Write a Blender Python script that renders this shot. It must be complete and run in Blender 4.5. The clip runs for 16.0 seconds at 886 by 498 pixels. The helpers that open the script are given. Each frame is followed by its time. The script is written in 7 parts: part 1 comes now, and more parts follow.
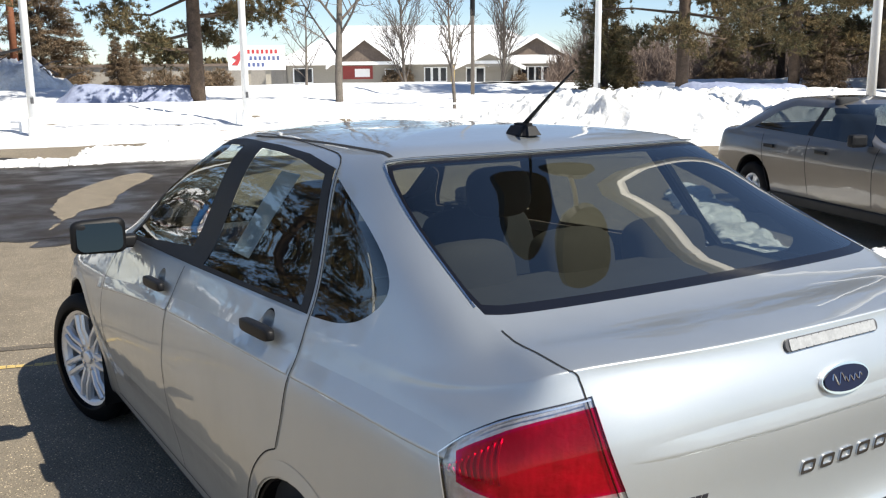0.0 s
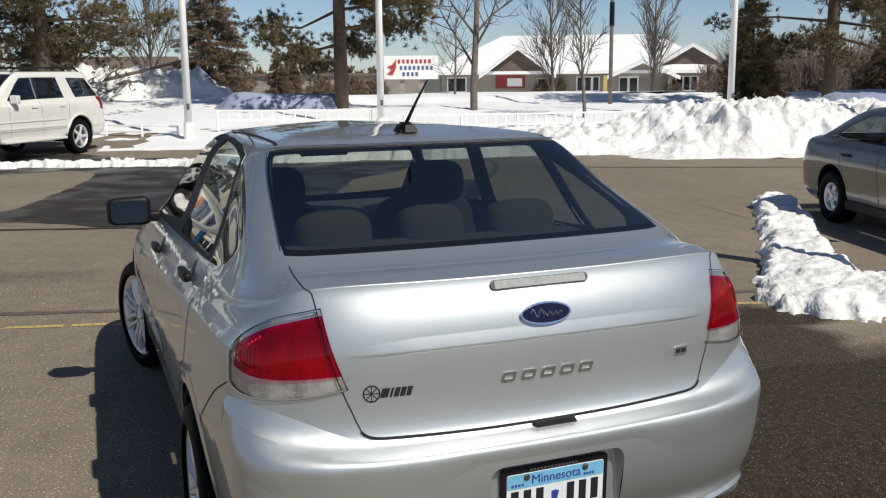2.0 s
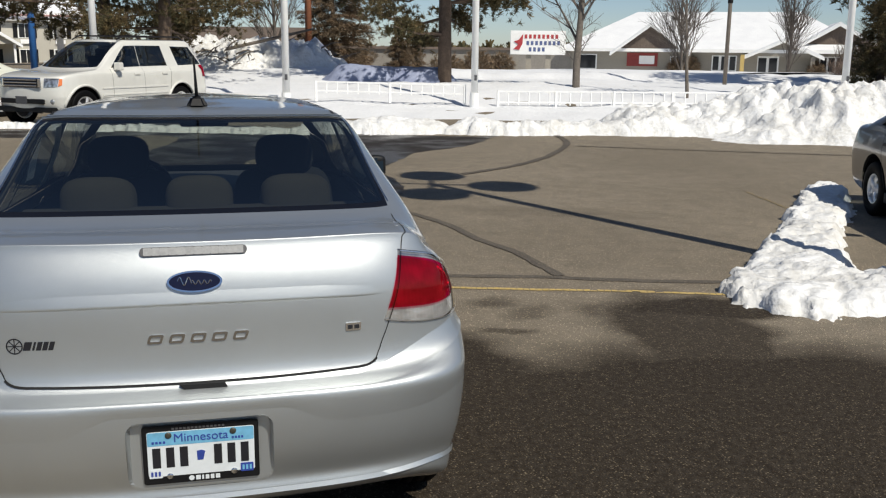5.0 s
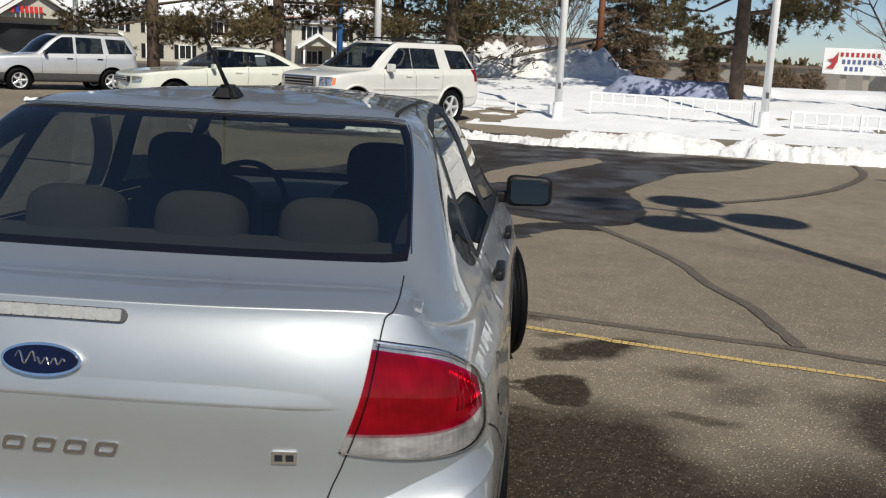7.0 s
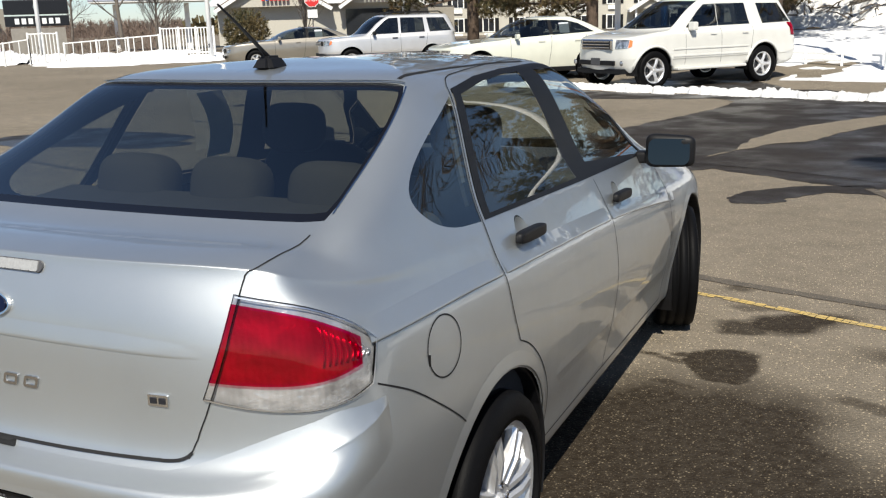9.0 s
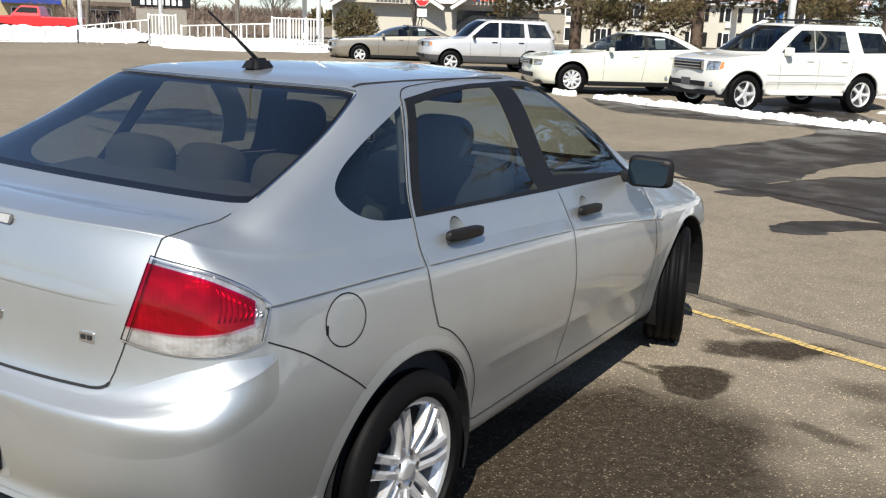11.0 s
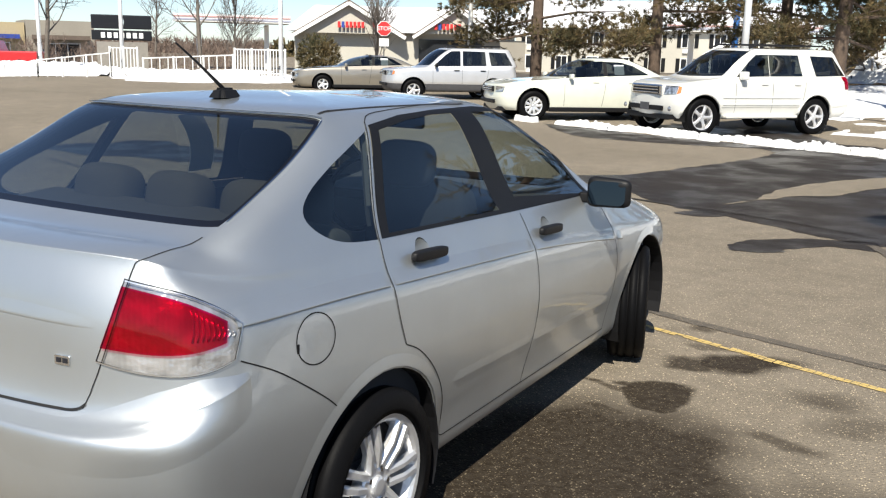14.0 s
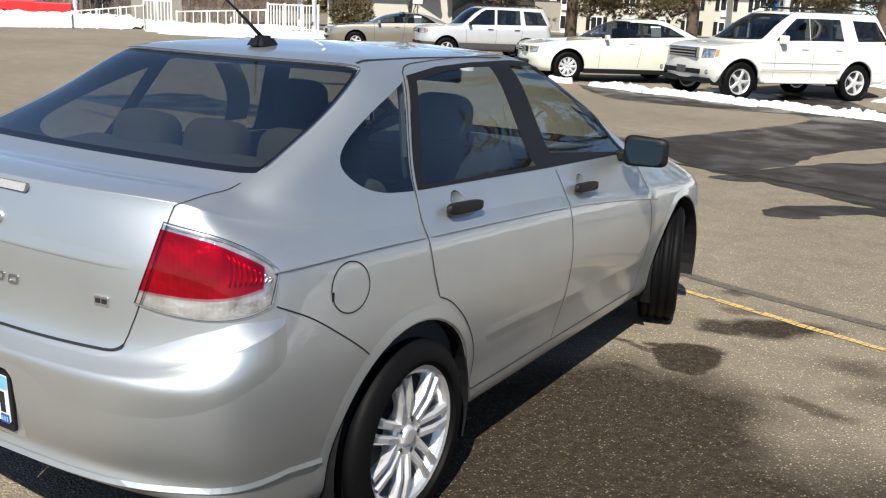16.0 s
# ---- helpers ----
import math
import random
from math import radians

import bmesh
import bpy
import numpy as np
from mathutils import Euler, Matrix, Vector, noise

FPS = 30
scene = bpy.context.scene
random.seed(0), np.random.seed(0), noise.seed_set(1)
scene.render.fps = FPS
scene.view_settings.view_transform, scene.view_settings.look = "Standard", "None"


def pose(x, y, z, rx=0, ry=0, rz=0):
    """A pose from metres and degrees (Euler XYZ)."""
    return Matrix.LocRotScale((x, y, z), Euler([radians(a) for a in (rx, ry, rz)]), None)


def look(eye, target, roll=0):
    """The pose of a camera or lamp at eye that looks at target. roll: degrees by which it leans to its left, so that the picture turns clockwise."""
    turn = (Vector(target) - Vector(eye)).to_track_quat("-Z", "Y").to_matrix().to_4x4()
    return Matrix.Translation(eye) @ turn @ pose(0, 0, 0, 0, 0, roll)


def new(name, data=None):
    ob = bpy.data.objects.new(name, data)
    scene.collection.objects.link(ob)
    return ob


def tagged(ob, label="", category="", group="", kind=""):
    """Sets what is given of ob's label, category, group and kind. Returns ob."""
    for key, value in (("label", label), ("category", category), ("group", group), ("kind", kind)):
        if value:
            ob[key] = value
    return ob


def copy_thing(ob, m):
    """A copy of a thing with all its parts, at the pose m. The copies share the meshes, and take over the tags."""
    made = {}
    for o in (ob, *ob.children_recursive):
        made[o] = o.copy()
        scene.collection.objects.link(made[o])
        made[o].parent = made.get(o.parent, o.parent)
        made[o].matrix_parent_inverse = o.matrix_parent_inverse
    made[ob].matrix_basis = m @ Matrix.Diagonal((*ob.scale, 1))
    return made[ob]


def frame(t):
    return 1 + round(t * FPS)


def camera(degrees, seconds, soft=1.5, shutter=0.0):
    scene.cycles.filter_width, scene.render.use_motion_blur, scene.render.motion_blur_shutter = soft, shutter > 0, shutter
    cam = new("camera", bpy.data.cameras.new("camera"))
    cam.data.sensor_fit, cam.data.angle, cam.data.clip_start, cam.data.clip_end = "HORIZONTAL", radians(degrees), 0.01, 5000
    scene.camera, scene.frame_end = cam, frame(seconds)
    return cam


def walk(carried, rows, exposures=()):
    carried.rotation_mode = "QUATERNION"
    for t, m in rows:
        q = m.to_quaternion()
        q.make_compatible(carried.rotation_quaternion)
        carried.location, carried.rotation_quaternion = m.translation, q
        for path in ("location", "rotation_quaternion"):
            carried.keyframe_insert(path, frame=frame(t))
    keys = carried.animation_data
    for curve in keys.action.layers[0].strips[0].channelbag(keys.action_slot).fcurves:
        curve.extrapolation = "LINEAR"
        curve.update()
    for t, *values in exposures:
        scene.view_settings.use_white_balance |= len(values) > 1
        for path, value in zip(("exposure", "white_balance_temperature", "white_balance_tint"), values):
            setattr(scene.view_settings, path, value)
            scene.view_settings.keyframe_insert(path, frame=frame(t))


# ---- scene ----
cam = camera(50.84, 16.0, soft=1.2)
# seconds, eye x y z, yaw, pitch, roll
ROWS = [
    (0, -1.622, -1.927, 1.670, -31.74, -11.21, -0.51),
    (0.5, -1.489, -2.191, 1.652, -29.67, -11.27, -0.24),
    (1, -1.322, -2.460, 1.654, -25.16, -11.56, -0.47),
    (1.5, -1.305, -2.720, 1.664, -23.06, -10.93, 0.70),
    (2, -1.146, -2.960, 1.669, -21.87, -10.57, -0.47),
    (2.5, -0.907, -3.201, 1.681, -19.81, -9.47, -1.21),
    (3, -0.828, -3.426, 1.679, -18.52, -8.48, -3.69),
    (3.5, -0.739, -3.579, 1.690, -17.54, -9.98, -0.06),
    (3.7, -0.646, -3.628, 1.685, -16.96, -10.33, 0.77),
    (5.8, 0.443, -3.074, 1.686, -6.75, -12.49, 0.66),
    (6, 0.495, -2.948, 1.658, -3.95, -11.86, 1.50),
    (6.5, 0.591, -2.629, 1.645, 0.18, -11.03, 3.57),
    (7, 0.834, -2.368, 1.617, 4.43, -11.87, 2.58),
    (7.5, 1.053, -2.285, 1.604, 10.27, -12.93, -1.55),
    (8, 1.223, -2.277, 1.612, 16.39, -14.52, 1.89),
    (8.5, 1.506, -2.119, 1.601, 22.22, -14.81, -0.79),
    (8.7, 1.582, -2.118, 1.601, 23.97, -14.38, -1.81),
    (10.8, 2.246, -2.146, 1.657, 32.24, -14.22, 2.30),
    (11, 2.264, -2.174, 1.657, 31.60, -13.89, 2.12),
    (11.5, 2.301, -2.229, 1.656, 30.16, -13.64, 2.52),
    (12, 2.320, -2.258, 1.655, 29.98, -13.33, 2.58),
    (12.5, 2.326, -2.267, 1.654, 30.42, -12.28, 2.90),
    (13, 2.324, -2.264, 1.654, 30.64, -11.67, 1.83),
    (13.5, 2.317, -2.254, 1.655, 30.15, -11.57, 1.52),
    (14, 2.317, -2.254, 1.655, 29.54, -12.13, 1.39),
    (14.5, 2.322, -2.260, 1.655, 28.61, -13.07, 2.73),
    (15, 2.332, -2.276, 1.655, 29.00, -13.73, 2.57),
    (15.5, 2.327, -2.268, 1.655, 30.62, -13.91, 2.55),
    (16, 2.297, -2.262, 1.627, 31.23, -14.58, 2.41),
]
EXPOSURES = [(0.0, 0.68), (1.0, 0.30), (1.5, 0.02), (2.0, -0.10), (3.5, -0.20), (6.5, -0.17), (8.5, 0.20), (11.0, 0.62), (16.0, 0.62)]
walk(cam, [(t, pose(x, y, z, 90 + pitch, 0, yaw) @ pose(0, 0, 0, 0, 0, roll)) for t, x, y, z, yaw, pitch, roll in ROWS], EXPOSURES)

# ---- light: high spring sun behind the camera, clear sky ----
SUN_AZ = Vector((0.389, -0.921, 0.0)).normalized()
SUN_EL = radians(49.0)
sun_way = Vector((SUN_AZ.x * math.cos(SUN_EL), SUN_AZ.y * math.cos(SUN_EL), math.sin(SUN_EL)))
world = bpy.data.worlds.new("world")
scene.world = world
world.use_nodes = True
wn = world.node_tree.nodes
sky = wn.new("ShaderNodeTexSky")
sky.sky_type, sky.sun_disc = "NISHITA", False
sky.sun_elevation, sky.sun_rotation = SUN_EL, math.atan2(SUN_AZ.x, SUN_AZ.y)
sky.altitude, sky.air_density, sky.dust_density, sky.ozone_density = 200, 0.72, 0.3, 2.6
world.node_tree.links.new(sky.outputs[0], wn["Background"].inputs[0])
wn["Background"].inputs[1].default_value = 0.092
sun = new("sun", bpy.data.lights.new("sun", "SUN"))
sun.data.energy, sun.data.angle, sun.data.color = 5.0, radians(0.53), (1.0, 0.942, 0.825)
sun.matrix_world = look(tuple(sun_way * 50), (0, 0, 0))

# ---- materials ----
def material(name, rgb, rough=0.6, metal=0.0, var=0.15, scale=8.0, fine=60.0, bump=0.0, bump_scale=None, coat=0.0, rgb2=None, per_object=0.0, spec=0.5, emit=None):
    """A surface with variation at two scales: broad stains and fine grain, and fine relief."""
    m = bpy.data.materials.new(name)
    m.use_nodes = True
    n, l = m.node_tree.nodes, m.node_tree.links
    b = n["Principled BSDF"]
    b.inputs["Roughness"].default_value, b.inputs["Metallic"].default_value = rough, metal
    b.inputs["Coat Weight"].default_value, b.inputs["Coat Roughness"].default_value = coat, 0.03
    b.inputs["Specular IOR Level"].default_value = spec
    tc = n.new("ShaderNodeTexCoord")
    big, small = n.new("ShaderNodeTexNoise"), n.new("ShaderNodeTexNoise")
    big.inputs["Scale"].default_value, small.inputs["Scale"].default_value = scale, fine
    big.inputs["Detail"].default_value, small.inputs["Detail"].default_value = 5, 3
    for t in (big, small):
        l.new(tc.outputs["Object"], t.inputs["Vector"])
    add = n.new("ShaderNodeMath")
    add.operation = "ADD"
    l.new(big.outputs["Fac"], add.inputs[0])
    l.new(small.outputs["Fac"], add.inputs[1])
    ramp = n.new("ShaderNodeMapRange")
    ramp.inputs["From Min"].default_value, ramp.inputs["From Max"].default_value = 0.7, 1.3
    l.new(add.outputs[0], ramp.inputs["Value"])
    mix = n.new("ShaderNodeMix")
    mix.data_type = "RGBA"
    c2 = rgb2 or tuple(min(1, c * (1 + var)) for c in rgb)
    c1 = rgb if rgb2 else tuple(c * (1 - var) for c in rgb)
    mix.inputs[6].default_value, mix.inputs[7].default_value = (*c1, 1), (*c2, 1)
    l.new(ramp.outputs[0], mix.inputs[0])
    out = mix.outputs[2]
    if per_object:
        info, hsv, mr = n.new("ShaderNodeObjectInfo"), n.new("ShaderNodeHueSaturation"), n.new("ShaderNodeMapRange")
        mr.inputs["To Min"].default_value, mr.inputs["To Max"].default_value = 1 - per_object, 1 + per_object
        l.new(info.outputs["Random"], mr.inputs["Value"])
        l.new(mr.outputs[0], hsv.inputs["Value"])
        l.new(out, hsv.inputs["Color"])
        out = hsv.outputs[0]
    l.new(out, b.inputs["Base Color"])
    if bump:
        bp, bn = n.new("ShaderNodeBump"), n.new("ShaderNodeTexNoise")
        bn.inputs["Scale"].default_value, bn.inputs["Detail"].default_value = bump_scale or fine, 4
        l.new(tc.outputs["Object"], bn.inputs["Vector"])
        bp.inputs["Strength"].default_value, bp.inputs["Distance"].default_value = 1.0, bump
        l.new(bn.outputs["Fac"], bp.inputs["Height"])
        l.new(bp.outputs[0], b.inputs["Normal"])
    if emit:
        b.inputs["Emission Color"].default_value, b.inputs["Emission Strength"].default_value = (*emit[:3], 1), emit[3]
    return m


def pane_glass(name, tint, gloss=1.0):
    """Thin tinted glass: a coloured see-through pane with a mirror-like skin."""
    m = bpy.data.materials.new(name)
    m.use_nodes = True
    n, l = m.node_tree.nodes, m.node_tree.links
    n.remove(n["Principled BSDF"])
    tr, gl, lw, mx = n.new("ShaderNodeBsdfTransparent"), n.new("ShaderNodeBsdfGlossy"), n.new("ShaderNodeLayerWeight"), n.new("ShaderNodeMixShader")
    tr.inputs[0].default_value = (*tint, 1)
    gl.inputs["Roughness"].default_value = 0.008
    gl.inputs["Color"].default_value = (1.0, 0.985, 0.95, 1)
    lw.inputs["Blend"].default_value = 0.5
    pw, ma = n.new("ShaderNodeMath"), n.new("ShaderNodeMath")
    pw.operation, pw.inputs[1].default_value = "POWER", 3.5
    ma.operation, ma.inputs[1].default_value, ma.inputs[2].default_value = "MULTIPLY_ADD", 0.9 * gloss, 0.075 * gloss
    l.new(lw.outputs["Facing"], pw.inputs[0])
    l.new(pw.outputs[0], ma.inputs[0])
    l.new(ma.outputs[0], mx.inputs[0])
    l.new(tr.outputs[0], mx.inputs[1])
    l.new(gl.outputs[0], mx.inputs[2])
    l.new(mx.outputs[0], n["Material Output"].inputs[0])
    return m


def car_paint(name, rgb, metal=0.0, rough=0.35, flake=0.0):
    m = material(name, rgb, rough, metal, var=0.05, scale=4.0, fine=900.0, coat=1.0)
    if flake:
        n, l = m.node_tree.nodes, m.node_tree.links
        tc, vor, bp = n.new("ShaderNodeTexCoord"), n.new("ShaderNodeTexNoise"), n.new("ShaderNodeBump")
        vor.inputs["Scale"].default_value = 1400
        bp.inputs["Strength"].default_value, bp.inputs["Distance"].default_value = flake, 0.0004
        l.new(tc.outputs["Object"], vor.inputs["Vector"])
        l.new(vor.outputs["Fac"], bp.inputs["Height"])
        l.new(bp.outputs[0], n["Principled BSDF"].inputs["Normal"])
        wavy, dents = n.new("ShaderNodeTexNoise"), n.new("ShaderNodeBump")
        wavy.inputs["Scale"].default_value, wavy.inputs["Detail"].default_value = 7, 2
        dents.inputs["Strength"].default_value, dents.inputs["Distance"].default_value = 1.0, 0.0016
        l.new(tc.outputs["Object"], wavy.inputs["Vector"])
        l.new(wavy.outputs["Fac"], dents.inputs["Height"])
        l.new(dents.outputs[0], n["Principled BSDF"].inputs["Coat Normal"])
    return m


def lens(name, dark, light, metal, ribs, rough=0.08, relief=0.0003, size=60):
    """A lamp cover with a moulded reflector's light and dark put into its colour: blotches, crossed by upright ribs,
    under a glossy skin.
    """
    m = material(name, light, rough, metal, coat=0.15, bump=relief, bump_scale=size, spec=0.35)
    n, l = m.node_tree.nodes, m.node_tree.links
    b = n["Principled BSDF"]
    tc, fold, mp, wave, big, fine = n.new("ShaderNodeTexCoord"), n.new("ShaderNodeVectorMath"), n.new("ShaderNodeMapping"), n.new("ShaderNodeTexWave"), n.new("ShaderNodeTexNoise"), n.new("ShaderNodeTexNoise")
    fold.operation = "ABSOLUTE"
    mp.inputs["Rotation"].default_value = (0, 0, radians(45))
    wave.inputs["Scale"].default_value, wave.inputs["Distortion"].default_value = 24, 0.6
    big.inputs["Scale"].default_value, fine.inputs["Scale"].default_value = 16, 120
    l.new(tc.outputs["Object"], fold.inputs[0])
    l.new(fold.outputs[0], mp.inputs["Vector"])
    l.new(mp.outputs[0], wave.inputs["Vector"])
    for t in (big, fine):
        l.new(tc.outputs["Object"], t.inputs["Vector"])
    mul, add, mr, mix = n.new("ShaderNodeMath"), n.new("ShaderNodeMath"), n.new("ShaderNodeMapRange"), n.new("ShaderNodeMix")
    mul.operation, mul.inputs[1].default_value = "MULTIPLY", ribs
    add.operation = "MULTIPLY_ADD"
    add.inputs[1].default_value = 0.04
    l.new(wave.outputs["Fac"], mul.inputs[0])
    l.new(fine.outputs["Fac"], add.inputs[0])
    l.new(mul.outputs[0], add.inputs[2])
    both = n.new("ShaderNodeMath")
    l.new(add.outputs[0], both.inputs[0])
    l.new(big.outputs["Fac"], both.inputs[1])
    mr.inputs["From Min"].default_value, mr.inputs["From Max"].default_value = 0.38 + 0.3 * ribs, 0.72 + 0.8 * ribs
    l.new(both.outputs[0], mr.inputs["Value"])
    mix.data_type = "RGBA"
    mix.inputs[6].default_value, mix.inputs[7].default_value = (*dark, 1), (*light, 1)
    l.new(mr.outputs[0], mix.inputs[0])
    l.new(mix.outputs[2], b.inputs["Base Color"])
    return m


M = {}
M["silver"] = car_paint("silver_paint", (0.535, 0.562, 0.570), 0.84, 0.455, 0.5)
M["white_car"] = car_paint("white_paint", (0.66, 0.655, 0.61), 0.0, 0.4)
M["cream_car"] = car_paint("pearl_paint", (0.66, 0.67, 0.575), 0.0, 0.4)
M["silver_far"] = car_paint("silver_suv_paint", (0.62, 0.62, 0.62), 0.5, 0.4)
M["tan_car"] = car_paint("tan_paint", (0.30, 0.275, 0.23), 0.5, 0.35)
M["pewter_car"] = car_paint("pewter_paint", (0.17, 0.158, 0.142), 0.6, 0.35, 0.2)
M["red_car"] = car_paint("red_paint", (0.62, 0.015, 0.02), 0.0, 0.35)
M["black_plastic"] = material("black_plastic", (0.008, 0.008, 0.009), 0.5, spec=0.25, bump=0.0003, fine=500)
M["grey_plastic"] = material("grey_plastic", (0.07, 0.07, 0.075), 0.5, bump=0.0003, fine=500)
M["gap"] = material("panel_gap", (0.006, 0.006, 0.007), 0.8)
M["rubber"] = material("tyre_rubber", (0.0045, 0.0045, 0.005), 0.55, spec=0.08, fine=200, bump=0.0008)
M["chrome"] = material("chrome", (0.75, 0.76, 0.78), 0.10, 1.0, var=0.02)
M["alloy"] = material("alloy", (0.80, 0.80, 0.80), 0.40, 0.72, var=0.04)
M["lens_red"] = lens("red_lens", (0.14, 0.0, 0.008), (0.34, 0.002, 0.016), 0.0, 0.07, 0.05, 0.0007, 90)
M["lens_clear"] = lens("clear_lens", (0.20, 0.20, 0.20), (0.72, 0.72, 0.73), 0.7, 0.0, 0.08, 0.002, 30)
M["amber"] = material("amber_lens", (0.75, 0.20, 0.05), 0.2, coat=1.0)
M["glass_rear"] = pane_glass("rear_glass", (0.54, 0.56, 0.52), 1.2)
M["glass_side"] = pane_glass("side_glass", (0.55, 0.61, 0.61), 0.8)
M["glass_wind"] = pane_glass("windscreen_glass", (0.80, 0.86, 0.83), 0.5)
M["glass_far"] = pane_glass("far_car_glass", (0.34, 0.37, 0.37))
M["mark"] = material("bright_mark", (0.50, 0.50, 0.51), 0.12, 1.0, var=0.02)
M["light_bar"] = material("clear_light_bar", (0.36, 0.36, 0.35), 0.25, 0.1, var=0.15, scale=40, fine=200, coat=0.3)
M["border"] = material("black_glass_border", (0.006, 0.006, 0.008), 0.12, var=0.05, spec=0.4)
M["reflector"] = lens("lamp_reflector", (0.55, 0.55, 0.55), (0.97, 0.97, 0.97), 0.6, 0.05, 0.20, 0.006, 26)
M["bowl"] = material("lamp_bowl", (0.88, 0.88, 0.88), 0.30, 1.0, var=0.05)
M["cover_red"] = pane_glass("red_lamp_cover", (0.68, 0.0014, 0.10), 0.28)
M["cover_clear"] = pane_glass("clear_lamp_cover", (0.80, 0.80, 0.80), 0.8)
M["mirror"] = material("mirror_glass", (0.05, 0.055, 0.055), 0.01, 1.0, var=0.01)
M["fabric"] = material("seat_fabric", (0.062, 0.060, 0.055), 0.95, fine=350, bump=0.001)
M["fabric_dark"] = material("dark_seat_fabric", (0.026, 0.027, 0.030), 0.95, fine=350, bump=0.001)
M["lining"] = material("headliner", (0.12, 0.118, 0.11), 0.95, fine=300)
M["badge_blue"] = material("badge_blue", (0.002, 0.004, 0.024), 0.35, coat=0.15, spec=0.25)
M["plate_white"] = material("plate_white", (0.70, 0.74, 0.76), 0.4, var=0.05)
M["plate_blue"] = material("plate_blue", (0.16, 0.42, 0.62), 0.4, var=0.15)
M["ink"] = material("ink", (0.012, 0.012, 0.016), 0.5)
M["snow"] = material("snow", (0.70, 0.71, 0.73), 0.75, var=0.04, scale=1.2, fine=30, bump=0.03, bump_scale=9, rgb2=(0.80, 0.81, 0.82))
M["snow_dirty"] = material("ploughed_snow", (0.62, 0.61, 0.58), 0.8, scale=1.6, fine=14, bump=0.05, bump_scale=7, rgb2=(0.82, 0.83, 0.84))
# snow with the grey-blue of shade put into its base colour
M["shade_snow"] = material("snow_shade_blue", (0.22, 0.25, 0.37), 0.7, scale=1.0, fine=9, bump=0.02, bump_scale=6, rgb2=(0.33, 0.37, 0.49))
M["white_paint"] = material("white_metal_paint", (0.86, 0.86, 0.84), 0.45, var=0.05, scale=3, fine=40)
M["yellow_paint"] = material("worn_yellow_paint", (0.60, 0.42, 0.12), 0.8, var=0.3, scale=18, fine=80, rgb2=(0.42, 0.32, 0.15))
M["faint_yellow"] = material("faint_yellow_paint", (0.30, 0.22, 0.09), 0.85, var=0.3, scale=14, fine=60, rgb2=(0.17, 0.145, 0.11))
M["bark"] = material("bark", (0.10, 0.07, 0.05), 0.9, var=0.4, scale=6, fine=30, bump=0.02)
M["bark_grey"] = material("grey_bark", (0.14, 0.12, 0.10), 0.9, var=0.35, scale=6, fine=30, bump=0.01)
M["needles"] = material("pine_needles", (0.038, 0.048, 0.020), 0.8, scale=0.7, fine=8, rgb2=(0.185, 0.122, 0.050))
M["needles_spruce"] = material("spruce_needles", (0.062, 0.052, 0.030), 0.8, scale=1.2, fine=10, rgb2=(0.25, 0.165, 0.10))
M["twig"] = material("bare_twigs", (0.13, 0.11, 0.095), 0.9, var=0.3)
M["brush"] = material("leafless_brush", (0.17, 0.125, 0.10), 0.95, var=0.4, scale=0.6, fine=6)
M["siding"] = material("tan_siding", (0.29, 0.265, 0.22), 0.8, var=0.08, scale=0.6, fine=10)
M["stone_grey"] = material("grey_wall", (0.25, 0.23, 0.20), 0.85, var=0.15, scale=0.8, fine=8)
M["cream_wall"] = material("cream_siding", (0.48, 0.455, 0.39), 0.8, var=0.06, scale=0.5, fine=8)
M["shingle"] = material("brown_shingles", (0.13, 0.10, 0.08), 0.9, var=0.25, scale=1, fine=12)
M["window_dark"] = material("dark_window", (0.02, 0.022, 0.026), 0.08, var=0.1)
M["red_sign"] = material("red_sign", (0.60, 0.03, 0.03), 0.45)
M["banner_red"] = material("faded_banner", (0.24, 0.035, 0.03), 0.6)
M["sign_red"] = material("weathered_red_letters", (0.42, 0.045, 0.05), 0.5)
M["sign_blue"] = material("weathered_blue_letters", (0.10, 0.13, 0.27), 0.5)
M["blue_sign"] = material("blue_sign", (0.03, 0.06, 0.30), 0.45)
M["faded_red"] = material("faded_red", (0.50, 0.30, 0.28), 0.6)
M["faded_blue"] = material("faded_blue", (0.36, 0.37, 0.46), 0.6)
M["mustard"] = material("mustard_siding", (0.42, 0.34, 0.20), 0.8, var=0.1)
M["blue_pole"] = material("blue_pole", (0.05, 0.20, 0.55), 0.5)
M["rust_pole"] = material("rusty_brown_pole", (0.26, 0.10, 0.05), 0.8, var=0.25)
M["wood_pole"] = material("weathered_wood", (0.20, 0.17, 0.14), 0.9, var=0.25)
M["lamp_head"] = material("bronze_lamp_head", (0.062, 0.060, 0.046), 0.45, 0.2, var=0.15)
M["black_sign"] = material("black_sign", (0.008, 0.008, 0.010), 0.3)


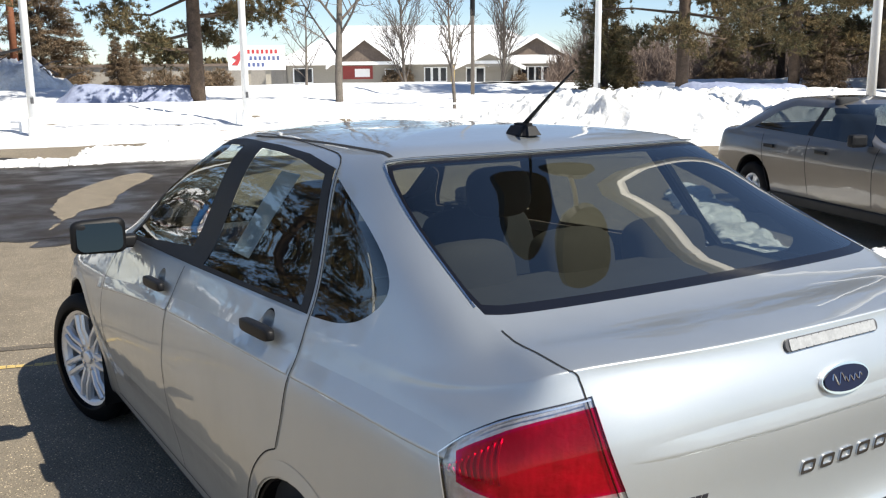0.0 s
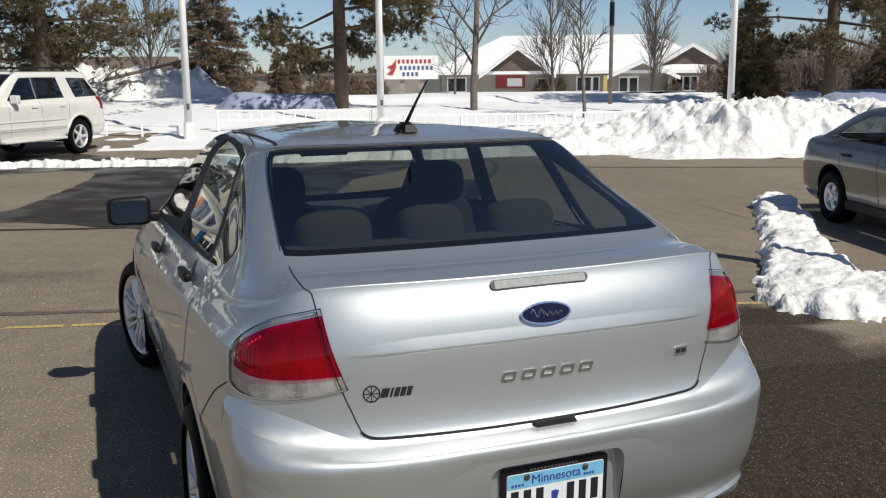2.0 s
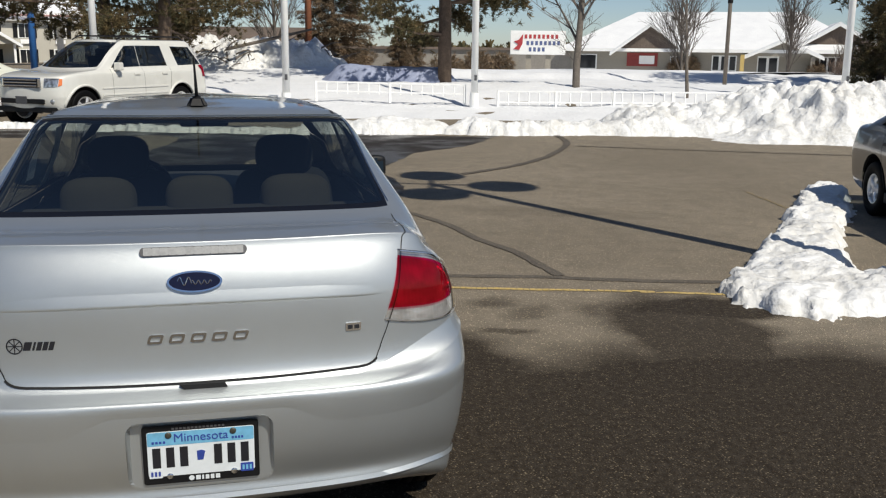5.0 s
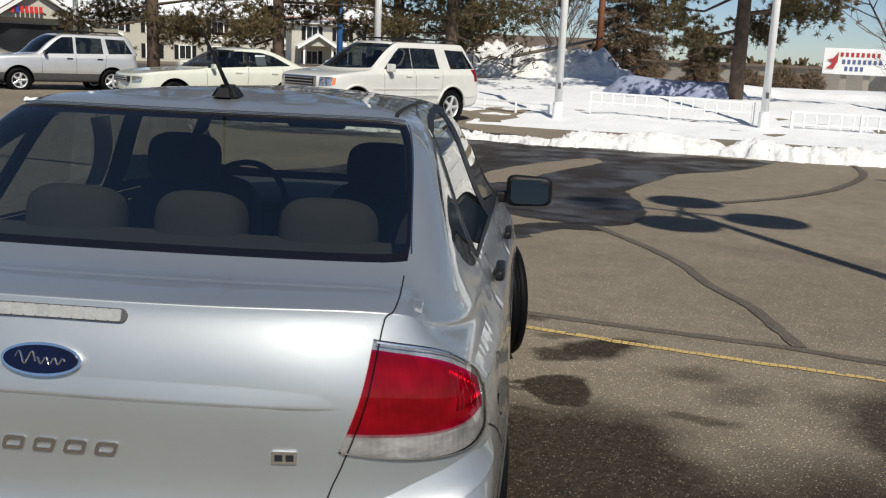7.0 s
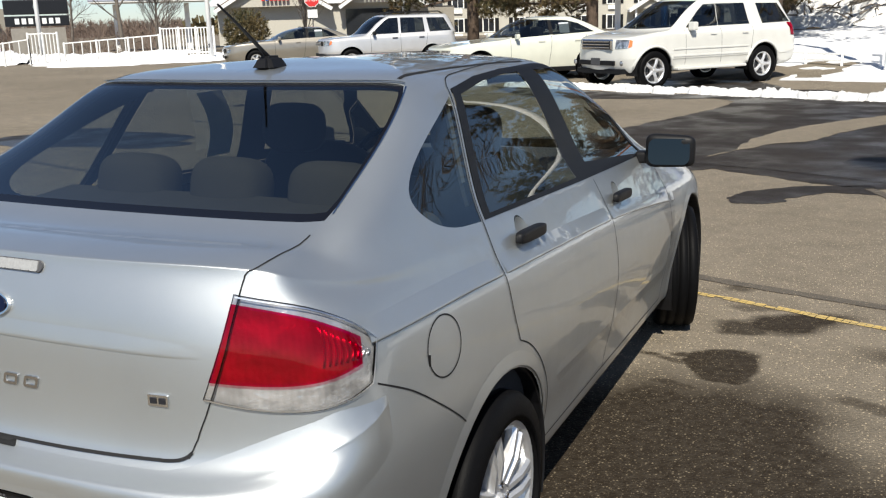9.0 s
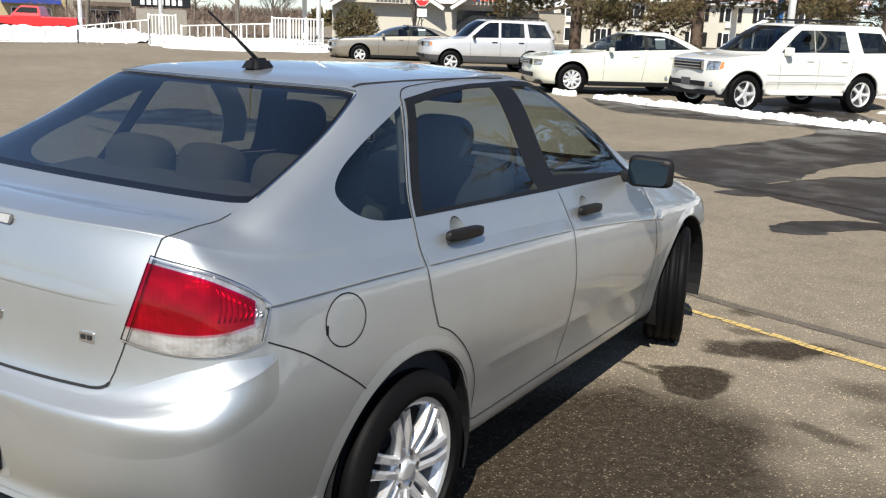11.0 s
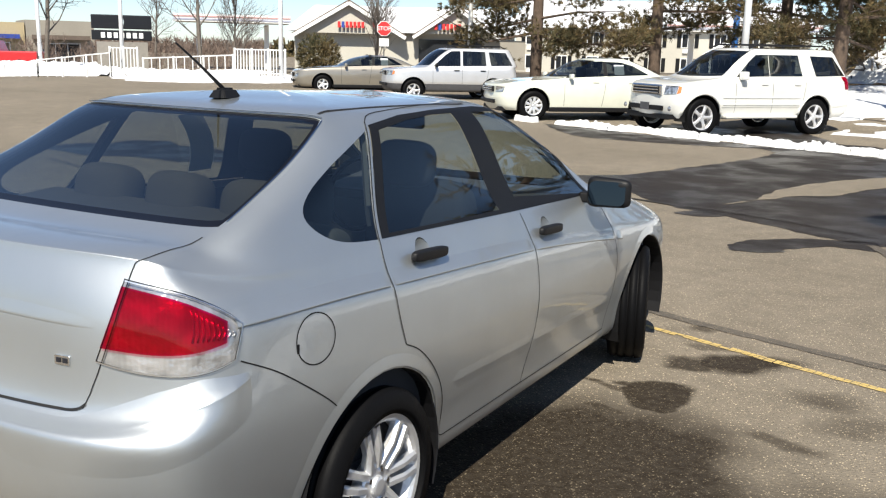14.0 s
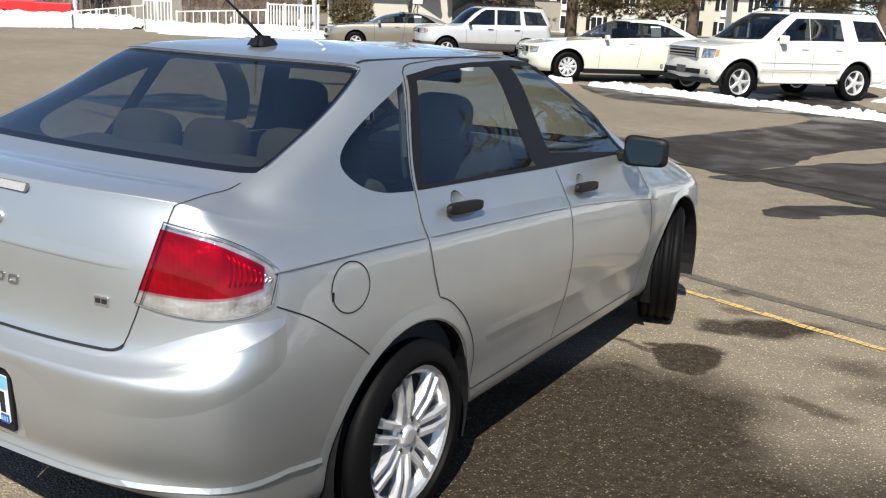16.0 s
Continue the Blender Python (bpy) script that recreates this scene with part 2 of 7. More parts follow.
def asphalt(name, dark, light, wet=False, stains=()):
    """Worn asphalt full of pale and dark stones; wet: soaked, darker and with a patchy sheen. stains: damp spots as x, y, half length, half width, turn, softness, depth."""
    m = bpy.data.materials.new(name)
    m.use_nodes = True
    n, l = m.node_tree.nodes, m.node_tree.links
    b, tc = n["Principled BSDF"], n.new("ShaderNodeTexCoord")

    def noise_at(scale, detail=4):
        t = n.new("ShaderNodeTexNoise")
        t.inputs["Scale"].default_value, t.inputs["Detail"].default_value = scale, detail
        l.new(tc.outputs["Object"], t.inputs["Vector"])
        return t

    def mapped(src, lo, hi, a=0.0, z=1.0):
        r = n.new("ShaderNodeMapRange")
        for k, v in zip(("From Min", "From Max", "To Min", "To Max"), (lo, hi, a, z)):
            r.inputs[k].default_value = v
        l.new(src, r.inputs["Value"])
        return r.outputs[0]

    def mixed(fac, a, c, how="MIX"):
        x = n.new("ShaderNodeMix")
        x.data_type, x.blend_type = "RGBA", how
        l.new(fac, x.inputs[0])
        for i, v in ((6, a), (7, c)):
            if isinstance(v, tuple):
                x.inputs[i].default_value = (*v, 1)
            else:
                l.new(v, x.inputs[i])
        return x.outputs[2]

    def math2(op, a, c):
        x = n.new("ShaderNodeMath")
        x.operation = op
        for i, v in enumerate((a, c)):
            if isinstance(v, (int, float)):
                x.inputs[i].default_value = v
            else:
                l.new(v, x.inputs[i])
        return x.outputs[0]

    broad = mixed(mapped(noise_at(0.35, 6).outputs["Fac"], 0.35, 0.65), dark, light)
    mid = mixed(mapped(noise_at(4.0, 6).outputs["Fac"], 0.40, 0.75, 0.0, 0.5), broad, tuple(c * 0.62 for c in dark))
    damp = None
    if stains:
        warp, shift = noise_at(2.2, 5), n.new("ShaderNodeVectorMath")
        shift.operation = "MULTIPLY_ADD"
        l.new(warp.outputs["Color"], shift.inputs[0])
        shift.inputs[1].default_value, shift.inputs[2].default_value = (0.42, 0.42, 0), (-0.21, -0.21, 0)
        add = n.new("ShaderNodeVectorMath")
        l.new(tc.outputs["Object"], add.inputs[0])
        l.new(shift.outputs[0], add.inputs[1])
        for x, y, rx, ry, turn, soft, deep in stains:
            mp, ln = n.new("ShaderNodeMapping"), n.new("ShaderNodeVectorMath")
            mp.vector_type = "TEXTURE"
            mp.inputs["Location"].default_value, mp.inputs["Rotation"].default_value, mp.inputs["Scale"].default_value = (x, y, 0), (0, 0, radians(turn)), (rx, ry, 1)
            l.new(add.outputs[0], mp.inputs["Vector"])
            ln.operation = "LENGTH"
            l.new(mp.outputs[0], ln.inputs[0])
            one = mapped(ln.outputs["Value"], 1 + soft, 1 - soft, 0.0, deep)
            damp = one if damp is None else math2("MAXIMUM", damp, one)
        mottle = mapped(noise_at(26, 5).outputs["Fac"], 0.30, 0.62, 0.88, 1.0)
        damp = math2("MULTIPLY", damp, mottle)
        mid = mixed(damp, mid, tuple(c * k for c, k in zip(dark, (0.155, 0.138, 0.125))))
    specks = []
    for scale, lo, colour, much in ((95, 0.88, tuple(min(1, c * k) for c, k in zip(light, (2.8, 2.7, 2.4))), 0.85), (150, 0.82, tuple(min(1, c * k) for c, k in zip(light, (2.1, 2.0, 1.8))), 0.75), (110, 0.74, tuple(c * 0.35 for c in dark), 0.75)):
        vor = n.new("ShaderNodeTexVoronoi")
        vor.inputs["Scale"].default_value = scale
        l.new(tc.outputs["Object"], vor.inputs["Vector"])
        sep = n.new("ShaderNodeSeparateColor")
        l.new(vor.outputs["Color"], sep.inputs[0])
        pick = math2("MULTIPLY", math2("GREATER_THAN", sep.outputs[0], lo), mapped(vor.outputs["Distance"], 0.30, 0.45, much, 0.0))
        if damp is not None or wet:
            keep = mapped(damp, 0, 1, 1.0, 0.22) if damp is not None else 0.5
            pick = math2("MULTIPLY", pick, keep)
        mid = mixed(pick, mid, colour)
        specks.append(vor)
    l.new(mid, b.inputs["Base Color"])
    if wet:
        l.new(mapped(noise_at(1.3, 5).outputs["Fac"], 0.40, 0.62, 0.30, 0.70), b.inputs["Roughness"])
        b.inputs["Specular IOR Level"].default_value = 0.22
    elif damp is not None:
        l.new(mapped(damp, 0, 1, 0.88, 0.7), b.inputs["Roughness"])
        l.new(mapped(damp, 0, 1, 0.35, 0.12), b.inputs["Specular IOR Level"])
    else:
        b.inputs["Roughness"].default_value = 0.85
    bp = n.new("ShaderNodeBump")
    bp.inputs["Strength"].default_value, bp.inputs["Distance"].default_value = 0.6 if not wet else 0.3, 0.008
    l.new(specks[0].outputs["Distance"], bp.inputs["Height"])
    l.new(bp.outputs[0], b.inputs["Normal"])
    return m


STAINS = [
    (1.12, 2.11, 0.18, 0.22, 10, 0.10, 1.0), (1.12, 2.70, 0.14, 0.12, 0, 0.25, 0.9), (1.36, 2.81, 0.27, 0.16, 30, 0.25, 1.0), (1.86, 2.46, 0.17, 0.12, 10, 0.5, 0.6), (0.90, 2.08, 0.12, 0.04, 0, 0.4, 0.8),
    (1.06, 1.04, 0.64, 0.92, -12, 0.20, 1.0), (1.42, 1.68, 0.24, 0.24, 20, 0.5, 0.7), (1.75, 1.80, 0.16, 0.06, -10, 0.5, 0.7), (0.80, 1.75, 0.10, 0.16, 0, 0.5, 0.6),
    (2.40, -0.75, 2.4, 2.12, 0, 0.12, 1.0), (0.755, 2.105, 0.05, 0.03, 0, 0.4, 0.9), (0.91, 2.17, 0.08, 0.035, 0, 0.4, 0.9), (0.93, 1.80, 0.11, 0.07, 20, 0.5, 0.9), (4.9, -0.8, 2.2, 1.7, 0, 0.2, 1.0), (2.85, 1.55, 0.50, 0.95, -8, 0.18, 0.92), (3.35, 2.05, 0.75, 0.30, -8, 0.2, 1.0), (2.6, 2.1, 0.3, 0.28, -16, 0.4, 0.6),
    (2.0, 2.2, 0.20, 0.10, 30, 0.5, 0.5), (1.0, 3.35, 0.10, 0.06, 0, 0.4, 0.7), (1.12, 3.05, 0.12, 0.05, 0, 0.5, 0.6), (-2.6, 1.0, 0.5, 0.35, 30, 0.6, 0.35), (-3.8, 2.4, 0.7, 0.3, -10, 0.6, 0.3), (-1.6, 5.6, 0.8, 0.25, -16, 0.6, 0.3), (3.3, 5.9, 1.0, 0.25, -20, 0.6, 0.25),
    (-1.15, -0.6, 0.25, 0.5, 0, 0.5, 0.4), (-1.9, 0.2, 0.4, 0.2, 20, 0.6, 0.3),
]
M["asphalt"] = asphalt("worn_asphalt", (0.172, 0.145, 0.108), (0.224, 0.190, 0.144), stains=STAINS)
M["asphalt_wet"] = asphalt("wet_asphalt", (0.024, 0.020, 0.017), (0.038, 0.032, 0.027), True)
M["asphalt_dark"] = asphalt("damp_asphalt", (0.070, 0.058, 0.046), (0.100, 0.084, 0.066))
M["asphalt_faint"] = asphalt("rubbed_asphalt", (0.088, 0.074, 0.058), (0.112, 0.095, 0.074))

# ---- mesh helpers ----
def mesh_ob(name, verts, faces, mat, parent=None, smooth=False, normals=None, label=""):
    me = bpy.data.meshes.new(name)
    me.from_pydata([tuple(v) for v in verts], [], [tuple(f) for f in faces])
    if smooth:
        me.polygons.foreach_set("use_smooth", [True] * len(me.polygons))
    if normals is not None:
        me.normals_split_custom_set_from_vertices([tuple(v) for v in normals])
    if mat:
        me.materials.append(M[mat] if isinstance(mat, str) else mat)
    me.update()
    ob = new(name, me)
    if parent:
        ob.parent = parent
    if label:
        tagged(ob, label)
    return ob


def part(name, bm, mat, parent=None, label="", smooth=False):
    """Links a bmesh as one mesh object under a thing or a part."""
    me = bpy.data.meshes.new(name)
    bm.normal_update()
    bm.to_mesh(me)
    bm.free()
    if smooth:
        me.polygons.foreach_set("use_smooth", [True] * len(me.polygons))
    me.materials.append(M[mat] if isinstance(mat, str) else mat)
    ob = new(name, me)
    if parent:
        ob.parent = parent
    if label:
        tagged(ob, label)
    return ob


def thing(name, m, label, category, group="", kind=""):
    e = new(name)
    e.empty_display_size = 0.2
    e.matrix_world = m
    return tagged(e, label, category, group, kind)


def add_box(bm, c, s, rot=None, bevel=0.0):
    r = bmesh.ops.create_cube(bm, size=1.0)
    mat = Matrix.Translation(c) @ (rot.to_4x4() if rot else Matrix()) @ Matrix.Diagonal((*s, 1))
    bmesh.ops.transform(bm, matrix=mat, verts=r["verts"])
    if bevel:
        edges = list({e for v in r["verts"] for e in v.link_edges})
        bmesh.ops.bevel(bm, geom=edges, offset=bevel, segments=2, affect="EDGES", profile=0.6)
    return bm


def box_bm(c, s, rot=None, bevel=0.0):
    return add_box(bmesh.new(), c, s, rot, bevel)


def add_tube(bm, pts, radii, segs=8, cap=True):
    """A round bar along a line of points, with a radius at each."""
    pts = [Vector(p) for p in pts]
    if not hasattr(radii, "__len__"):
        radii = [radii] * len(pts)
    rings, side = [], None
    for i, p in enumerate(pts):
        d = (pts[min(i + 1, len(pts) - 1)] - pts[max(i - 1, 0)]).normalized()
        if side is None:
            side = d.orthogonal().normalized()
        side = (side - d * side.dot(d)).normalized()
        up = d.cross(side)
        rings.append([bm.verts.new(p + (side * math.cos(a) + up * math.sin(a)) * radii[i]) for a in (2 * math.pi * k / segs for k in range(segs))])
    for a, b in zip(rings, rings[1:]):
        for k in range(segs):
            bm.faces.new((a[k], a[(k + 1) % segs], b[(k + 1) % segs], b[k]))
    if cap:
        bm.faces.new(rings[0][::-1])
        bm.faces.new(rings[-1])
    return bm


def tube_bm(pts, radii, segs=8):
    return add_tube(bmesh.new(), pts, radii, segs)


def add_lathe(bm, profile, segs=32, axis="x", centre=(0, 0, 0)):
    """Turns a profile of (along, radius) round an axis through the centre."""
    c = Vector(centre)
    rings = []
    for along, r in profile:
        ring = []
        for k in range(segs):
            a = 2 * math.pi * k / segs
            p = (along, r * math.cos(a), r * math.sin(a)) if axis == "x" else (r * math.cos(a), r * math.sin(a), along)
            ring.append(bm.verts.new(c + Vector(p)))
        rings.append(ring)
    for a, b in zip(rings, rings[1:]):
        for k in range(segs):
            bm.faces.new((a[k], a[(k + 1) % segs], b[(k + 1) % segs], b[k]))
    return bm


def add_prism(bm, outline, depth, m):
    """A flat outline (x, y) given depth along z, laid by the pose m."""
    lo = [bm.verts.new(m @ Vector((x, y, 0))) for x, y in outline]
    hi = [bm.verts.new(m @ Vector((x, y, depth))) for x, y in outline]
    bm.faces.new(lo[::-1])
    bm.faces.new(hi)
    for k in range(len(outline)):
        j = (k + 1) % len(outline)
        bm.faces.new((lo[k], lo[j], hi[j], hi[k]))
    return bm


def ellipse(rx, ry, n=32):
    return [(rx * math.cos(2 * math.pi * k / n), ry * math.sin(2 * math.pi * k / n)) for k in range(n)]


def rounded(w, h, r, n=5):
    pts = []
    for cx, cy, a0 in ((w / 2 - r, h / 2 - r, 0), (-w / 2 + r, h / 2 - r, 90), (-w / 2 + r, -h / 2 + r, 180), (w / 2 - r, -h / 2 + r, 270)):
        pts += [(cx + r * math.cos(radians(a0 + 90 * k / n)), cy + r * math.sin(radians(a0 + 90 * k / n))) for k in range(n + 1)]
    return pts


# ---- vehicle bodies: a fair skin drawn over hoops that run round the car, from the sill up to the roof's middle ----
X_BODY = (0, 0.36, 0.64, 0.835, 0.955, 0.985, 1, 1, 1, 1, 1, 0.985, 0.90, 0.64, 0.33, 0)
X_TOP = (0, 0.40, 0.72, 0.90, 0.95, 1, 1, 1, 1, 1, 1, 0.985, 0.93, 0.66, 0.34, 0)
ALONG = (0, 0.148, 0.31, 0.49, 0.67, 0.836, 1)
REAR_BODY, REAR_TOP = (0, 0.008, 0.035, 0.095, 0.19, 0.42), (0, 0.004, 0.016, 0.034, 0.055, 0.17)
FRONT_BODY, FRONT_TOP = (0.72, 0.26, 0.085, 0.02, 0), (0.36, 0.24, 0.11, 0.03, 0)


def hoop(w, yr, zr, zsr, zsf, yf, zf, t, corner=None):
    """One hoop's 16 points from the tail's middle to the nose's: half width, tail y z, side z behind and ahead, nose y z, and t from body (0) to roof (1)."""
    mix = lambda a, b: a + (b - a) * t
    rear = [yr + mix(a, b) for a, b in zip(REAR_BODY, REAR_TOP)]
    front = [yf - mix(a, b) for a, b in zip(FRONT_BODY, FRONT_TOP)]
    side = [rear[5] + (front[0] - rear[5]) * f for f in ALONG]
    zs = [zsr + (zsf - zsr) * f for f in ALONG]
    ys = rear[:5] + side + front[1:]
    z = [zr, zr, zr, 0.85 * zr + 0.15 * zsr, 0.5 * zr + 0.5 * zsr] + zs + [0.5 * zf + 0.5 * zsf, 0.85 * zf + 0.15 * zsf, zf, zf]
    xs = [w * mix(a, b) for a, b in zip(X_BODY, X_TOP)]
    if corner:
        xs[4] = w * corner
        xs[3] = w * corner * 0.94
    return [(x, y, q) for x, y, q in zip(xs, ys, z)]


def basis(n, ts):
    """Uniform cubic B-spline weights over n control points, with one ghost at each end."""
    out, der = np.zeros((len(ts), n + 2)), np.zeros((len(ts), n + 2))
    for r, t in enumerate(ts):
        i = min(int(t), n - 2)
        f = t - i
        out[r, i : i + 4] = ((1 - f) ** 3 / 6, (3 * f**3 - 6 * f**2 + 4) / 6, (-3 * f**3 + 3 * f**2 + 3 * f + 1) / 6, f**3 / 6)
        der[r, i : i + 4] = (-((1 - f) ** 2) / 2, (3 * f**2 - 4 * f) / 2, (-3 * f**2 + 2 * f + 1) / 2, f**2 / 2)
    return out, der


def ghosted(net):
    flip = np.array((-1, 1, 1))
    wide = np.concatenate([net[:, 1:2] * flip, net, net[:, -2:-1] * flip], 1)
    return np.concatenate([2 * wide[:1] - wide[1:2], wide, wide[-2:-1] * flip], 0)


class Skin:
    """The right half of a body: vertices with normals and (u, v) places, and faces that can be cut by outlines."""

    def __init__(self, hoops, du, dv):
        net = np.array(hoops, float)
        want = net.copy()
        R, C = net.shape[:2]
        bi, _ = basis(R, list(range(R)))
        bj, _ = basis(C, list(range(C)))
        for _ in range(3):
            net = net + 0.85 * (want - np.einsum("ri,ijk,cj->rck", bi, ghosted(net), bj))
            net[:, 0, 0] = net[:, -1, 0] = 0
            net[-1, :, 0] = 0
        us, vs = np.linspace(0, C - 1, round((C - 1) / du) + 1), np.linspace(0, R - 1, round((R - 1) / dv) + 1)
        (bu, du_), (bv, dv_) = basis(C, us), basis(R, vs)
        g = ghosted(net)
        P = np.einsum("ri,ijk,cj->rck", bv, g, bu)
        nrm = np.cross(np.einsum("ri,ijk,cj->rck", bv, g, du_), np.einsum("ri,ijk,cj->rck", dv_, g, bu))
        size = np.linalg.norm(nrm, axis=-1, keepdims=True)
        nrm = np.where(size > 1e-9, nrm / np.maximum(size, 1e-9), (0, 0, 1))
        self.V = [Vector(p) for p in P.reshape(-1, 3)]
        self.N = [Vector(p) for p in nrm.reshape(-1, 3)]
        self.UV = [(u, v) for v in vs for u in us]
        w = len(us)
        self.F = [(r * w + c, r * w + c + 1, (r + 1) * w + c + 1, (r + 1) * w + c) for r in range(len(vs) - 1) for c in range(w - 1)]
        self.cuts = {}
        from mathutils.bvhtree import BVHTree
        self.tree = BVHTree.FromPolygons(self.V, self.F)

    def cut_edge(self, a, b, da, db, key):
        k = (min(a, b), max(a, b), key)
        if k not in self.cuts:
            f = da / (da - db)
            self.V.append(self.V[a].lerp(self.V[b], f))
            self.N.append(self.N[a].lerp(self.N[b], f).normalized())
            self.UV.append(tuple(p + (q - p) * f for p, q in zip(self.UV[a], self.UV[b])))
            self.cuts[k] = len(self.V) - 1
        return self.cuts[k]

    def take(self, faces, outline, place, where=lambda p, uv: True, tag=""):
        """Parts the faces by a convex outline; place(point, uv) gives the flat place of a vertex. Returns those within and those outside."""
        area = sum(a[0] * b[1] - b[0] * a[1] for a, b in zip(outline, outline[1:] + outline[:1]))
        if area < 0:
            outline = outline[::-1]
        x0, x1, y0, y1 = min(p[0] for p in outline), max(p[0] for p in outline), min(p[1] for p in outline), max(p[1] for p in outline)
        inside, outside, flat = [], [], {}

        def at(i):
            if i not in flat:
                flat[i] = place(self.V[i], self.UV[i])
            return flat[i]

        for face in faces:
            q = [at(i) for i in face]
            if max(p[0] for p in q) <= x0 or min(p[0] for p in q) >= x1 or max(p[1] for p in q) <= y0 or min(p[1] for p in q) >= y1 or not where(self.V[face[0]], self.UV[face[0]]):
                outside.append(face)
                continue
            left, outs = list(face), []
            for e in range(len(outline)):
                a, b = outline[e], outline[(e + 1) % len(outline)]
                d = [(b[0] - a[0]) * (at(i)[1] - a[1]) - (b[1] - a[1]) * (at(i)[0] - a[0]) for i in left]
                d = [0.0 if abs(v) < 1e-7 else v for v in d]
                if min(d) >= 0:
                    continue
                if max(d) <= 0:
                    left = None
                    break
                keep, drop = [], []
                for k in range(len(left)):
                    i, j, di, dj = left[k], left[(k + 1) % len(left)], d[k], d[(k + 1) % len(left)]
                    if di >= 0:
                        keep.append(i)
                    if di <= 0:
                        drop.append(i)
                    if di * dj < 0:
                        n = self.cut_edge(i, j, di, dj, (tag, e))
                        keep.append(n)
                        drop.append(n)
                if len(drop) > 2:
                    outs.append(tuple(drop))
                left = keep
                if len(left) < 3:
                    left = None
                    break
            if left is None:
                outside.append(face)
            else:
                inside.append(tuple(left))
                outside += outs
        return inside, outside

    def mesh(self, name, faces, mat, parent, both=True, shift=0.0, label="", sides=(1, -1), rolled=False):
        """Links faces as one part; both: with their mirror image on the car's other side; rolled: a pane curved in one way only."""
        used = sorted({i for f in faces for i in f})
        at = {i: k for k, i in enumerate(used)}
        V, N, F = [], [], []
        level = sum(self.N[i].y for i in used) / max(1, len(used))
        for s in sides if both else (sides[0],):
            base = len(V)
            for i in used:
                p, n = self.V[i] + self.N[i] * shift, self.N[i]
                if rolled:
                    n = Vector((n.x, level, n.z)).normalized()
                V.append((p.x * s, p.y, p.z))
                N.append((n.x * s, n.y, n.z))
            for f in faces:
                g = [base + at[i] for i in f]
                F.append(g if s > 0 else g[::-1])
        return mesh_ob(name, V, F, mat, parent, True, N, label)

    def near(self, p):
        hit = self.tree.find_nearest(Vector(p))
        return hit[0], hit[1]

    def side(self, y, z):
        hit = self.tree.ray_cast(Vector((2, y, z)), Vector((-1, 0, 0)))
        return hit[0], hit[1]

    def rear(self, x, z):
        hit = self.tree.ray_cast(Vector((x, -3, z)), Vector((0, 1, 0)))
        return hit[0], hit[1]

    def top(self, x, y):
        hit = self.tree.ray_cast(Vector((x, y, 3)), Vector((0, 0, -1)))
        return hit[0], hit[1]


def ease(t):
    t = min(1.0, max(0.0, t))
    return t * t * (3 - 2 * t)


def fine_line(pts, step=0.015):
    out = []
    for a, b in zip(pts, pts[1:]):
        n = max(1, round(math.dist(a, b) / step))
        out += [tuple(p + (q - p) * k / n for p, q in zip(a, b)) for k in range(n)]
    return out + [pts[-1]]


def smooth_line(pts, n=6):
    """A rounded line through the points."""
    p = [pts[0]] + list(pts) + [pts[-1]]
    out = []
    for i in range(1, len(p) - 2):
        for k in range(n):
            t = k / n
            out.append(tuple(0.5 * (2 * b + (c - a) * t + (2 * a - 5 * b + 4 * c - d) * t * t + (3 * b - a - 3 * c + d) * t**3) for a, b, c, d in zip(p[i - 1], p[i], p[i + 1], p[i + 2])))
    return out + [pts[-1]]


def seam(name, skin, lines, mat, parent, width=0.006, lift=0.0012, ledge=0.0, sides=(1, -1)):
    """Thin strips that lie on the skin along lines of places (points with normals). ledge: the upper edge stands proud, so that it throws a shade."""
    V, F, N = [], [], []
    for line in lines:
        line = [(p, n) for p, n in line if p is not None]
        for s in sides:
            base = len(V)
            for i, (p, n) in enumerate(line):
                d = (line[min(i + 1, len(line) - 1)][0] - line[max(i - 1, 0)][0]).normalized()
                n = n if n.dot(Vector((p.x, p.y - 1.0, p.z - 0.6))) > 0 else -n
                across = d.cross(n).normalized()
                for q, up in ((p - across * width / 2, lift), (p + across * width / 2, lift + ledge)):
                    q = q + n * up
                    V.append((q.x * s, q.y, q.z))
                    N.append((n.x * s, n.y, n.z))
            for i in range(len(line) - 1):
                a = base + 2 * i
                F.append((a, a + 1, a + 3, a + 2))
    return mesh_ob(name, V, F, mat, parent, not ledge)


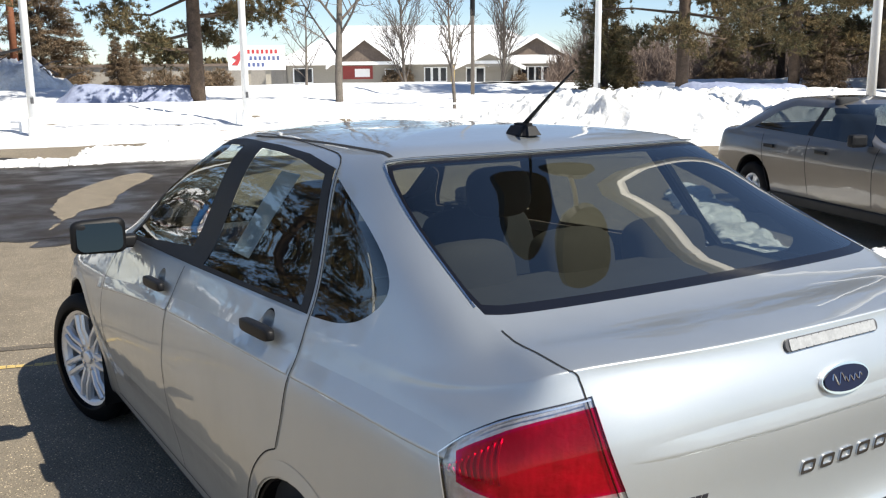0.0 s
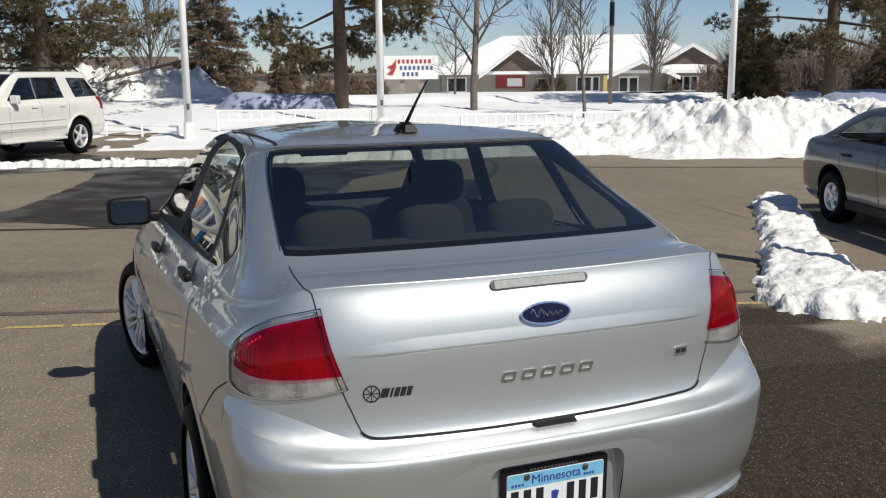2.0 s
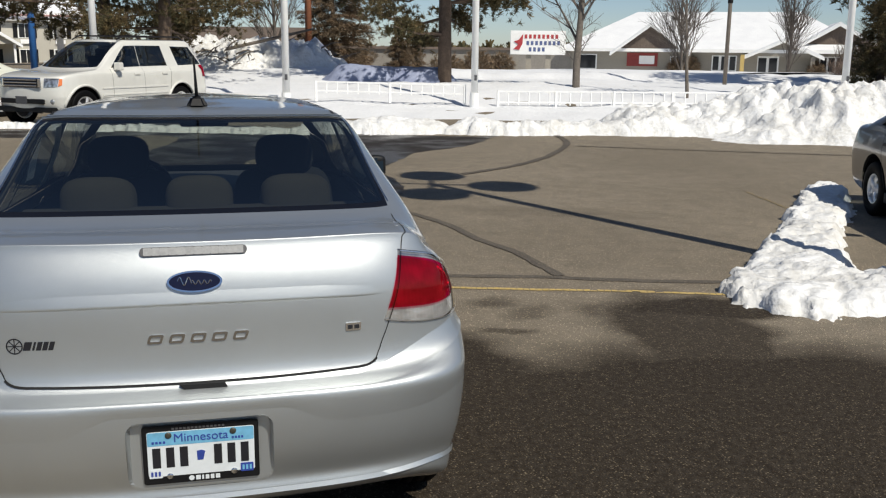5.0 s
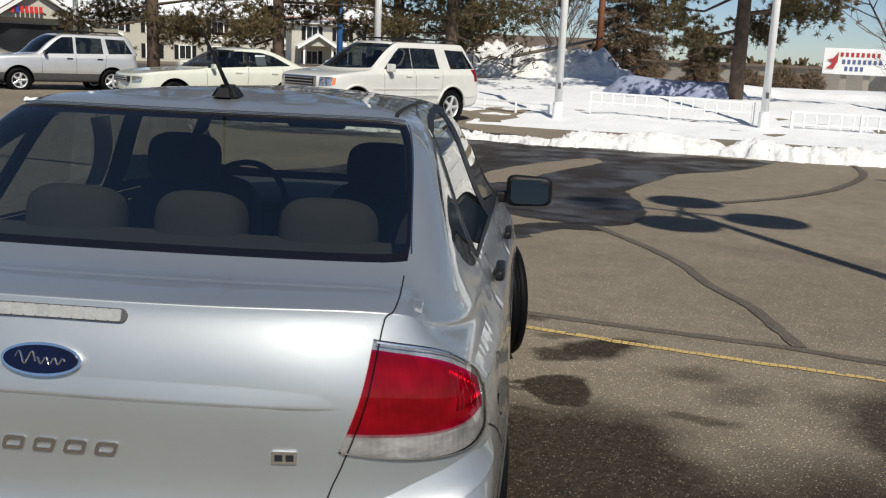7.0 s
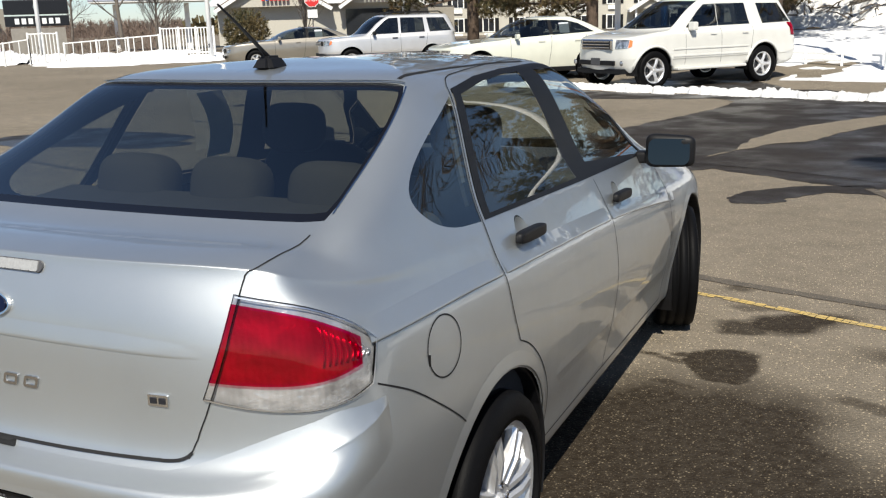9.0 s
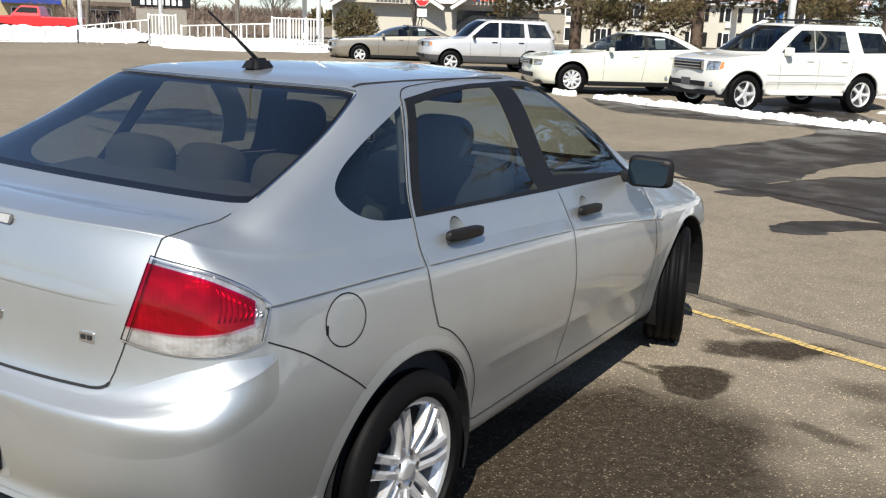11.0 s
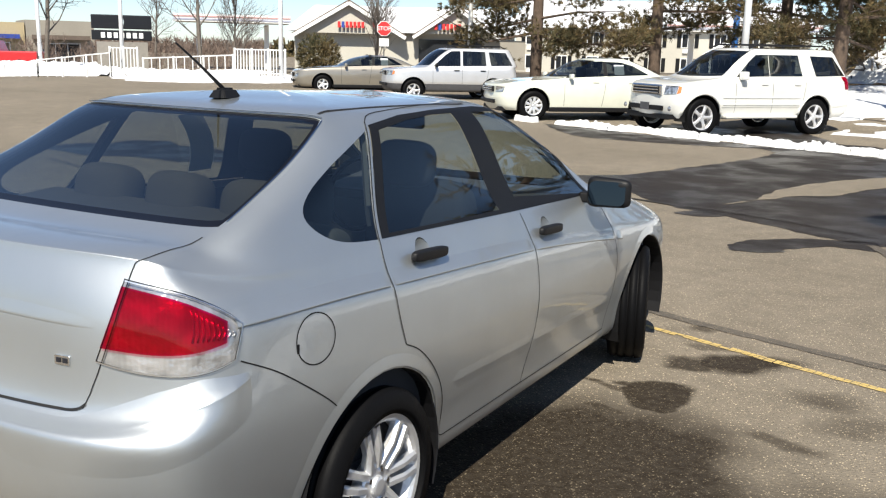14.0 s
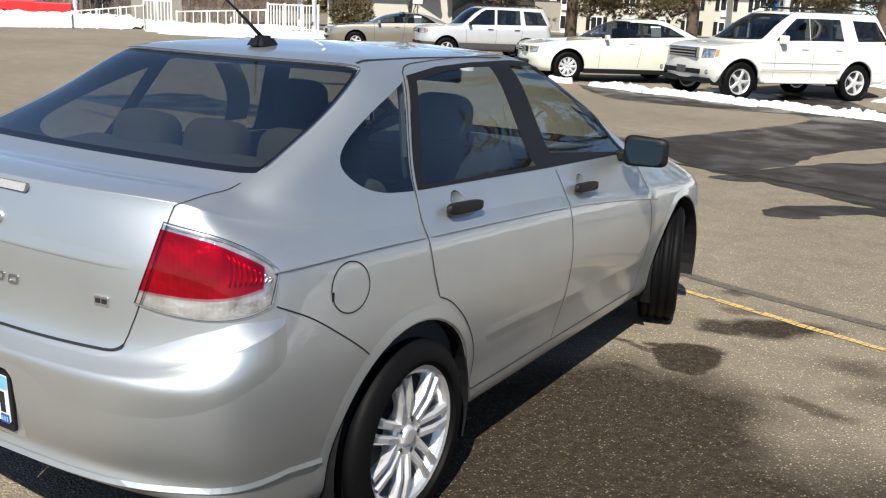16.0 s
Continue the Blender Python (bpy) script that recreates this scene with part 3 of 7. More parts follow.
def wheel(parent, at, radius, width, rim, out, spokes=7, twin=True, turn=0.0, rim_mat="alloy"):
    """A road wheel whose outer face looks along out (+1 right, -1 left): tyre, and a spoked rim with its barrel."""
    hub = new("wheel")
    hub.parent = parent
    hub.matrix_local = Matrix.Translation(at) @ Matrix.Rotation(turn, 4, "Z") @ (Matrix() if out > 0 else Matrix.Rotation(math.pi, 4, "Z"))
    h = width / 2
    bm = bmesh.new()
    prof = [(-h * 0.80, rim), (-h * 0.98, rim + 0.03), (-h, radius - 0.06), (-h * 0.9, radius - 0.012), (-h * 0.72, radius)]
    for g in (-0.45, 0.0, 0.45):
        prof += [(h * g - 0.006, radius), (h * g - 0.005, radius - 0.008), (h * g + 0.005, radius - 0.008), (h * g + 0.006, radius)]
    prof += [(h * 0.72, radius), (h * 0.9, radius - 0.012), (h, radius - 0.06), (h * 0.985, radius - 0.075), (h * 0.98, rim + 0.03), (h * 0.86, rim + 0.004), (h * 0.80, rim)]
    add_lathe(bm, prof, 56)
    tyre = part("tyre", bm, "rubber", hub, smooth=True)
    bm = bmesh.new()
    add_lathe(bm, [(-h * 0.8, rim), (-h * 0.78, rim - 0.02), (h * 0.5, rim - 0.030), (h * 0.72, rim - 0.022), (h * 0.82, rim - 0.010), (h * 0.86, rim + 0.006)], 48)
    face = h * 0.58
    for k in range(spokes):
        for off in ((-0.17, 0.17) if twin else (0.0,)):
            a = 2 * math.pi * (k / spokes) + off * (0.72 if twin else 1)
            a_in = 2 * math.pi * (k / spokes) + off * 1.9
            wid = 0.0155 if twin else 0.036
            r_in = 0.066 if twin else 0.035
            p0 = Vector((face - 0.004, math.cos(a_in) * r_in, math.sin(a_in) * r_in))
            p1 = Vector((face + 0.012, math.cos(a) * (rim - 0.016), math.sin(a) * (rim - 0.016)))
            d = (p1 - p0).normalized()
            side = Vector((1, 0, 0)).cross(d).normalized()
            up = d.cross(side)
            vs = []
            for p, w2, th in ((p0, wid * 1.05, 0.016), (p0.lerp(p1, 0.5) + Vector((0.010, 0, 0)), wid * 0.85, 0.013), (p1, wid * 1.1, 0.012)):
                vs.append([bm.verts.new(p + side * sx * w2 + up * ux * th * (1 if abs(sx) > 0.7 else 1.35)) for sx, ux in ((-1, -1), (1, -1), (1, 0.5), (0.5, 1), (-0.5, 1), (-1, 0.5))])
            for r0, r1 in zip(vs, vs[1:]):
                for i in range(6):
                    bm.faces.new((r0[i], r0[(i + 1) % 6], r1[(i + 1) % 6], r1[i]))
    add_lathe(bm, [(face - 0.03, 0.084), (face + 0.006, 0.082), (face + 0.013, 0.074), (face + 0.010, 0.034), (face + 0.020, 0.031), (face + 0.024, 0.024), (face + 0.025, 0.0005)], 28)
    bmesh.ops.recalc_face_normals(bm, faces=bm.faces)
    rim_ob = part("rim", bm, rim_mat, hub, smooth=False)
    nut = None
    for k in range(5):
        a = 2 * math.pi * k / 5
        if nut is None:
            nut = part("lug_nut", add_lathe(bmesh.new(), [(face, 0.010), (face + 0.018, 0.009), (face + 0.019, 0.0005)], 6), "chrome", hub)
            first = nut
        else:
            nut = new("lug_nut", first.data)
            nut.parent = hub
        nut.location = (0, 0.054 * math.cos(a), 0.054 * math.sin(a))
    bm = bmesh.new()
    add_lathe(bm, [(-h * 0.2, rim - 0.03), (-h * 0.15, 0.14), (h * 0.05, 0.135), (h * 0.06, 0.001)], 28)
    part("brake_disc", bm, "grey_plastic", hub)
    return hub

def pillow(c, s, rx=0.0, e=0.6, n=20):
    """A rounded block between a box and an egg; e: the smaller, the squarer."""
    bm = bmesh.new()
    bmesh.ops.create_uvsphere(bm, u_segments=n, v_segments=n * 2 // 3, radius=1.0)
    for v in bm.verts:
        v.co = Vector([math.copysign(abs(k) ** e, k) * w / 2 for k, w in zip(v.co, s)])
    bmesh.ops.transform(bm, matrix=Matrix.Translation(c) @ Matrix.Rotation(rx, 4, "X"), verts=bm.verts)
    return bm


# ---- the silver saloon: origin on the ground under the rear axle, nose along +y ----
WB = 2.615
CAR_HOOPS = [
    hoop(0.745, -0.80, 0.355, 0.225, 0.20, 3.30, 0.20, 0),
    hoop(0.785, -0.862, 0.390, 0.265, 0.24, 3.36, 0.26, 0),
    hoop(0.800, -0.896, 0.428, 0.32, 0.29, 3.40, 0.34, 0),
    hoop(0.811, -0.888, 0.468, 0.41, 0.38, 3.43, 0.44, 0),
    hoop(0.827, -0.916, 0.548, 0.50, 0.47, 3.44, 0.50, 0),
    hoop(0.842, -0.925, 0.698, 0.66, 0.60, 3.43, 0.58, 0),
    hoop(0.838, -0.908, 0.731, 0.77, 0.68, 3.41, 0.63, 0),
    hoop(0.830, -0.855, 0.766, 0.86, 0.73, 3.38, 0.67, 0),
    hoop(0.818, -0.843, 0.88, 0.945, 0.775, 3.32, 0.71, 0),
    hoop(0.798, -0.840, 0.985, 0.985, 0.83, 3.18, 0.77, 0.0),
    hoop(0.775, -0.822, 1.065, 1.025, 0.90, 2.98, 0.83, 0.05),
    hoop(0.764, -0.797, 1.124, 1.043, 0.935, 2.83, 0.86, 0.12, 0.91),
    hoop(0.757, -0.789, 1.148, 1.056, 0.955, 2.73, 0.88, 0.18, 0.905),
    hoop(0.750, -0.768, 1.154, 1.068, 0.975, 2.62, 0.905, 0.30, 0.90),
    hoop(0.735, -0.66, 1.164, 1.090, 1.005, 2.47, 0.94, 0.60, 0.90),
    hoop(0.690, -0.515, 1.172, 1.17, 1.07, 2.28, 0.985, 1, 0.915),
    hoop(0.627, -0.175, 1.312, 1.295, 1.25, 1.93, 1.205, 1, 0.935),
    hoop(0.560, 0.055, 1.434, 1.413, 1.385, 1.60, 1.400, 1, 0.965),
    hoop(0.455, 0.24, 1.466, 1.456, 1.445, 1.40, 1.447, 1),
    hoop(0.240, 0.40, 1.481, 1.478, 1.468, 1.22, 1.468, 1),
    hoop(0.0, 0.50, 1.485, 1.482, 1.472, 1.10, 1.474, 1),
]
skin = Skin(CAR_HOOPS, 1 / 8, 1 / 6)
car = thing("car", Matrix(), "silver four-door saloon car with tinted windows, parked on asphalt", "car")
YZ = lambda p, uv: (p.y, p.z)
CORNER = lambda p, uv: ((p.x + p.y) * 0.7071, p.z)
ON_SIDE = lambda p, uv: 3.4 < uv[0] < 13 and p.x > 0.35
UVP = lambda p, uv: uv

QUARTER = smooth_line([(0.122, 1.068), (-0.03, 1.084), (-0.130, 1.118), (-0.184, 1.176), (-0.130, 1.232), (0.04, 1.304), (0.276, 1.386)], 4)
REAR_PANE = [(0.195, 1.076), (0.978, 1.043), (0.905, 1.412), (0.74, 1.412), (0.56, 1.405), (0.355, 1.383)]
FRONT_PANE = [(1.165, 1.036), (1.80, 1.010), (1.905, 1.000), (1.66, 1.235), (1.50, 1.345), (1.40, 1.385), (1.25, 1.402), (1.075, 1.408)]
DOOR_FRAME = [(0.142, 1.060), (1.05, 1.026), (1.95, 0.985), (1.70, 1.232), (1.52, 1.362), (1.40, 1.408), (1.15, 1.426), (0.80, 1.428), (0.53, 1.422), (0.310, 1.402)]
LIGHT = [(-0.112, 1.099), (0.01, 1.073), (0.110, 1.023), (0.164, 0.974), (0.142, 0.892), (0.09, 0.876), (0.0, 0.868), (-0.10, 0.876), (-0.188, 0.896)]
LIGHT_RED = [(-0.140, 1.086), (0.0, 1.056), (0.085, 1.014), (0.124, 0.987), (0.120, 0.938), (0.05, 0.925), (-0.05, 0.921), (-0.215, 0.936)]


def softened(pts, keep=(), rounds=2):
    """A convex outline with its corners cut round, but for the points in keep."""
    for _ in range(rounds):
        out = []
        for i, p in enumerate(pts):
            a, b = pts[i - 1], pts[(i + 1) % len(pts)]
            if p in keep:
                out.append(p)
            else:
                out += [(p[0] * 0.75 + a[0] * 0.25, p[1] * 0.75 + a[1] * 0.25), (p[0] * 0.75 + b[0] * 0.25, p[1] * 0.75 + b[1] * 0.25)]
        pts = out
    return pts


LIGHT, LIGHT_RED = softened(LIGHT, (LIGHT[0], LIGHT[-1], LIGHT[3], LIGHT[4])), softened(LIGHT_RED, (LIGHT_RED[0], LIGHT_RED[-1], LIGHT_RED[3], LIGHT_RED[4]))


def arch(yc, r, zc=0.31):
    return [(yc + r * math.cos(a), zc + r * math.sin(a)) for a in (math.pi * 2 * k / 40 for k in range(40))]


rest = skin.F
_, rest = skin.take(rest, arch(0.0, 0.375, 0.315), YZ, ON_SIDE, "ra")
_, rest = skin.take(rest, arch(WB, 0.375, 0.315), YZ, lambda p, uv: uv[0] > 9 and p.x > 0.4, "fa")
quarter, rest = skin.take(rest, QUARTER, YZ, ON_SIDE, "q")
rear_pane, rest = skin.take(rest, REAR_PANE, YZ, ON_SIDE, "rp")
front_pane, rest = skin.take(rest, FRONT_PANE, YZ, ON_SIDE, "fp")
frame_faces, rest = skin.take(rest, DOOR_FRAME, YZ, ON_SIDE, "df")
HANDLES = ((0.343, 0.988), (1.333, 0.918))
for k, (y, z) in enumerate(HANDLES):
    _, rest = skin.take(rest, [(y + 0.048 * math.cos(a), z - 0.004 + 0.057 * math.sin(a)) for a in (2 * math.pi * j / 28 for j in range(28))], YZ, ON_SIDE, "hh%d" % k)
lights, rest = skin.take(rest, LIGHT, CORNER, lambda p, uv: uv[0] < 6.2 and p.y < -0.3, "lt")
red, clear = skin.take(lights, LIGHT_RED, CORNER, lambda p, uv: True, "lr")
BACK_RIM = [(-0.5, 15.04), (2.6, 15.05), (3.52, 15.08), (3.70, 15.28), (3.74, 16.0), (3.72, 16.80), (3.58, 17.02), (2.6, 17.05), (-0.5, 17.05)]
BACK_CLEAR = [(-0.5, 15.16), (2.6, 15.17), (3.30, 15.20), (3.46, 15.38), (3.50, 16.0), (3.46, 16.70), (3.34, 16.88), (2.6, 16.92), (-0.5, 16.92)]
back_all, rest = skin.take(rest, BACK_RIM, UVP, lambda p, uv: uv[0] < 4.6, "bg")
back_glass, back_band = skin.take(back_all, BACK_CLEAR, UVP, lambda p, uv: True, "bc")
wind, rest = skin.take(rest, [(12.2, 15.15), (15.5, 15.05), (15.5, 16.95), (12.25, 16.95)], UVP, lambda p, uv: uv[0] > 11.5, "ws")

_, rest = skin.take(rest, [(x, z + 0.567) for x, z in rounded(0.40, 0.215, 0.035)], lambda p, uv: (p.x, p.z), lambda p, uv: uv[0] < 5 and p.y < -0.7, "pr")
body = skin.mesh("body", rest, "silver", car, label="metallic silver painted body shell")
LAMPS = []
for s in (1, -1):
    skin.mesh("quarter_window", quarter, "glass_side", car, sides=(s,), both=False)
    skin.mesh("rear_door_window", rear_pane, "glass_side", car, sides=(s,), both=False, rolled=True)
    skin.mesh("front_door_window", front_pane, "glass_side", car, sides=(s,), both=False, rolled=True)
    skin.mesh("window_frame", frame_faces, "black_plastic", car, sides=(s,), both=False, shift=0.002, label="black door window surround")
    lamp = skin.mesh("tail_light", lights, "reflector", car, sides=(s,), both=False, shift=-0.005, label="wraparound tail light with clear rim")
    LAMPS.append((s, lamp))
    skin.mesh("clear_lens", clear, "cover_clear", lamp, sides=(s,), both=False, shift=0.002, label="clear lens rim")
    skin.mesh("red_lens", red, "cover_red", lamp, sides=(s,), both=False, shift=0.003, label="glossy red lens")
def on_corner(a, z):
    hit = skin.tree.ray_cast(Vector((a * 0.7071, a * 0.7071, z)) + Vector((1.4142, -1.4142, 0)), Vector((-0.7071, 0.7071, 0)))
    return (hit[0] + Vector((0.7071, -0.7071, 0)) * 0.005, hit[1]) if hit[0] else (None, None)


# moulded ribs inside the lamps
def in_lamp(s, a, z, deep):
    p, n = on_corner(a, z)
    p = p - Vector((0.7071, -0.7071, 0)) * 0.005 - (n if n.x > 0 else -n) * deep
    return Vector((s * p.x, p.y, p.z))


for s, lamp in LAMPS:
    for k in range(9):
        a = 0.040 + 0.0125 * k
        top = 1.028 - 0.068 * k / 8
        part("lamp_rib", tube_bm([in_lamp(s, a + 0.006 * math.sin(math.pi * j / 5), 0.950 + (top - 0.950) * j / 5, 0.004) for j in range(6)], 0.0026), "bowl", lamp, smooth=True)
for s in (1, -1):
    loop = fine_line(LIGHT, 0.01)
    seam("light_rim", skin, [[on_corner(a * 0.985, 0.97 + (z - 0.97) * 0.965) for a, z in loop]], "bowl", car, 0.003, 0.003, sides=(s,))
    seam("light_gap", skin, [[on_corner(a, z) for a, z in loop]], "gap", car, 0.0014, -0.002, sides=(s,))
skin.mesh("rear_window", back_glass, "glass_rear", car, label="dark tinted rear window")
skin.mesh("window_border", back_band, "border", car, label="black printed glass border")
skin.mesh("windscreen", wind, "glass_wind", car)
roof_in = [f for f in rest if all(15.0 < skin.UV[i][1] < 19.4 for i in f)]
skin.mesh("headliner", roof_in, "lining", car, shift=-0.022)
pillar_in = [f for f in rest if all(-0.5 < skin.V[i].y < 0.34 and skin.V[i].z > 1.09 and skin.UV[i][0] > 3.6 and 14.6 < skin.UV[i][1] < 17.3 for i in f)]
for s in (1, -1):
    skin.mesh("pillar_lining", pillar_in, "fabric_dark", car, sides=(s,), both=False, shift=-0.030)
door_in = [f for f in skin.F if 5.0 < skin.UV[f[0]][0] < 11 and 2.0 < skin.UV[f[0]][1] < 13.5]
skin.mesh("door_lining", door_in, "fabric_dark", car, shift=-0.05)

# panel gaps
S = lambda pts: [skin.side(y, z) for y, z in fine_line(pts)]
T = lambda pts: [skin.top(x, y) for x, y in fine_line(pts)]
GAPS = {
    "boot_lid_gap": [[skin.near(q) for q in fine_line(smooth_line([(0.612, -0.50, 1.170), (0.618, -0.57, 1.165), (0.622, -0.66, 1.155), (0.619, -0.735, 1.146), (0.616, -0.765, 1.132), (0.610, -0.785, 1.085), (0.590, -0.80, 0.99), (0.562, -0.82, 0.90), (0.536, -0.845, 0.83), (0.512, -0.85, 0.785)], 5))]],
    "rear_door_gap": [S(smooth_line([(0.300, 1.412), (0.282, 1.379), (0.20, 1.212), (0.130, 1.072), (0.104, 1.0), (0.098, 0.938), (0.108, 0.84), (0.134, 0.742)], 5)), S(smooth_line([(0.134, 0.742), (0.21, 0.704), (0.30, 0.625), (0.375, 0.525), (0.41, 0.43), (0.415, 0.335), (0.45, 0.318)], 5)), S([(0.45, 0.318), (1.10, 0.312)])],
    "front_door_gap": [S(smooth_line([(1.135, 1.012), (1.150, 0.95), (1.160, 0.845), (1.160, 0.70), (1.14, 0.50), (1.09, 0.312)], 5)), S([(1.09, 0.312), (2.05, 0.300)])],
    "wing_gap": [S(smooth_line([(1.98, 0.985), (2.06, 0.85), (2.10, 0.70), (2.10, 0.50), (2.05, 0.300)], 5))],
    "bumper_gap": [S(smooth_line([(-0.586, 0.886), (-0.47, 0.828), (-0.36, 0.755), (-0.27, 0.690), (-0.218, 0.645)], 5))],
    "roof_gutter": [T(smooth_line([(0.500, 0.130), (0.494, 0.25), (0.480, 0.55), (0.475, 0.85), (0.480, 1.12)], 6))],
    "door_top_gap": [S(smooth_line([(0.300, 1.412), (0.345, 1.430), (0.46, 1.438), (0.80, 1.444), (1.18, 1.440), (1.42, 1.408)], 6))],
}
for name, lines in GAPS.items():
    w = 0.012 if name == "roof_gutter" else 0.0032 if name == "boot_lid_gap" else 0.0042
    if name == "boot_lid_gap":
        for side in (1, -1):
            seam(name, skin, [[q for q in lines[0] if q[0] is not None and q[0].y < -0.505]], "gap", car, w, sides=(side,))
        seam("lid_lower_gap", skin, [[skin.rear(x, z) for x, z in fine_line(smooth_line([(0.513, 0.787), (0.498, 0.775), (0.470, 0.768), (0.40, 0.765), (0.2, 0.761), (0.0, 0.760)], 8), 0.012)]], "gap", car, 0.007, 0.003)
        continue
    for side in (1, -1):
        seam(name, skin, lines, "gap", car, w, sides=(side,))
# chrome strip stands in for the highlight along the rear door's edge
EDGE = smooth_line([(0.295, 1.412), (0.276, 1.379), (0.194, 1.212), (0.124, 1.072), (0.098, 1.0), (0.092, 0.938), (0.102, 0.84), (0.128, 0.745)], 5)
for side in (1, -1):
    seam("door_edge_glint", skin, [S(EDGE)], "chrome", car, 0.003, 0.001, 0.001, sides=(side,))


def crease(name, line, at, sides, out=0.006, fall=0.007, run=0.050):
    """A pressed edge in the panel: the metal swells out towards the line and breaks back under it. at gives place and normal for a height over the line."""
    bm = bmesh.new()
    for s in sides:
        rows = []
        for k, (a, z) in enumerate(line):
            fade = min(1.0, 0.35 + k / 3, 0.35 + (len(line) - 1 - k) / 3) if at == skin.side else min(1.0, (len(line) - 1 - k) / 14)
            row = []
            for dz, o in ((run, -0.0006), (run * 0.55, out * 0.36), (0.004, out * 0.93), (0.0, out), (-0.002, out * 0.85), (-fall, -0.0006)):
                q = at(a, z + dz)
                row.append(None if q[0] is None else bm.verts.new(Vector((s, 1, 1)) * (q[0] + q[1] * (-0.0006 + (o + 0.0006) * fade))))
            rows.append(row)
        for r, t in zip(rows, rows[1:]):
            for j in range(5):
                if None not in (r[j], r[j + 1], t[j], t[j + 1]):
                    bm.faces.new((r[j], t[j], t[j + 1], r[j + 1]) if s > 0 else (r[j], r[j + 1], t[j + 1], t[j]))
    part(name, bm, "silver", car, smooth=True)


SHOULDER = fine_line(smooth_line([(-0.575, 0.968), (-0.2, 0.955), (0.13, 0.935), (1.14, 0.866), (1.75, 0.802), (2.2, 0.742)], 8))
for lo, hi in ((-9.0, 0.090), (0.106, 1.153), (1.167, 2.10), (2.115, 9.0)):
    for side in (1, -1):
        crease("side_crease", [q for q in SHOULDER if lo < q[0] < hi], skin.side, (side,), 0.0068, 0.0042)
SWAGE = fine_line(smooth_line([(0.47, 0.512), (0.78, 0.500), (1.07, 0.486), (1.66, 0.466), (2.08, 0.447)], 6))
for lo, hi in ((0.0, 1.128), (1.145, 2.07)):
    for side in (1, -1):
        crease("door_swage", [q for q in SWAGE if lo < q[0] < hi], skin.side, (side,), 0.0017, 0.060, 0.045)
crease("lid_crease", fine_line([(0.0, 0.986), (0.3, 0.984), (0.566, 0.979)]), lambda x, z: (lambda q: (q[0], q[1] if q[1].y < 0 else -q[1]))(skin.rear(x, z)), (1, -1), 0.004, 0.006, 0.04)


def round_tail(turn, z):
    """Place and normal on the bumper, seen from a pivot within the boot: turn in degrees from straight back to the side."""
    way = Vector((math.sin(radians(turn)), -math.cos(radians(turn)), 0))
    hit = skin.tree.ray_cast(Vector((0, -0.2, z)) + way * 2, -way)
    return (hit[0], hit[1] if hit[1].dot(way) > 0 else -hit[1]) if hit[0] else (None, None)


LIP = [round_tail(k * 1.6, 0.428 + 0.008 * k / 40 - 0.020 * ease((k - 30) / 12)) for k in range(43)] + [skin.side(-0.52 + 0.02 * k, 0.412 - 0.0036 * k) for k in range(7)]
for side in (1, -1):
    seam("lower_lip", skin, [LIP], "silver", car, 0.014, 0.002, 0.005, sides=(side,))

# the bumper's shoulder breaks along a curve from the lamp's outer corner down to the plate's height
SHELF = fine_line(smooth_line([(0, 0.727), (15, 0.727), (30, 0.728), (39, 0.731), (46.7, 0.746), (53.5, 0.775), (59.8, 0.808), (63.5, 0.828), (66, 0.838)], 8), 0.9)
for side in (1, -1):
    bm, rows = bmesh.new(), []
    for k, (turn, z) in enumerate(SHELF):
        room = (0.024 + 0.046 * ease((turn - 34) / 18)) * (1 - 0.7 * ease((turn - 56) / 10))
        fall = 0.042 + 0.068 * ease((turn - 17) / 12)
        out = (0.0045 + 0.0085 * ease((turn - 34) / 18)) * min(1.0, (len(SHELF) - 1 - k) / 10)
        row = []
        for f in (1.0, 0.85, 0.7, 0.55, 0.4, 0.25, 0.12, 0.04, 0.0, -0.02, -0.05, -0.10, -0.18, -0.28, -0.4, -0.55, -0.7, -0.85, -1.0):
            q = round_tail(turn, z + f * (room if f > 0 else fall))
            o = out * (1 - abs(f)) ** (1.0 if f > 0 else 1.25) - 0.0006 * f * f
            row.append(bm.verts.new(Vector((side, 1, 1)) * (q[0] + q[1] * o)))
        rows.append(row)
    for a, b in zip(rows, rows[1:]):
        for j in range(len(a) - 1):
            bm.faces.new((a[j], a[j + 1], b[j + 1], b[j]) if side > 0 else (a[j], b[j], b[j + 1], a[j + 1]))
    part("bumper_shoulder", bm, "silver", car, smooth=True)

# bright lip where the roof meets the rear window
cols = round(15 / (1 / 8)) + 1
lip_line = [(skin.V[102 * cols + c].lerp(skin.V[103 * cols + c], 0.42), skin.N[103 * cols + c]) for c in range(0, 30)]
seam("roof_lip", skin, [lip_line], "silver", car, 0.010, 0.0015, 0.007)
# chrome lines added for the sun's glint on the body edge beside the glass
for s in (1, -1):
    seam("glass_side_glint", skin, [[(skin.V[r * cols + 30], skin.N[r * cols + 30]) for r in range(91, 103)]], "chrome", car, 0.0035, 0.002, 0.001, sides=(s,))

# fuel door, a disc in the right rear wing only
fc, fn = skin.side(-0.303, 0.873)
disc = [skin.side(-0.303 + 0.082 * math.cos(a), 0.873 + 0.070 * math.sin(a)) for a in (2 * math.pi * k / 48 for k in range(49))]
seam("fuel_door_gap", skin, [disc], "gap", car, 0.004, sides=(1,))
notch = skin.side(-0.381, 0.863)[0]
part("fuel_door_notch", box_bm(notch, (0.004, 0.010, 0.026), None, 0.0015), "black_plastic", car)

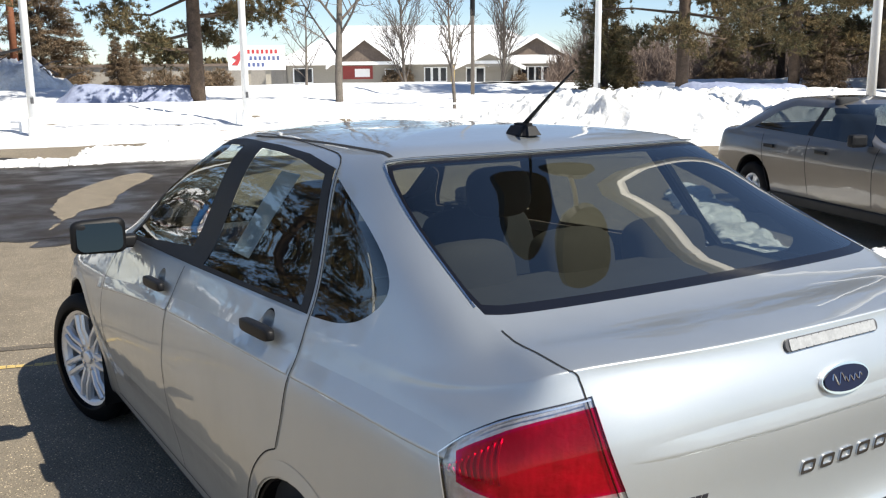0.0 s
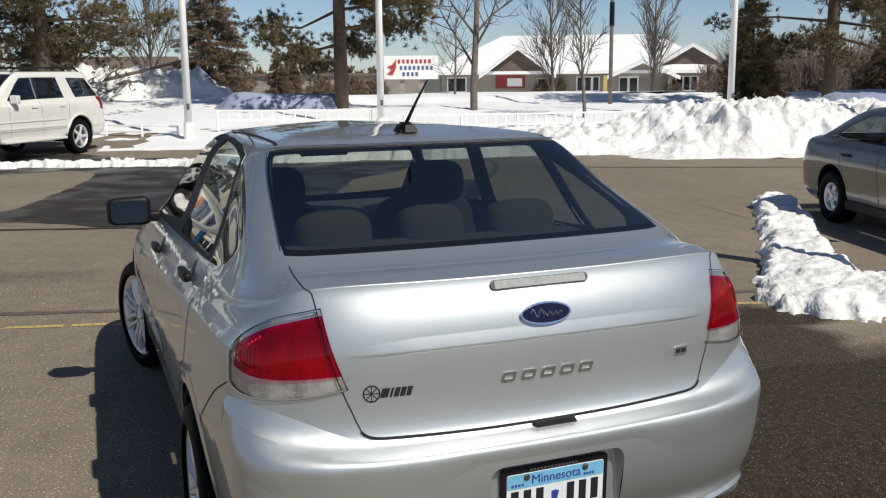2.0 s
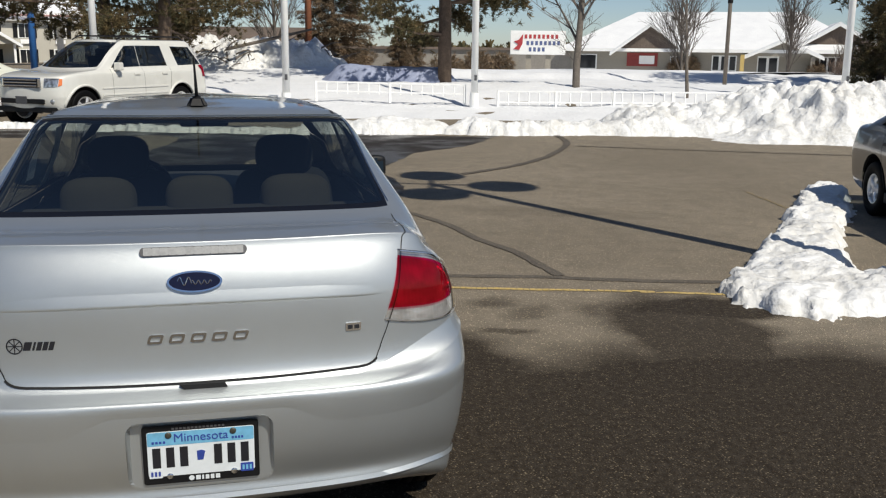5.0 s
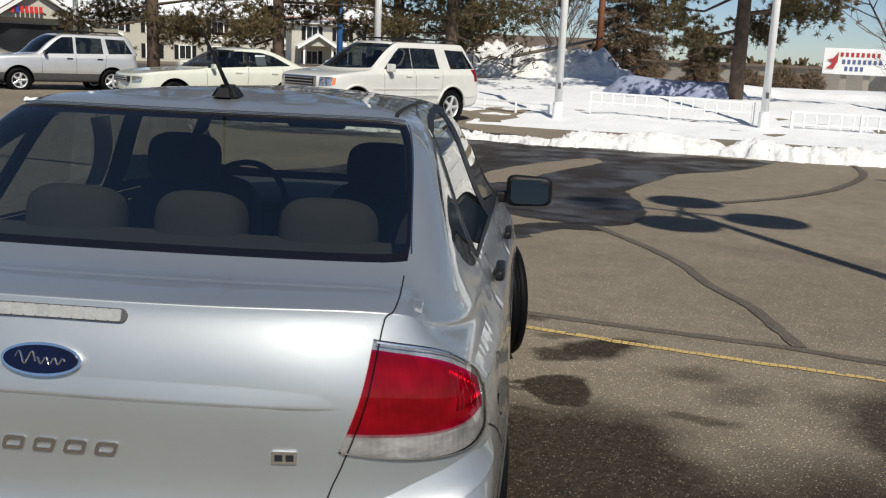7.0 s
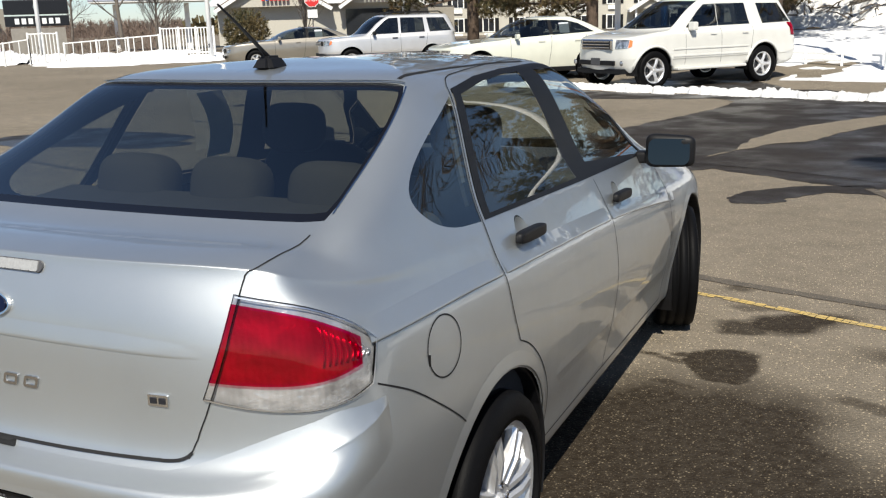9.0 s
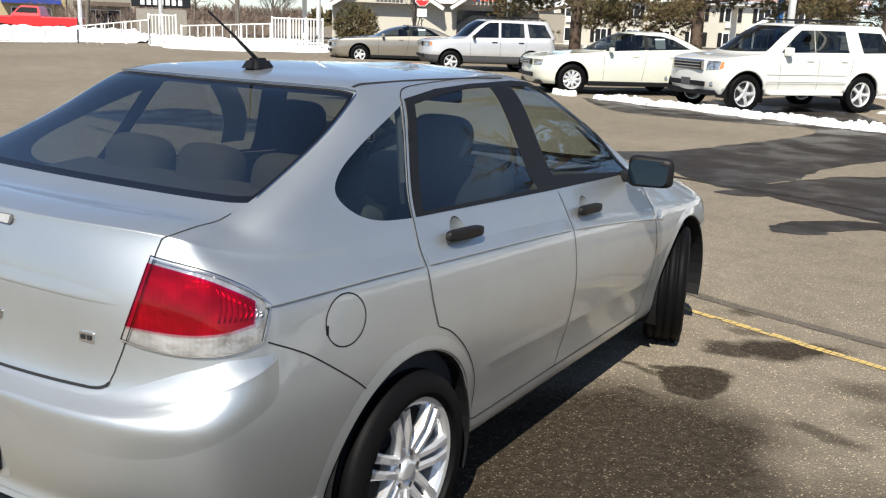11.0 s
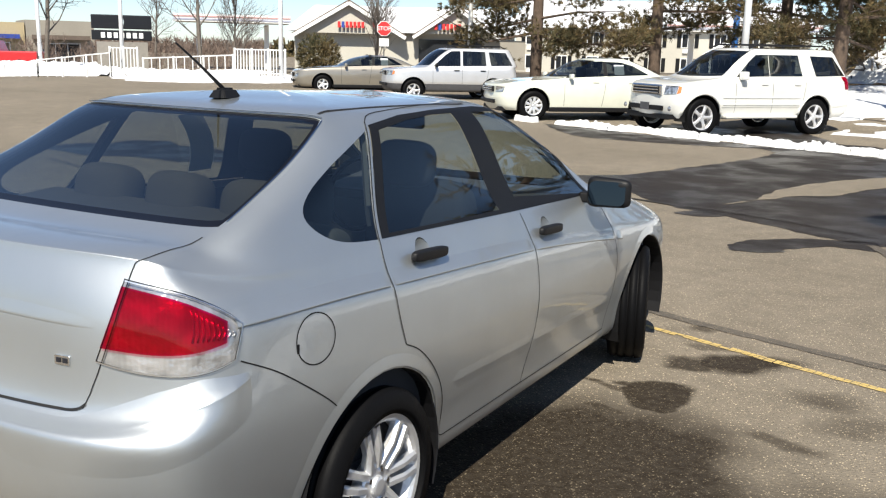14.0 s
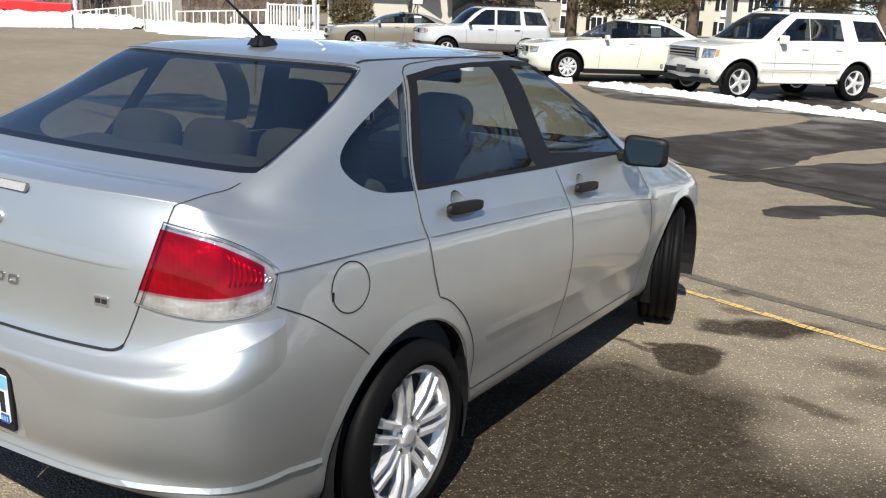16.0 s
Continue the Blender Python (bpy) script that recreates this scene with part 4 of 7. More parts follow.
# door handles over round hollows in the doors
for s in (1, -1):
    for y, z in HANDLES:
        p, n = skin.side(y, z)
        bm = bmesh.new()
        add_lathe(bm, [(0.001, 0.0505), (-0.004, 0.046), (-0.012, 0.036), (-0.018, 0.020), (-0.019, 0.001)], 28)
        bmesh.ops.transform(bm, matrix=Matrix.Translation((s * p.x, y, z - 0.004)) @ Matrix.Rotation(0 if s > 0 else math.pi, 4, "Z") @ Matrix.Rotation(math.asin(max(-0.9, min(0.9, -abs(n.z)))), 4, "Y") @ Matrix.Diagonal((1, 0.965, 1.15, 1)), verts=bm.verts)
        bmesh.ops.recalc_face_normals(bm, faces=bm.faces)
        part("handle_hollow", bm, "silver", car, smooth=True)
        part("door_handle", pillow((s * (p.x + 0.022), y + 0.0, z + 0.004), (0.030, 0.218, 0.038), radians(-3.5), 0.45), "black_plastic", car, "black door handle", smooth=True)

# door mirrors
for s in (1, -1):
    m = part("door_mirror", bmesh.new(), "black_plastic", car, "black door mirror housing")
    bm = bmesh.new()
    bmesh.ops.create_cube(bm, size=1.0)
    bmesh.ops.bevel(bm, geom=bm.edges[:], offset=0.22, segments=4, affect="EDGES", profile=0.55)
    for v in bm.verts:
        if v.co.y > 0:
            v.co.x *= 0.80
            v.co.z *= 0.78
        v.co.z *= 1.0 - 0.12 * v.co.x * s
    bmesh.ops.transform(bm, matrix=Matrix.Translation((s * 0.885, 1.835, 1.028)) @ Matrix.Rotation(radians(4 * s), 4, "Z") @ Matrix.Diagonal((0.205, 0.125, 0.138, 1)), verts=bm.verts)
    add_box(bm, (s * 0.775, 1.845, 0.992), (0.08, 0.07, 0.05), None, 0.012)
    bm.to_mesh(m.data)
    bm.free()
    m.data.polygons.foreach_set("use_smooth", [True] * len(m.data.polygons))
    bm = bmesh.new()
    add_prism(bm, rounded(0.168, 0.108, 0.03), 0.002, Matrix.Translation((s * 0.888, 1.7665, 1.028)) @ Matrix.Rotation(radians(8 * s), 4, "Z") @ Matrix.Rotation(radians(83), 4, "X"))
    part("mirror_glass", bm, "mirror", m)

# aerial on the roof
p, n = skin.top(0.0, 0.25)
base = part("aerial_base", bmesh.new(), "black_plastic", car, "black roof aerial base")
bm = bmesh.new()
bmesh.ops.create_cube(bm, size=1.0)
bmesh.ops.bevel(bm, geom=bm.edges[:], offset=0.2, segments=3, affect="EDGES")
for v in bm.verts:
    if v.co.z > 0:
        v.co.x *= 0.62
        v.co.y *= 0.72
bmesh.ops.transform(bm, matrix=Matrix.Translation(p + Vector((0, 0, 0.014))) @ Matrix.Diagonal((0.075, 0.115, 0.042, 1)), verts=bm.verts)
bm.to_mesh(base.data)
bm.free()
part("aerial_rod", tube_bm([p + Vector((0, -0.005, 0.03)), p + Vector((0, -0.035, 0.052)), p + Vector((0, -0.125, 0.118)), p + Vector((0, -0.225, 0.185))], [0.0075, 0.0065, 0.0045, 0.0032]), "black_plastic", base)

# boot furniture: high brake light, oval badge, raised marks, number plate in its recess
def on_rear(x, z, out=0.0):
    """The pose of a thing lying flat on the tail: x to the right, y up, z out of the car."""
    p, n = skin.rear(abs(x), z)
    n = n if n.y < 0 else -n
    n = Vector((n.x if x >= 0 else -n.x, n.y, n.z))
    p = Vector((x, p.y, p.z)) + n * out
    right = Vector((0, 0, 1)).cross(n).normalized()
    up = n.cross(right)
    return Matrix.Translation(p) @ Matrix((right, up, n)).transposed().to_4x4()


bar_m = on_rear(0.0, 1.126)
bm = bmesh.new()
add_prism(bm, rounded(0.292, 0.026, 0.0125), 0.007, bar_m @ Matrix.Translation((0, 0, -0.003)))
brake = part("high_brake_light", bm, "grey_plastic", car, "slim clear high-level brake light")
for k in range(12):
    bm = bmesh.new()
    add_prism(bm, rounded(0.0226, 0.0222, 0.003, 2), 0.003, bar_m @ Matrix.Translation((-0.1243 + 0.0226 * k, 0, 0.0035)))
    part("light_cell", bm, "light_bar", brake)
oval = on_rear(0.0, 1.045)
bm = bmesh.new()
add_prism(bm, ellipse(0.075, 0.0305, 48), 0.008, oval)
badge = part("oval_badge", bm, "chrome", car, "chrome-rimmed oval badge")
bm = bmesh.new()
add_prism(bm, ellipse(0.069, 0.0255, 48), 0.003, oval @ Matrix.Translation((0, 0, 0.0075)))
part("badge_field", bm, "badge_blue", badge)
bm = bmesh.new()
for x0, x1, lift, amp, turns in ((-0.046, -0.008, 0.002, 0.011, 1.6), (-0.010, 0.046, -0.002, 0.006, 3.5)):
    add_tube(bm, [oval @ Vector((x0 + (x1 - x0) * k / 24, lift + amp * math.sin(2 * math.pi * turns * k / 24), 0.0108)) for k in range(25)], 0.0020, 6)
part("badge_mark", bm, "mark", badge)
for k in range(5):
    bm = bmesh.new()
    slant = Matrix(((1, 0.30, 0, 0), (0, 1, 0, 0), (0, 0, 1, 0), (0, 0, 0, 1)))
    m = on_rear(-0.112 + 0.058 * k, 0.888) @ slant
    ring_o, ring_i = rounded(0.040, 0.026, 0.006, 3), rounded(0.026, 0.013, 0.003, 3)
    rows = [[bm.verts.new(m @ Vector((x, y, z))) for x, y in line] for line, z in ((ring_o, 0.0), (ring_o, 0.004), (ring_i, 0.004), (ring_i, 0.0))]
    for a, b in zip(rows, rows[1:]):
        for i in range(len(a)):
            bm.faces.new((a[i], a[(i + 1) % len(a)], b[(i + 1) % len(a)], b[i]))
    bmesh.ops.recalc_face_normals(bm, faces=bm.faces)
    part("raised_mark", bm, "mark", car)
bm = bmesh.new()
add_prism(bm, rounded(0.046, 0.024, 0.003), 0.004, on_rear(0.443, 0.888))
trim_badge = part("trim_badge", bm, "chrome", car, "small chrome trim badge")
bm = bmesh.new()
for dx in (-0.010, 0.010):
    add_prism(bm, [(-0.007 + dx, -0.006), (0.007 + dx, -0.006), (0.007 + dx, 0.006), (-0.007 + dx, 0.006)], 0.0015, on_rear(0.443, 0.888, 0.0042))
part("trim_mark", bm, "ink", trim_badge)
m = on_rear(-0.482, 0.882)
bm = bmesh.new()
ring_o, ring_i = ellipse(0.0225, 0.0225, 28), ellipse(0.0190, 0.0190, 28)
vo, vi = [bm.verts.new(m @ Vector((x, y, 0.0015))) for x, y in ring_o], [bm.verts.new(m @ Vector((x, y, 0.0015))) for x, y in ring_i]
for k in range(28):
    bm.faces.new((vo[k], vo[(k + 1) % 28], vi[(k + 1) % 28], vi[k]))
for k in range(4):
    add_prism(bm, [(-0.020, -0.0012), (0.020, -0.0012), (0.020, 0.0012), (-0.020, 0.0012)], 0.0012, m @ Matrix.Rotation(math.pi * k / 4, 4, "Z"))
part("dealer_wheel_mark", bm, "ink", car)
for k in range(5):
    bm = bmesh.new()
    w = 0.020 if k == 0 else 0.006 if k == 1 else 0.013
    x = -0.448 + (0, 0.0175, 0.031, 0.047, 0.063)[k]
    mk = on_rear(x, 0.882) @ slant
    add_prism(bm, [(-w / 2, -0.012), (w / 2, -0.012), (w / 2, 0.012), (-w / 2, 0.012)], 0.0012, mk)
    part("dealer_mark", bm, "ink", car)

# number plate in its recess
plate_m = pose(0.0, -0.890, 0.567, 92, 0, 0)
bm = bmesh.new()
rims = [(x, z + 0.567) for x, z in rounded(0.40, 0.215, 0.035)]
outer = [bm.verts.new((x, skin.rear(abs(x), z)[0].y - 0.0005, z)) for x, z in rims]
inner = [bm.verts.new((x * 0.955, -0.888, 0.567 + (z - 0.567) * 0.94)) for x, z in rims]
for k in range(len(rims)):
    bm.faces.new((outer[k], outer[(k + 1) % len(rims)], inner[(k + 1) % len(rims)], inner[k]))
bm.faces.new(inner)
bmesh.ops.recalc_face_normals(bm, faces=bm.faces)
part("plate_recess", bm, "silver", car)
bm = bmesh.new()
add_prism(bm, rounded(0.318, 0.175, 0.008), 0.007, plate_m @ Matrix.Translation((0, 0, 0.003)))
plate = part("number_plate", bm, "black_plastic", car, "licence plate in a black frame")
bm = bmesh.new()
add_prism(bm, rounded(0.292, 0.135, 0.006), 0.002, plate_m @ Matrix.Translation((0, 0.004, 0.0095)))
part("plate_field", bm, "plate_white", plate)
bm = bmesh.new()
add_prism(bm, rounded(0.290, 0.040, 0.004), 0.001, plate_m @ Matrix.Translation((0, 0.050, 0.0112)))
part("plate_band", bm, "plate_blue", plate)
for k, x in enumerate((-0.122, -0.085, -0.048, 0.045, 0.082, 0.119)):
    bm = bmesh.new()
    add_prism(bm, [(-0.011, -0.030), (0.011, -0.030), (0.011, 0.030), (-0.011, 0.030)], 0.001, plate_m @ Matrix.Translation((x, -0.007, 0.0115)))
    part("plate_bar", bm, "ink", plate)
bm = bmesh.new()
add_prism(bm, [(-0.010, -0.014), (0.006, -0.014), (0.012, 0.012), (0.002, 0.016), (-0.011, 0.014)], 0.001, plate_m @ Matrix.Translation((-0.002, -0.007, 0.0115)))
part("state_mark", bm, "blue_sign", plate)
for k, (x, w, h) in enumerate(((-0.030, 0.018, 0.014), (-0.012, 0.013, 0.013), (0.001, 0.005, 0.013), (0.013, 0.010, 0.013), (0.027, 0.010, 0.013), (0.042, 0.012, 0.013))):
    bm = bmesh.new()
    if k == 0:
        add_prism(bm, ellipse(0.0075, 0.0075, 20), 0.001, plate_m @ Matrix.Translation((x, -0.0755, 0.0102)))
    else:
        add_prism(bm, rounded(w, h, 0.001, 2), 0.001, plate_m @ Matrix.Translation((x, -0.0755, 0.0102)))
    part("frame_bar", bm, "plate_white", plate)
for k in range(14):
    bm = bmesh.new()
    add_prism(bm, rounded(0.007, 0.006, 0.001, 2), 0.001, plate_m @ Matrix.Translation((-0.075 + 0.0105 * k, 0.0785, 0.0102)))
    part("frame_bar", bm, "grey_plastic", plate)
for x, mat in ((-0.126, "plate_white"), (0.124, "blue_sign")):
    bm = bmesh.new()
    add_prism(bm, rounded(0.036, 0.026, 0.002, 2), 0.0012, plate_m @ Matrix.Translation((x, -0.0545, 0.0118)))
    sticker = part("sticker", bm, mat, plate)
    for dx in (-0.010, 0.0, 0.010):
        bm = bmesh.new()
        add_prism(bm, rounded(0.006, 0.014, 0.001, 2), 0.0008, plate_m @ Matrix.Translation((x + dx, -0.0545, 0.0131)))
        part("sticker_bar", bm, "blue_sign" if mat == "plate_white" else "plate_blue", sticker)
for x, y in ((-0.088, 0.060), (0.088, 0.060), (-0.088, -0.064), (0.088, -0.064)):
    bm = bmesh.new()
    add_lathe(bm, [(0.0, 0.0095), (0.003, 0.009), (0.0045, 0.006), (0.0046, 0.001)], 16, "z")
    bmesh.ops.transform(bm, matrix=plate_m @ Matrix.Translation((x, y, 0.0112)), verts=bm.verts)
    part("screw", bm, "lamp_head" if y > 0 else "chrome", plate, smooth=True)
for x, w in ((-0.115, 0.040), (0.100, 0.035)):
    for k in range(4):
        bm = bmesh.new()
        add_prism(bm, rounded(w / 6, 0.007, 0.001, 2), 0.0008, plate_m @ Matrix.Translation((x - w / 2 + w * (k + 0.5) / 4, 0.040, 0.0122)))
        part("plate_mark", bm, "blue_sign", plate)
txt = bpy.data.curves.new("plate_state_name", "FONT")
txt.body, txt.size, txt.align_x, txt.align_y, txt.extrude = "Minnesota", 0.036, "CENTER", "CENTER", 0.0006
t_ob = new("plate_state_name", txt)
t_ob.parent, t_ob.matrix_local = plate, plate_m @ Matrix.Translation((0, 0.050, 0.0128))
txt.materials.append(M["blue_sign"])
bm = bmesh.new()
add_prism(bm, [(-0.040, -0.009), (0.078, -0.009), (0.070, 0.004), (-0.052, 0.004)], 0.030, Matrix.Translation((0, -0.846, 0.757)) @ Matrix.Rotation(radians(90), 4, "X"))
part("handle_notch", bm, "gap", car, "dark finger notch under the boot lid")

# wheels, wells, underside
wheel(car, (0.752, 0, 0.312), 0.312, 0.205, 0.228, 1)
wheel(car, (-0.752, 0, 0.312), 0.312, 0.205, 0.228, -1)
STEER = radians(17)
wheel(car, (0.750, WB, 0.312), 0.312, 0.205, 0.228, 1, turn=STEER)
wheel(car, (-0.750, WB, 0.312), 0.312, 0.205, 0.228, -1, turn=STEER)
for yc in (0.0, WB):
    for s in (1, -1):
        bm = bmesh.new()
        n = 24
        rows = []
        for x, r in ((0.826, 0.377), (0.822, 0.372), (0.50, 0.372)):
            rows.append([bm.verts.new((s * x, yc + r * math.cos(a), 0.315 + r * math.sin(a))) for a in (radians(-22 + 224 * k / n) for k in range(n + 1))])
        for a, b in zip(rows, rows[1:]):
            for k in range(n):
                bm.faces.new((a[k], a[k + 1], b[k + 1], b[k]))
        bm.faces.new(rows[2])
        part("wheel_well", bm, "black_plastic", car)
        lip = bmesh.new()
        ys = [radians(-14 + 208 * k / 40) for k in range(41)]
        ring = [skin.side(yc + 0.380 * math.cos(a), 0.315 + 0.380 * math.sin(a)) for a in ys]
        pts = [(s * (q[0].x - 0.001), q[0].y, q[0].z) for q in ring if q[0] is not None]
        add_tube(lip, pts, 0.0035, 6)
        part("arch_lip", lip, "silver", car, smooth=True)
        flange, prev = bmesh.new(), None
        for a in ys:
            o, i = skin.side(yc + 0.420 * math.cos(a), 0.315 + 0.420 * math.sin(a)), skin.side(yc + 0.381 * math.cos(a), 0.315 + 0.381 * math.sin(a))
            if o[0] is None or i[0] is None:
                prev = None
                continue
            row = [flange.verts.new((s * (p.x + up), p.y, p.z)) for p, up in ((o[0], 0.0008), (i[0].lerp(o[0], 0.25), 0.0045), (i[0], 0.005))]
            if prev:
                for k in range(2):
                    flange.faces.new((prev[k], prev[k + 1], row[k + 1], row[k]))
            prev = row
        bmesh.ops.recalc_face_normals(flange, faces=flange.faces)
        part("arch_flange", flange, "silver", car, smooth=True)
part("underside", box_bm((0, 1.35, 0.28), (1.30, 3.7, 0.10)), "black_plastic", car)

# cabin: parcel shelf, rear bench with three head rests, front seats, dash, steering wheel
part("parcel_shelf", box_bm((0, -0.22, 1.10), (1.18, 0.42, 0.03), Matrix.Rotation(radians(4), 3, "X"), 0.008), "fabric", car)


def cushion(c, s, rx=0.0, bevel=0.05):
    bm = bmesh.new()
    bmesh.ops.create_cube(bm, size=1.0)
    bmesh.ops.transform(bm, matrix=Matrix.Diagonal((*s, 1)), verts=bm.verts)
    bmesh.ops.bevel(bm, geom=bm.edges[:], offset=bevel, segments=4, affect="EDGES", profile=0.5)
    bmesh.ops.transform(bm, matrix=Matrix.Translation(c) @ Matrix.Rotation(rx, 4, "X"), verts=bm.verts)
    return bm


part("rear_seat_back", cushion((0, 0.05, 0.82), (1.20, 0.16, 0.56), radians(-20)), "fabric", car, smooth=True)
part("rear_seat_base", cushion((0, 0.42, 0.50), (1.20, 0.55, 0.20)), "fabric", car, smooth=True)
for x in (-0.345, 0.0, 0.345):
    part("rear_headrest", pillow((x, 0.02, 1.135), (0.26 if x else 0.24, 0.16, 0.19), radians(-12), 0.62), "fabric", car, smooth=True)
for x in (-0.36, 0.36):
    part("front_seat_back", pillow((x, 0.98, 0.83), (0.47, 0.18, 0.62), radians(-14), 0.42), "fabric_dark", car, smooth=True)
    part("front_seat_base", cushion((x, 1.28, 0.50), (0.50, 0.52, 0.18), 0, 0.06), "fabric_dark", car, smooth=True)
    part("front_headrest", pillow((x, 0.88, 1.205), (0.26, 0.12, 0.19), radians(-8), 0.62), "fabric_dark", car, smooth=True)
part("dashboard", cushion((0, 1.86, 0.86), (1.30, 0.42, 0.24), radians(8), 0.08), "grey_plastic", car, smooth=True)
bm = bmesh.new()
add_tube(bm, [(-0.36 + 0.185 * math.cos(a), 1.60 + 0.06 * math.sin(a), 0.93 + 0.175 * math.sin(a)) for a in (2 * math.pi * k / 32 for k in range(33))], 0.014, 8, False)
add_box(bm, (-0.36, 1.62, 0.92), (0.34, 0.03, 0.05), None, 0.012)
part("steering_wheel", bm, "black_plastic", car, smooth=True)
part("rear_view_mirror", cushion((0.0, 1.42, 1.325), (0.24, 0.035, 0.065), 0, 0.015), "black_plastic", car, smooth=True)
part("cabin_floor", box_bm((0, 0.95, 0.33), (1.36, 2.2, 0.05)), "fabric_dark", car)
sheet_a, sheet_b = skin.side(0.50, 1.36)[0], skin.side(0.80, 1.10)[0]
bm = bmesh.new()
lo, hi = Vector((-sheet_b.x + 0.03, 0.80, 1.10)), Vector((-sheet_a.x + 0.03, 0.64, 1.36))
bow = Vector((0.012, 0.03, 0))
rows = [[bm.verts.new(lo.lerp(hi, k / 6) + bow * math.sin(math.pi * k / 6) + Vector((dx, dy, 0))) for dx, dy in ((0, -0.07), (0, 0.07), (0.0015, 0.07), (0.0015, -0.07))] for k in range(7)]
for a, b in zip(rows, rows[1:]):
    for k in range(4):
        bm.faces.new((a[k], a[(k + 1) % 4], b[(k + 1) % 4], b[k]))
bmesh.ops.recalc_face_normals(bm, faces=bm.faces)
part("window_sticker", bm, "plate_white", car, "white price sheet inside the rear door window")

# ---- ground: the lot runs along U, the street lies beyond it along N ----
U, NN = Vector((0.962, -0.272, 0)), Vector((0.272, 0.962, 0))


def lot(p, q, z=0.0):
    """A place from metres along the lot and towards the street."""
    v = U * p + NN * q
    return Vector((v.x, v.y, z))


def land(p, q):
    """The lie of the land: flat lot, a low rise with the street on it, and a fall beyond."""
    right = ease((p + 16) / 10)
    h = 0.55 * ease((q - 18.5) / 8) * right - 1.15 * ease((q - 46) / 28) * right
    h -= 0.8 * ease((-26 - p) / 40) - 0.3 * ease((-12 - p) / 22)
    return h


def fuzz(x, y, s, seed=0.0):
    return noise.fractal(Vector((x / s, y / s, seed)), 1.0, 2.0, 4)


def boulders(x, y, s, seed=0.0):
    """Rounded chunks side by side: domed, with sharp clefts between."""
    d = noise.voronoi(Vector((x / s, y / s, seed)))[0][0]
    return math.sqrt(max(0.0, 1 - (1.25 * d) ** 2)) - 0.6


def sheet(name, p0, p1, q0, q1, step, height, mat, label="", category="", kind="structure", edge=None):
    """A grid over the lot with the given height; edge(p, q) > 0 keeps a cell."""
    ps, qs = np.arange(p0, p1 + step / 2, step), np.arange(q0, q1 + step / 2, step)
    V = [lot(p, q, height(p, q)) for q in qs for p in ps]
    w = len(ps)
    F = [(r * w + c, r * w + c + 1, (r + 1) * w + c + 1, (r + 1) * w + c) for r in range(len(qs) - 1) for c in range(w - 1) if edge is None or edge(ps[c] + step / 2, qs[r] + step / 2) > 0]
    ob = mesh_ob(name, V, F, mat, None, True)
    return tagged(ob, label, category, "", kind)


# one sheet to the horizon: fine near, coarse far
rads = [0, 4, 8, 12, 16, 20, 24, 28, 32, 36, 40, 46, 52, 58, 64, 72, 82, 95, 115, 150, 220, 400, 900, 2500]
V, F = [], []
seg = 96
for r in rads:
    for k in range(seg):
        a = 2 * math.pi * k / seg
        x, y = r * math.cos(a), r * math.sin(a)
        pt = Vector((x, y, 0))
        V.append((x, y, land(pt.dot(U), pt.dot(NN)) if r < 300 else -1.5))
for i in range(len(rads) - 1):
    for k in range(seg):
        F.append((i * seg + k, (i + 1) * seg + k, (i + 1) * seg + (k + 1) % seg, i * seg + (k + 1) % seg))
ground = mesh_ob("ground", V, F, "asphalt", None, True)
tagged(ground, "worn tan-brown asphalt car park surface", "ground", "", "structure")


# wet patches: blots of uneven outline lying on the asphalt
def blot(name, pts, mat, z, label, rough=0.12, seed=1, category="patch"):
    line, out = smooth_line(pts + pts[:1], 10)[:-1], []
    for i, (x, y) in enumerate(line):
        a, b = line[i - 1], line[(i + 1) % len(line)]
        t = Vector((b[0] - a[0], b[1] - a[1], 0)).normalized()
        d = rough * (fuzz(x, y, 0.35, seed) + 0.6 * fuzz(x, y, 0.12, seed + 5))
        out.append((x + t.y * d, y - t.x * d))
    bm = bmesh.new()
    vs = [bm.verts.new((x, y, z)) for x, y in out]
    f = bm.faces.new(vs)
    bmesh.ops.triangulate(bm, faces=[f])
    bm.normal_update()
    if sum(f.normal.z for f in bm.faces) < 0:
        bmesh.ops.reverse_faces(bm, faces=bm.faces)
    ob = part(name, bm, mat)
    return tagged(ob, label, category, "", "structure")


blot("wet_patch", [(-6.5, 17.9), (-3, 16.6), (0.61, 15.57), (2.42, 15.43), (3.51, 14.95), (5.01, 14.46), (5.79, 14.75), (5.29, 14.32), (4.91, 13.62), (4.22, 12.6), (3.22, 11.79), (2.98, 11.28), (2.53, 10.31), (2.21, 9.38), (2.26, 8.07), (2.03, 7.13), (1.61, 6.86), (1.62, 6.98), (1.25, 6.95), (0.75, 7.25), (0.04, 7.68), (-0.66, 7.99), (-1.6, 8.9), (-2.6, 9.4), (-1.94, 10.1), (-1.62, 10.86), (-1.28, 12.04), (-0.95, 13.21), (-0.72, 14.52), (-1.07, 15.4), (-2.2, 15.2), (-4.6, 15.4)], "asphalt_wet", 0.004, "broad wet stain of meltwater on asphalt", 0.06, 2)
blot("dry_island", [(-0.07, 8.38), (0.15, 9.12), (0.24, 10.06), (0.61, 11.23), (1.13, 12.18), (2, 13.3), (2.1, 12.6), (1.25, 10.92), (0.91, 9.98), (0.47, 9.5)], "asphalt", 0.008, "dry pale spot within the wet asphalt", 0.05, 3)
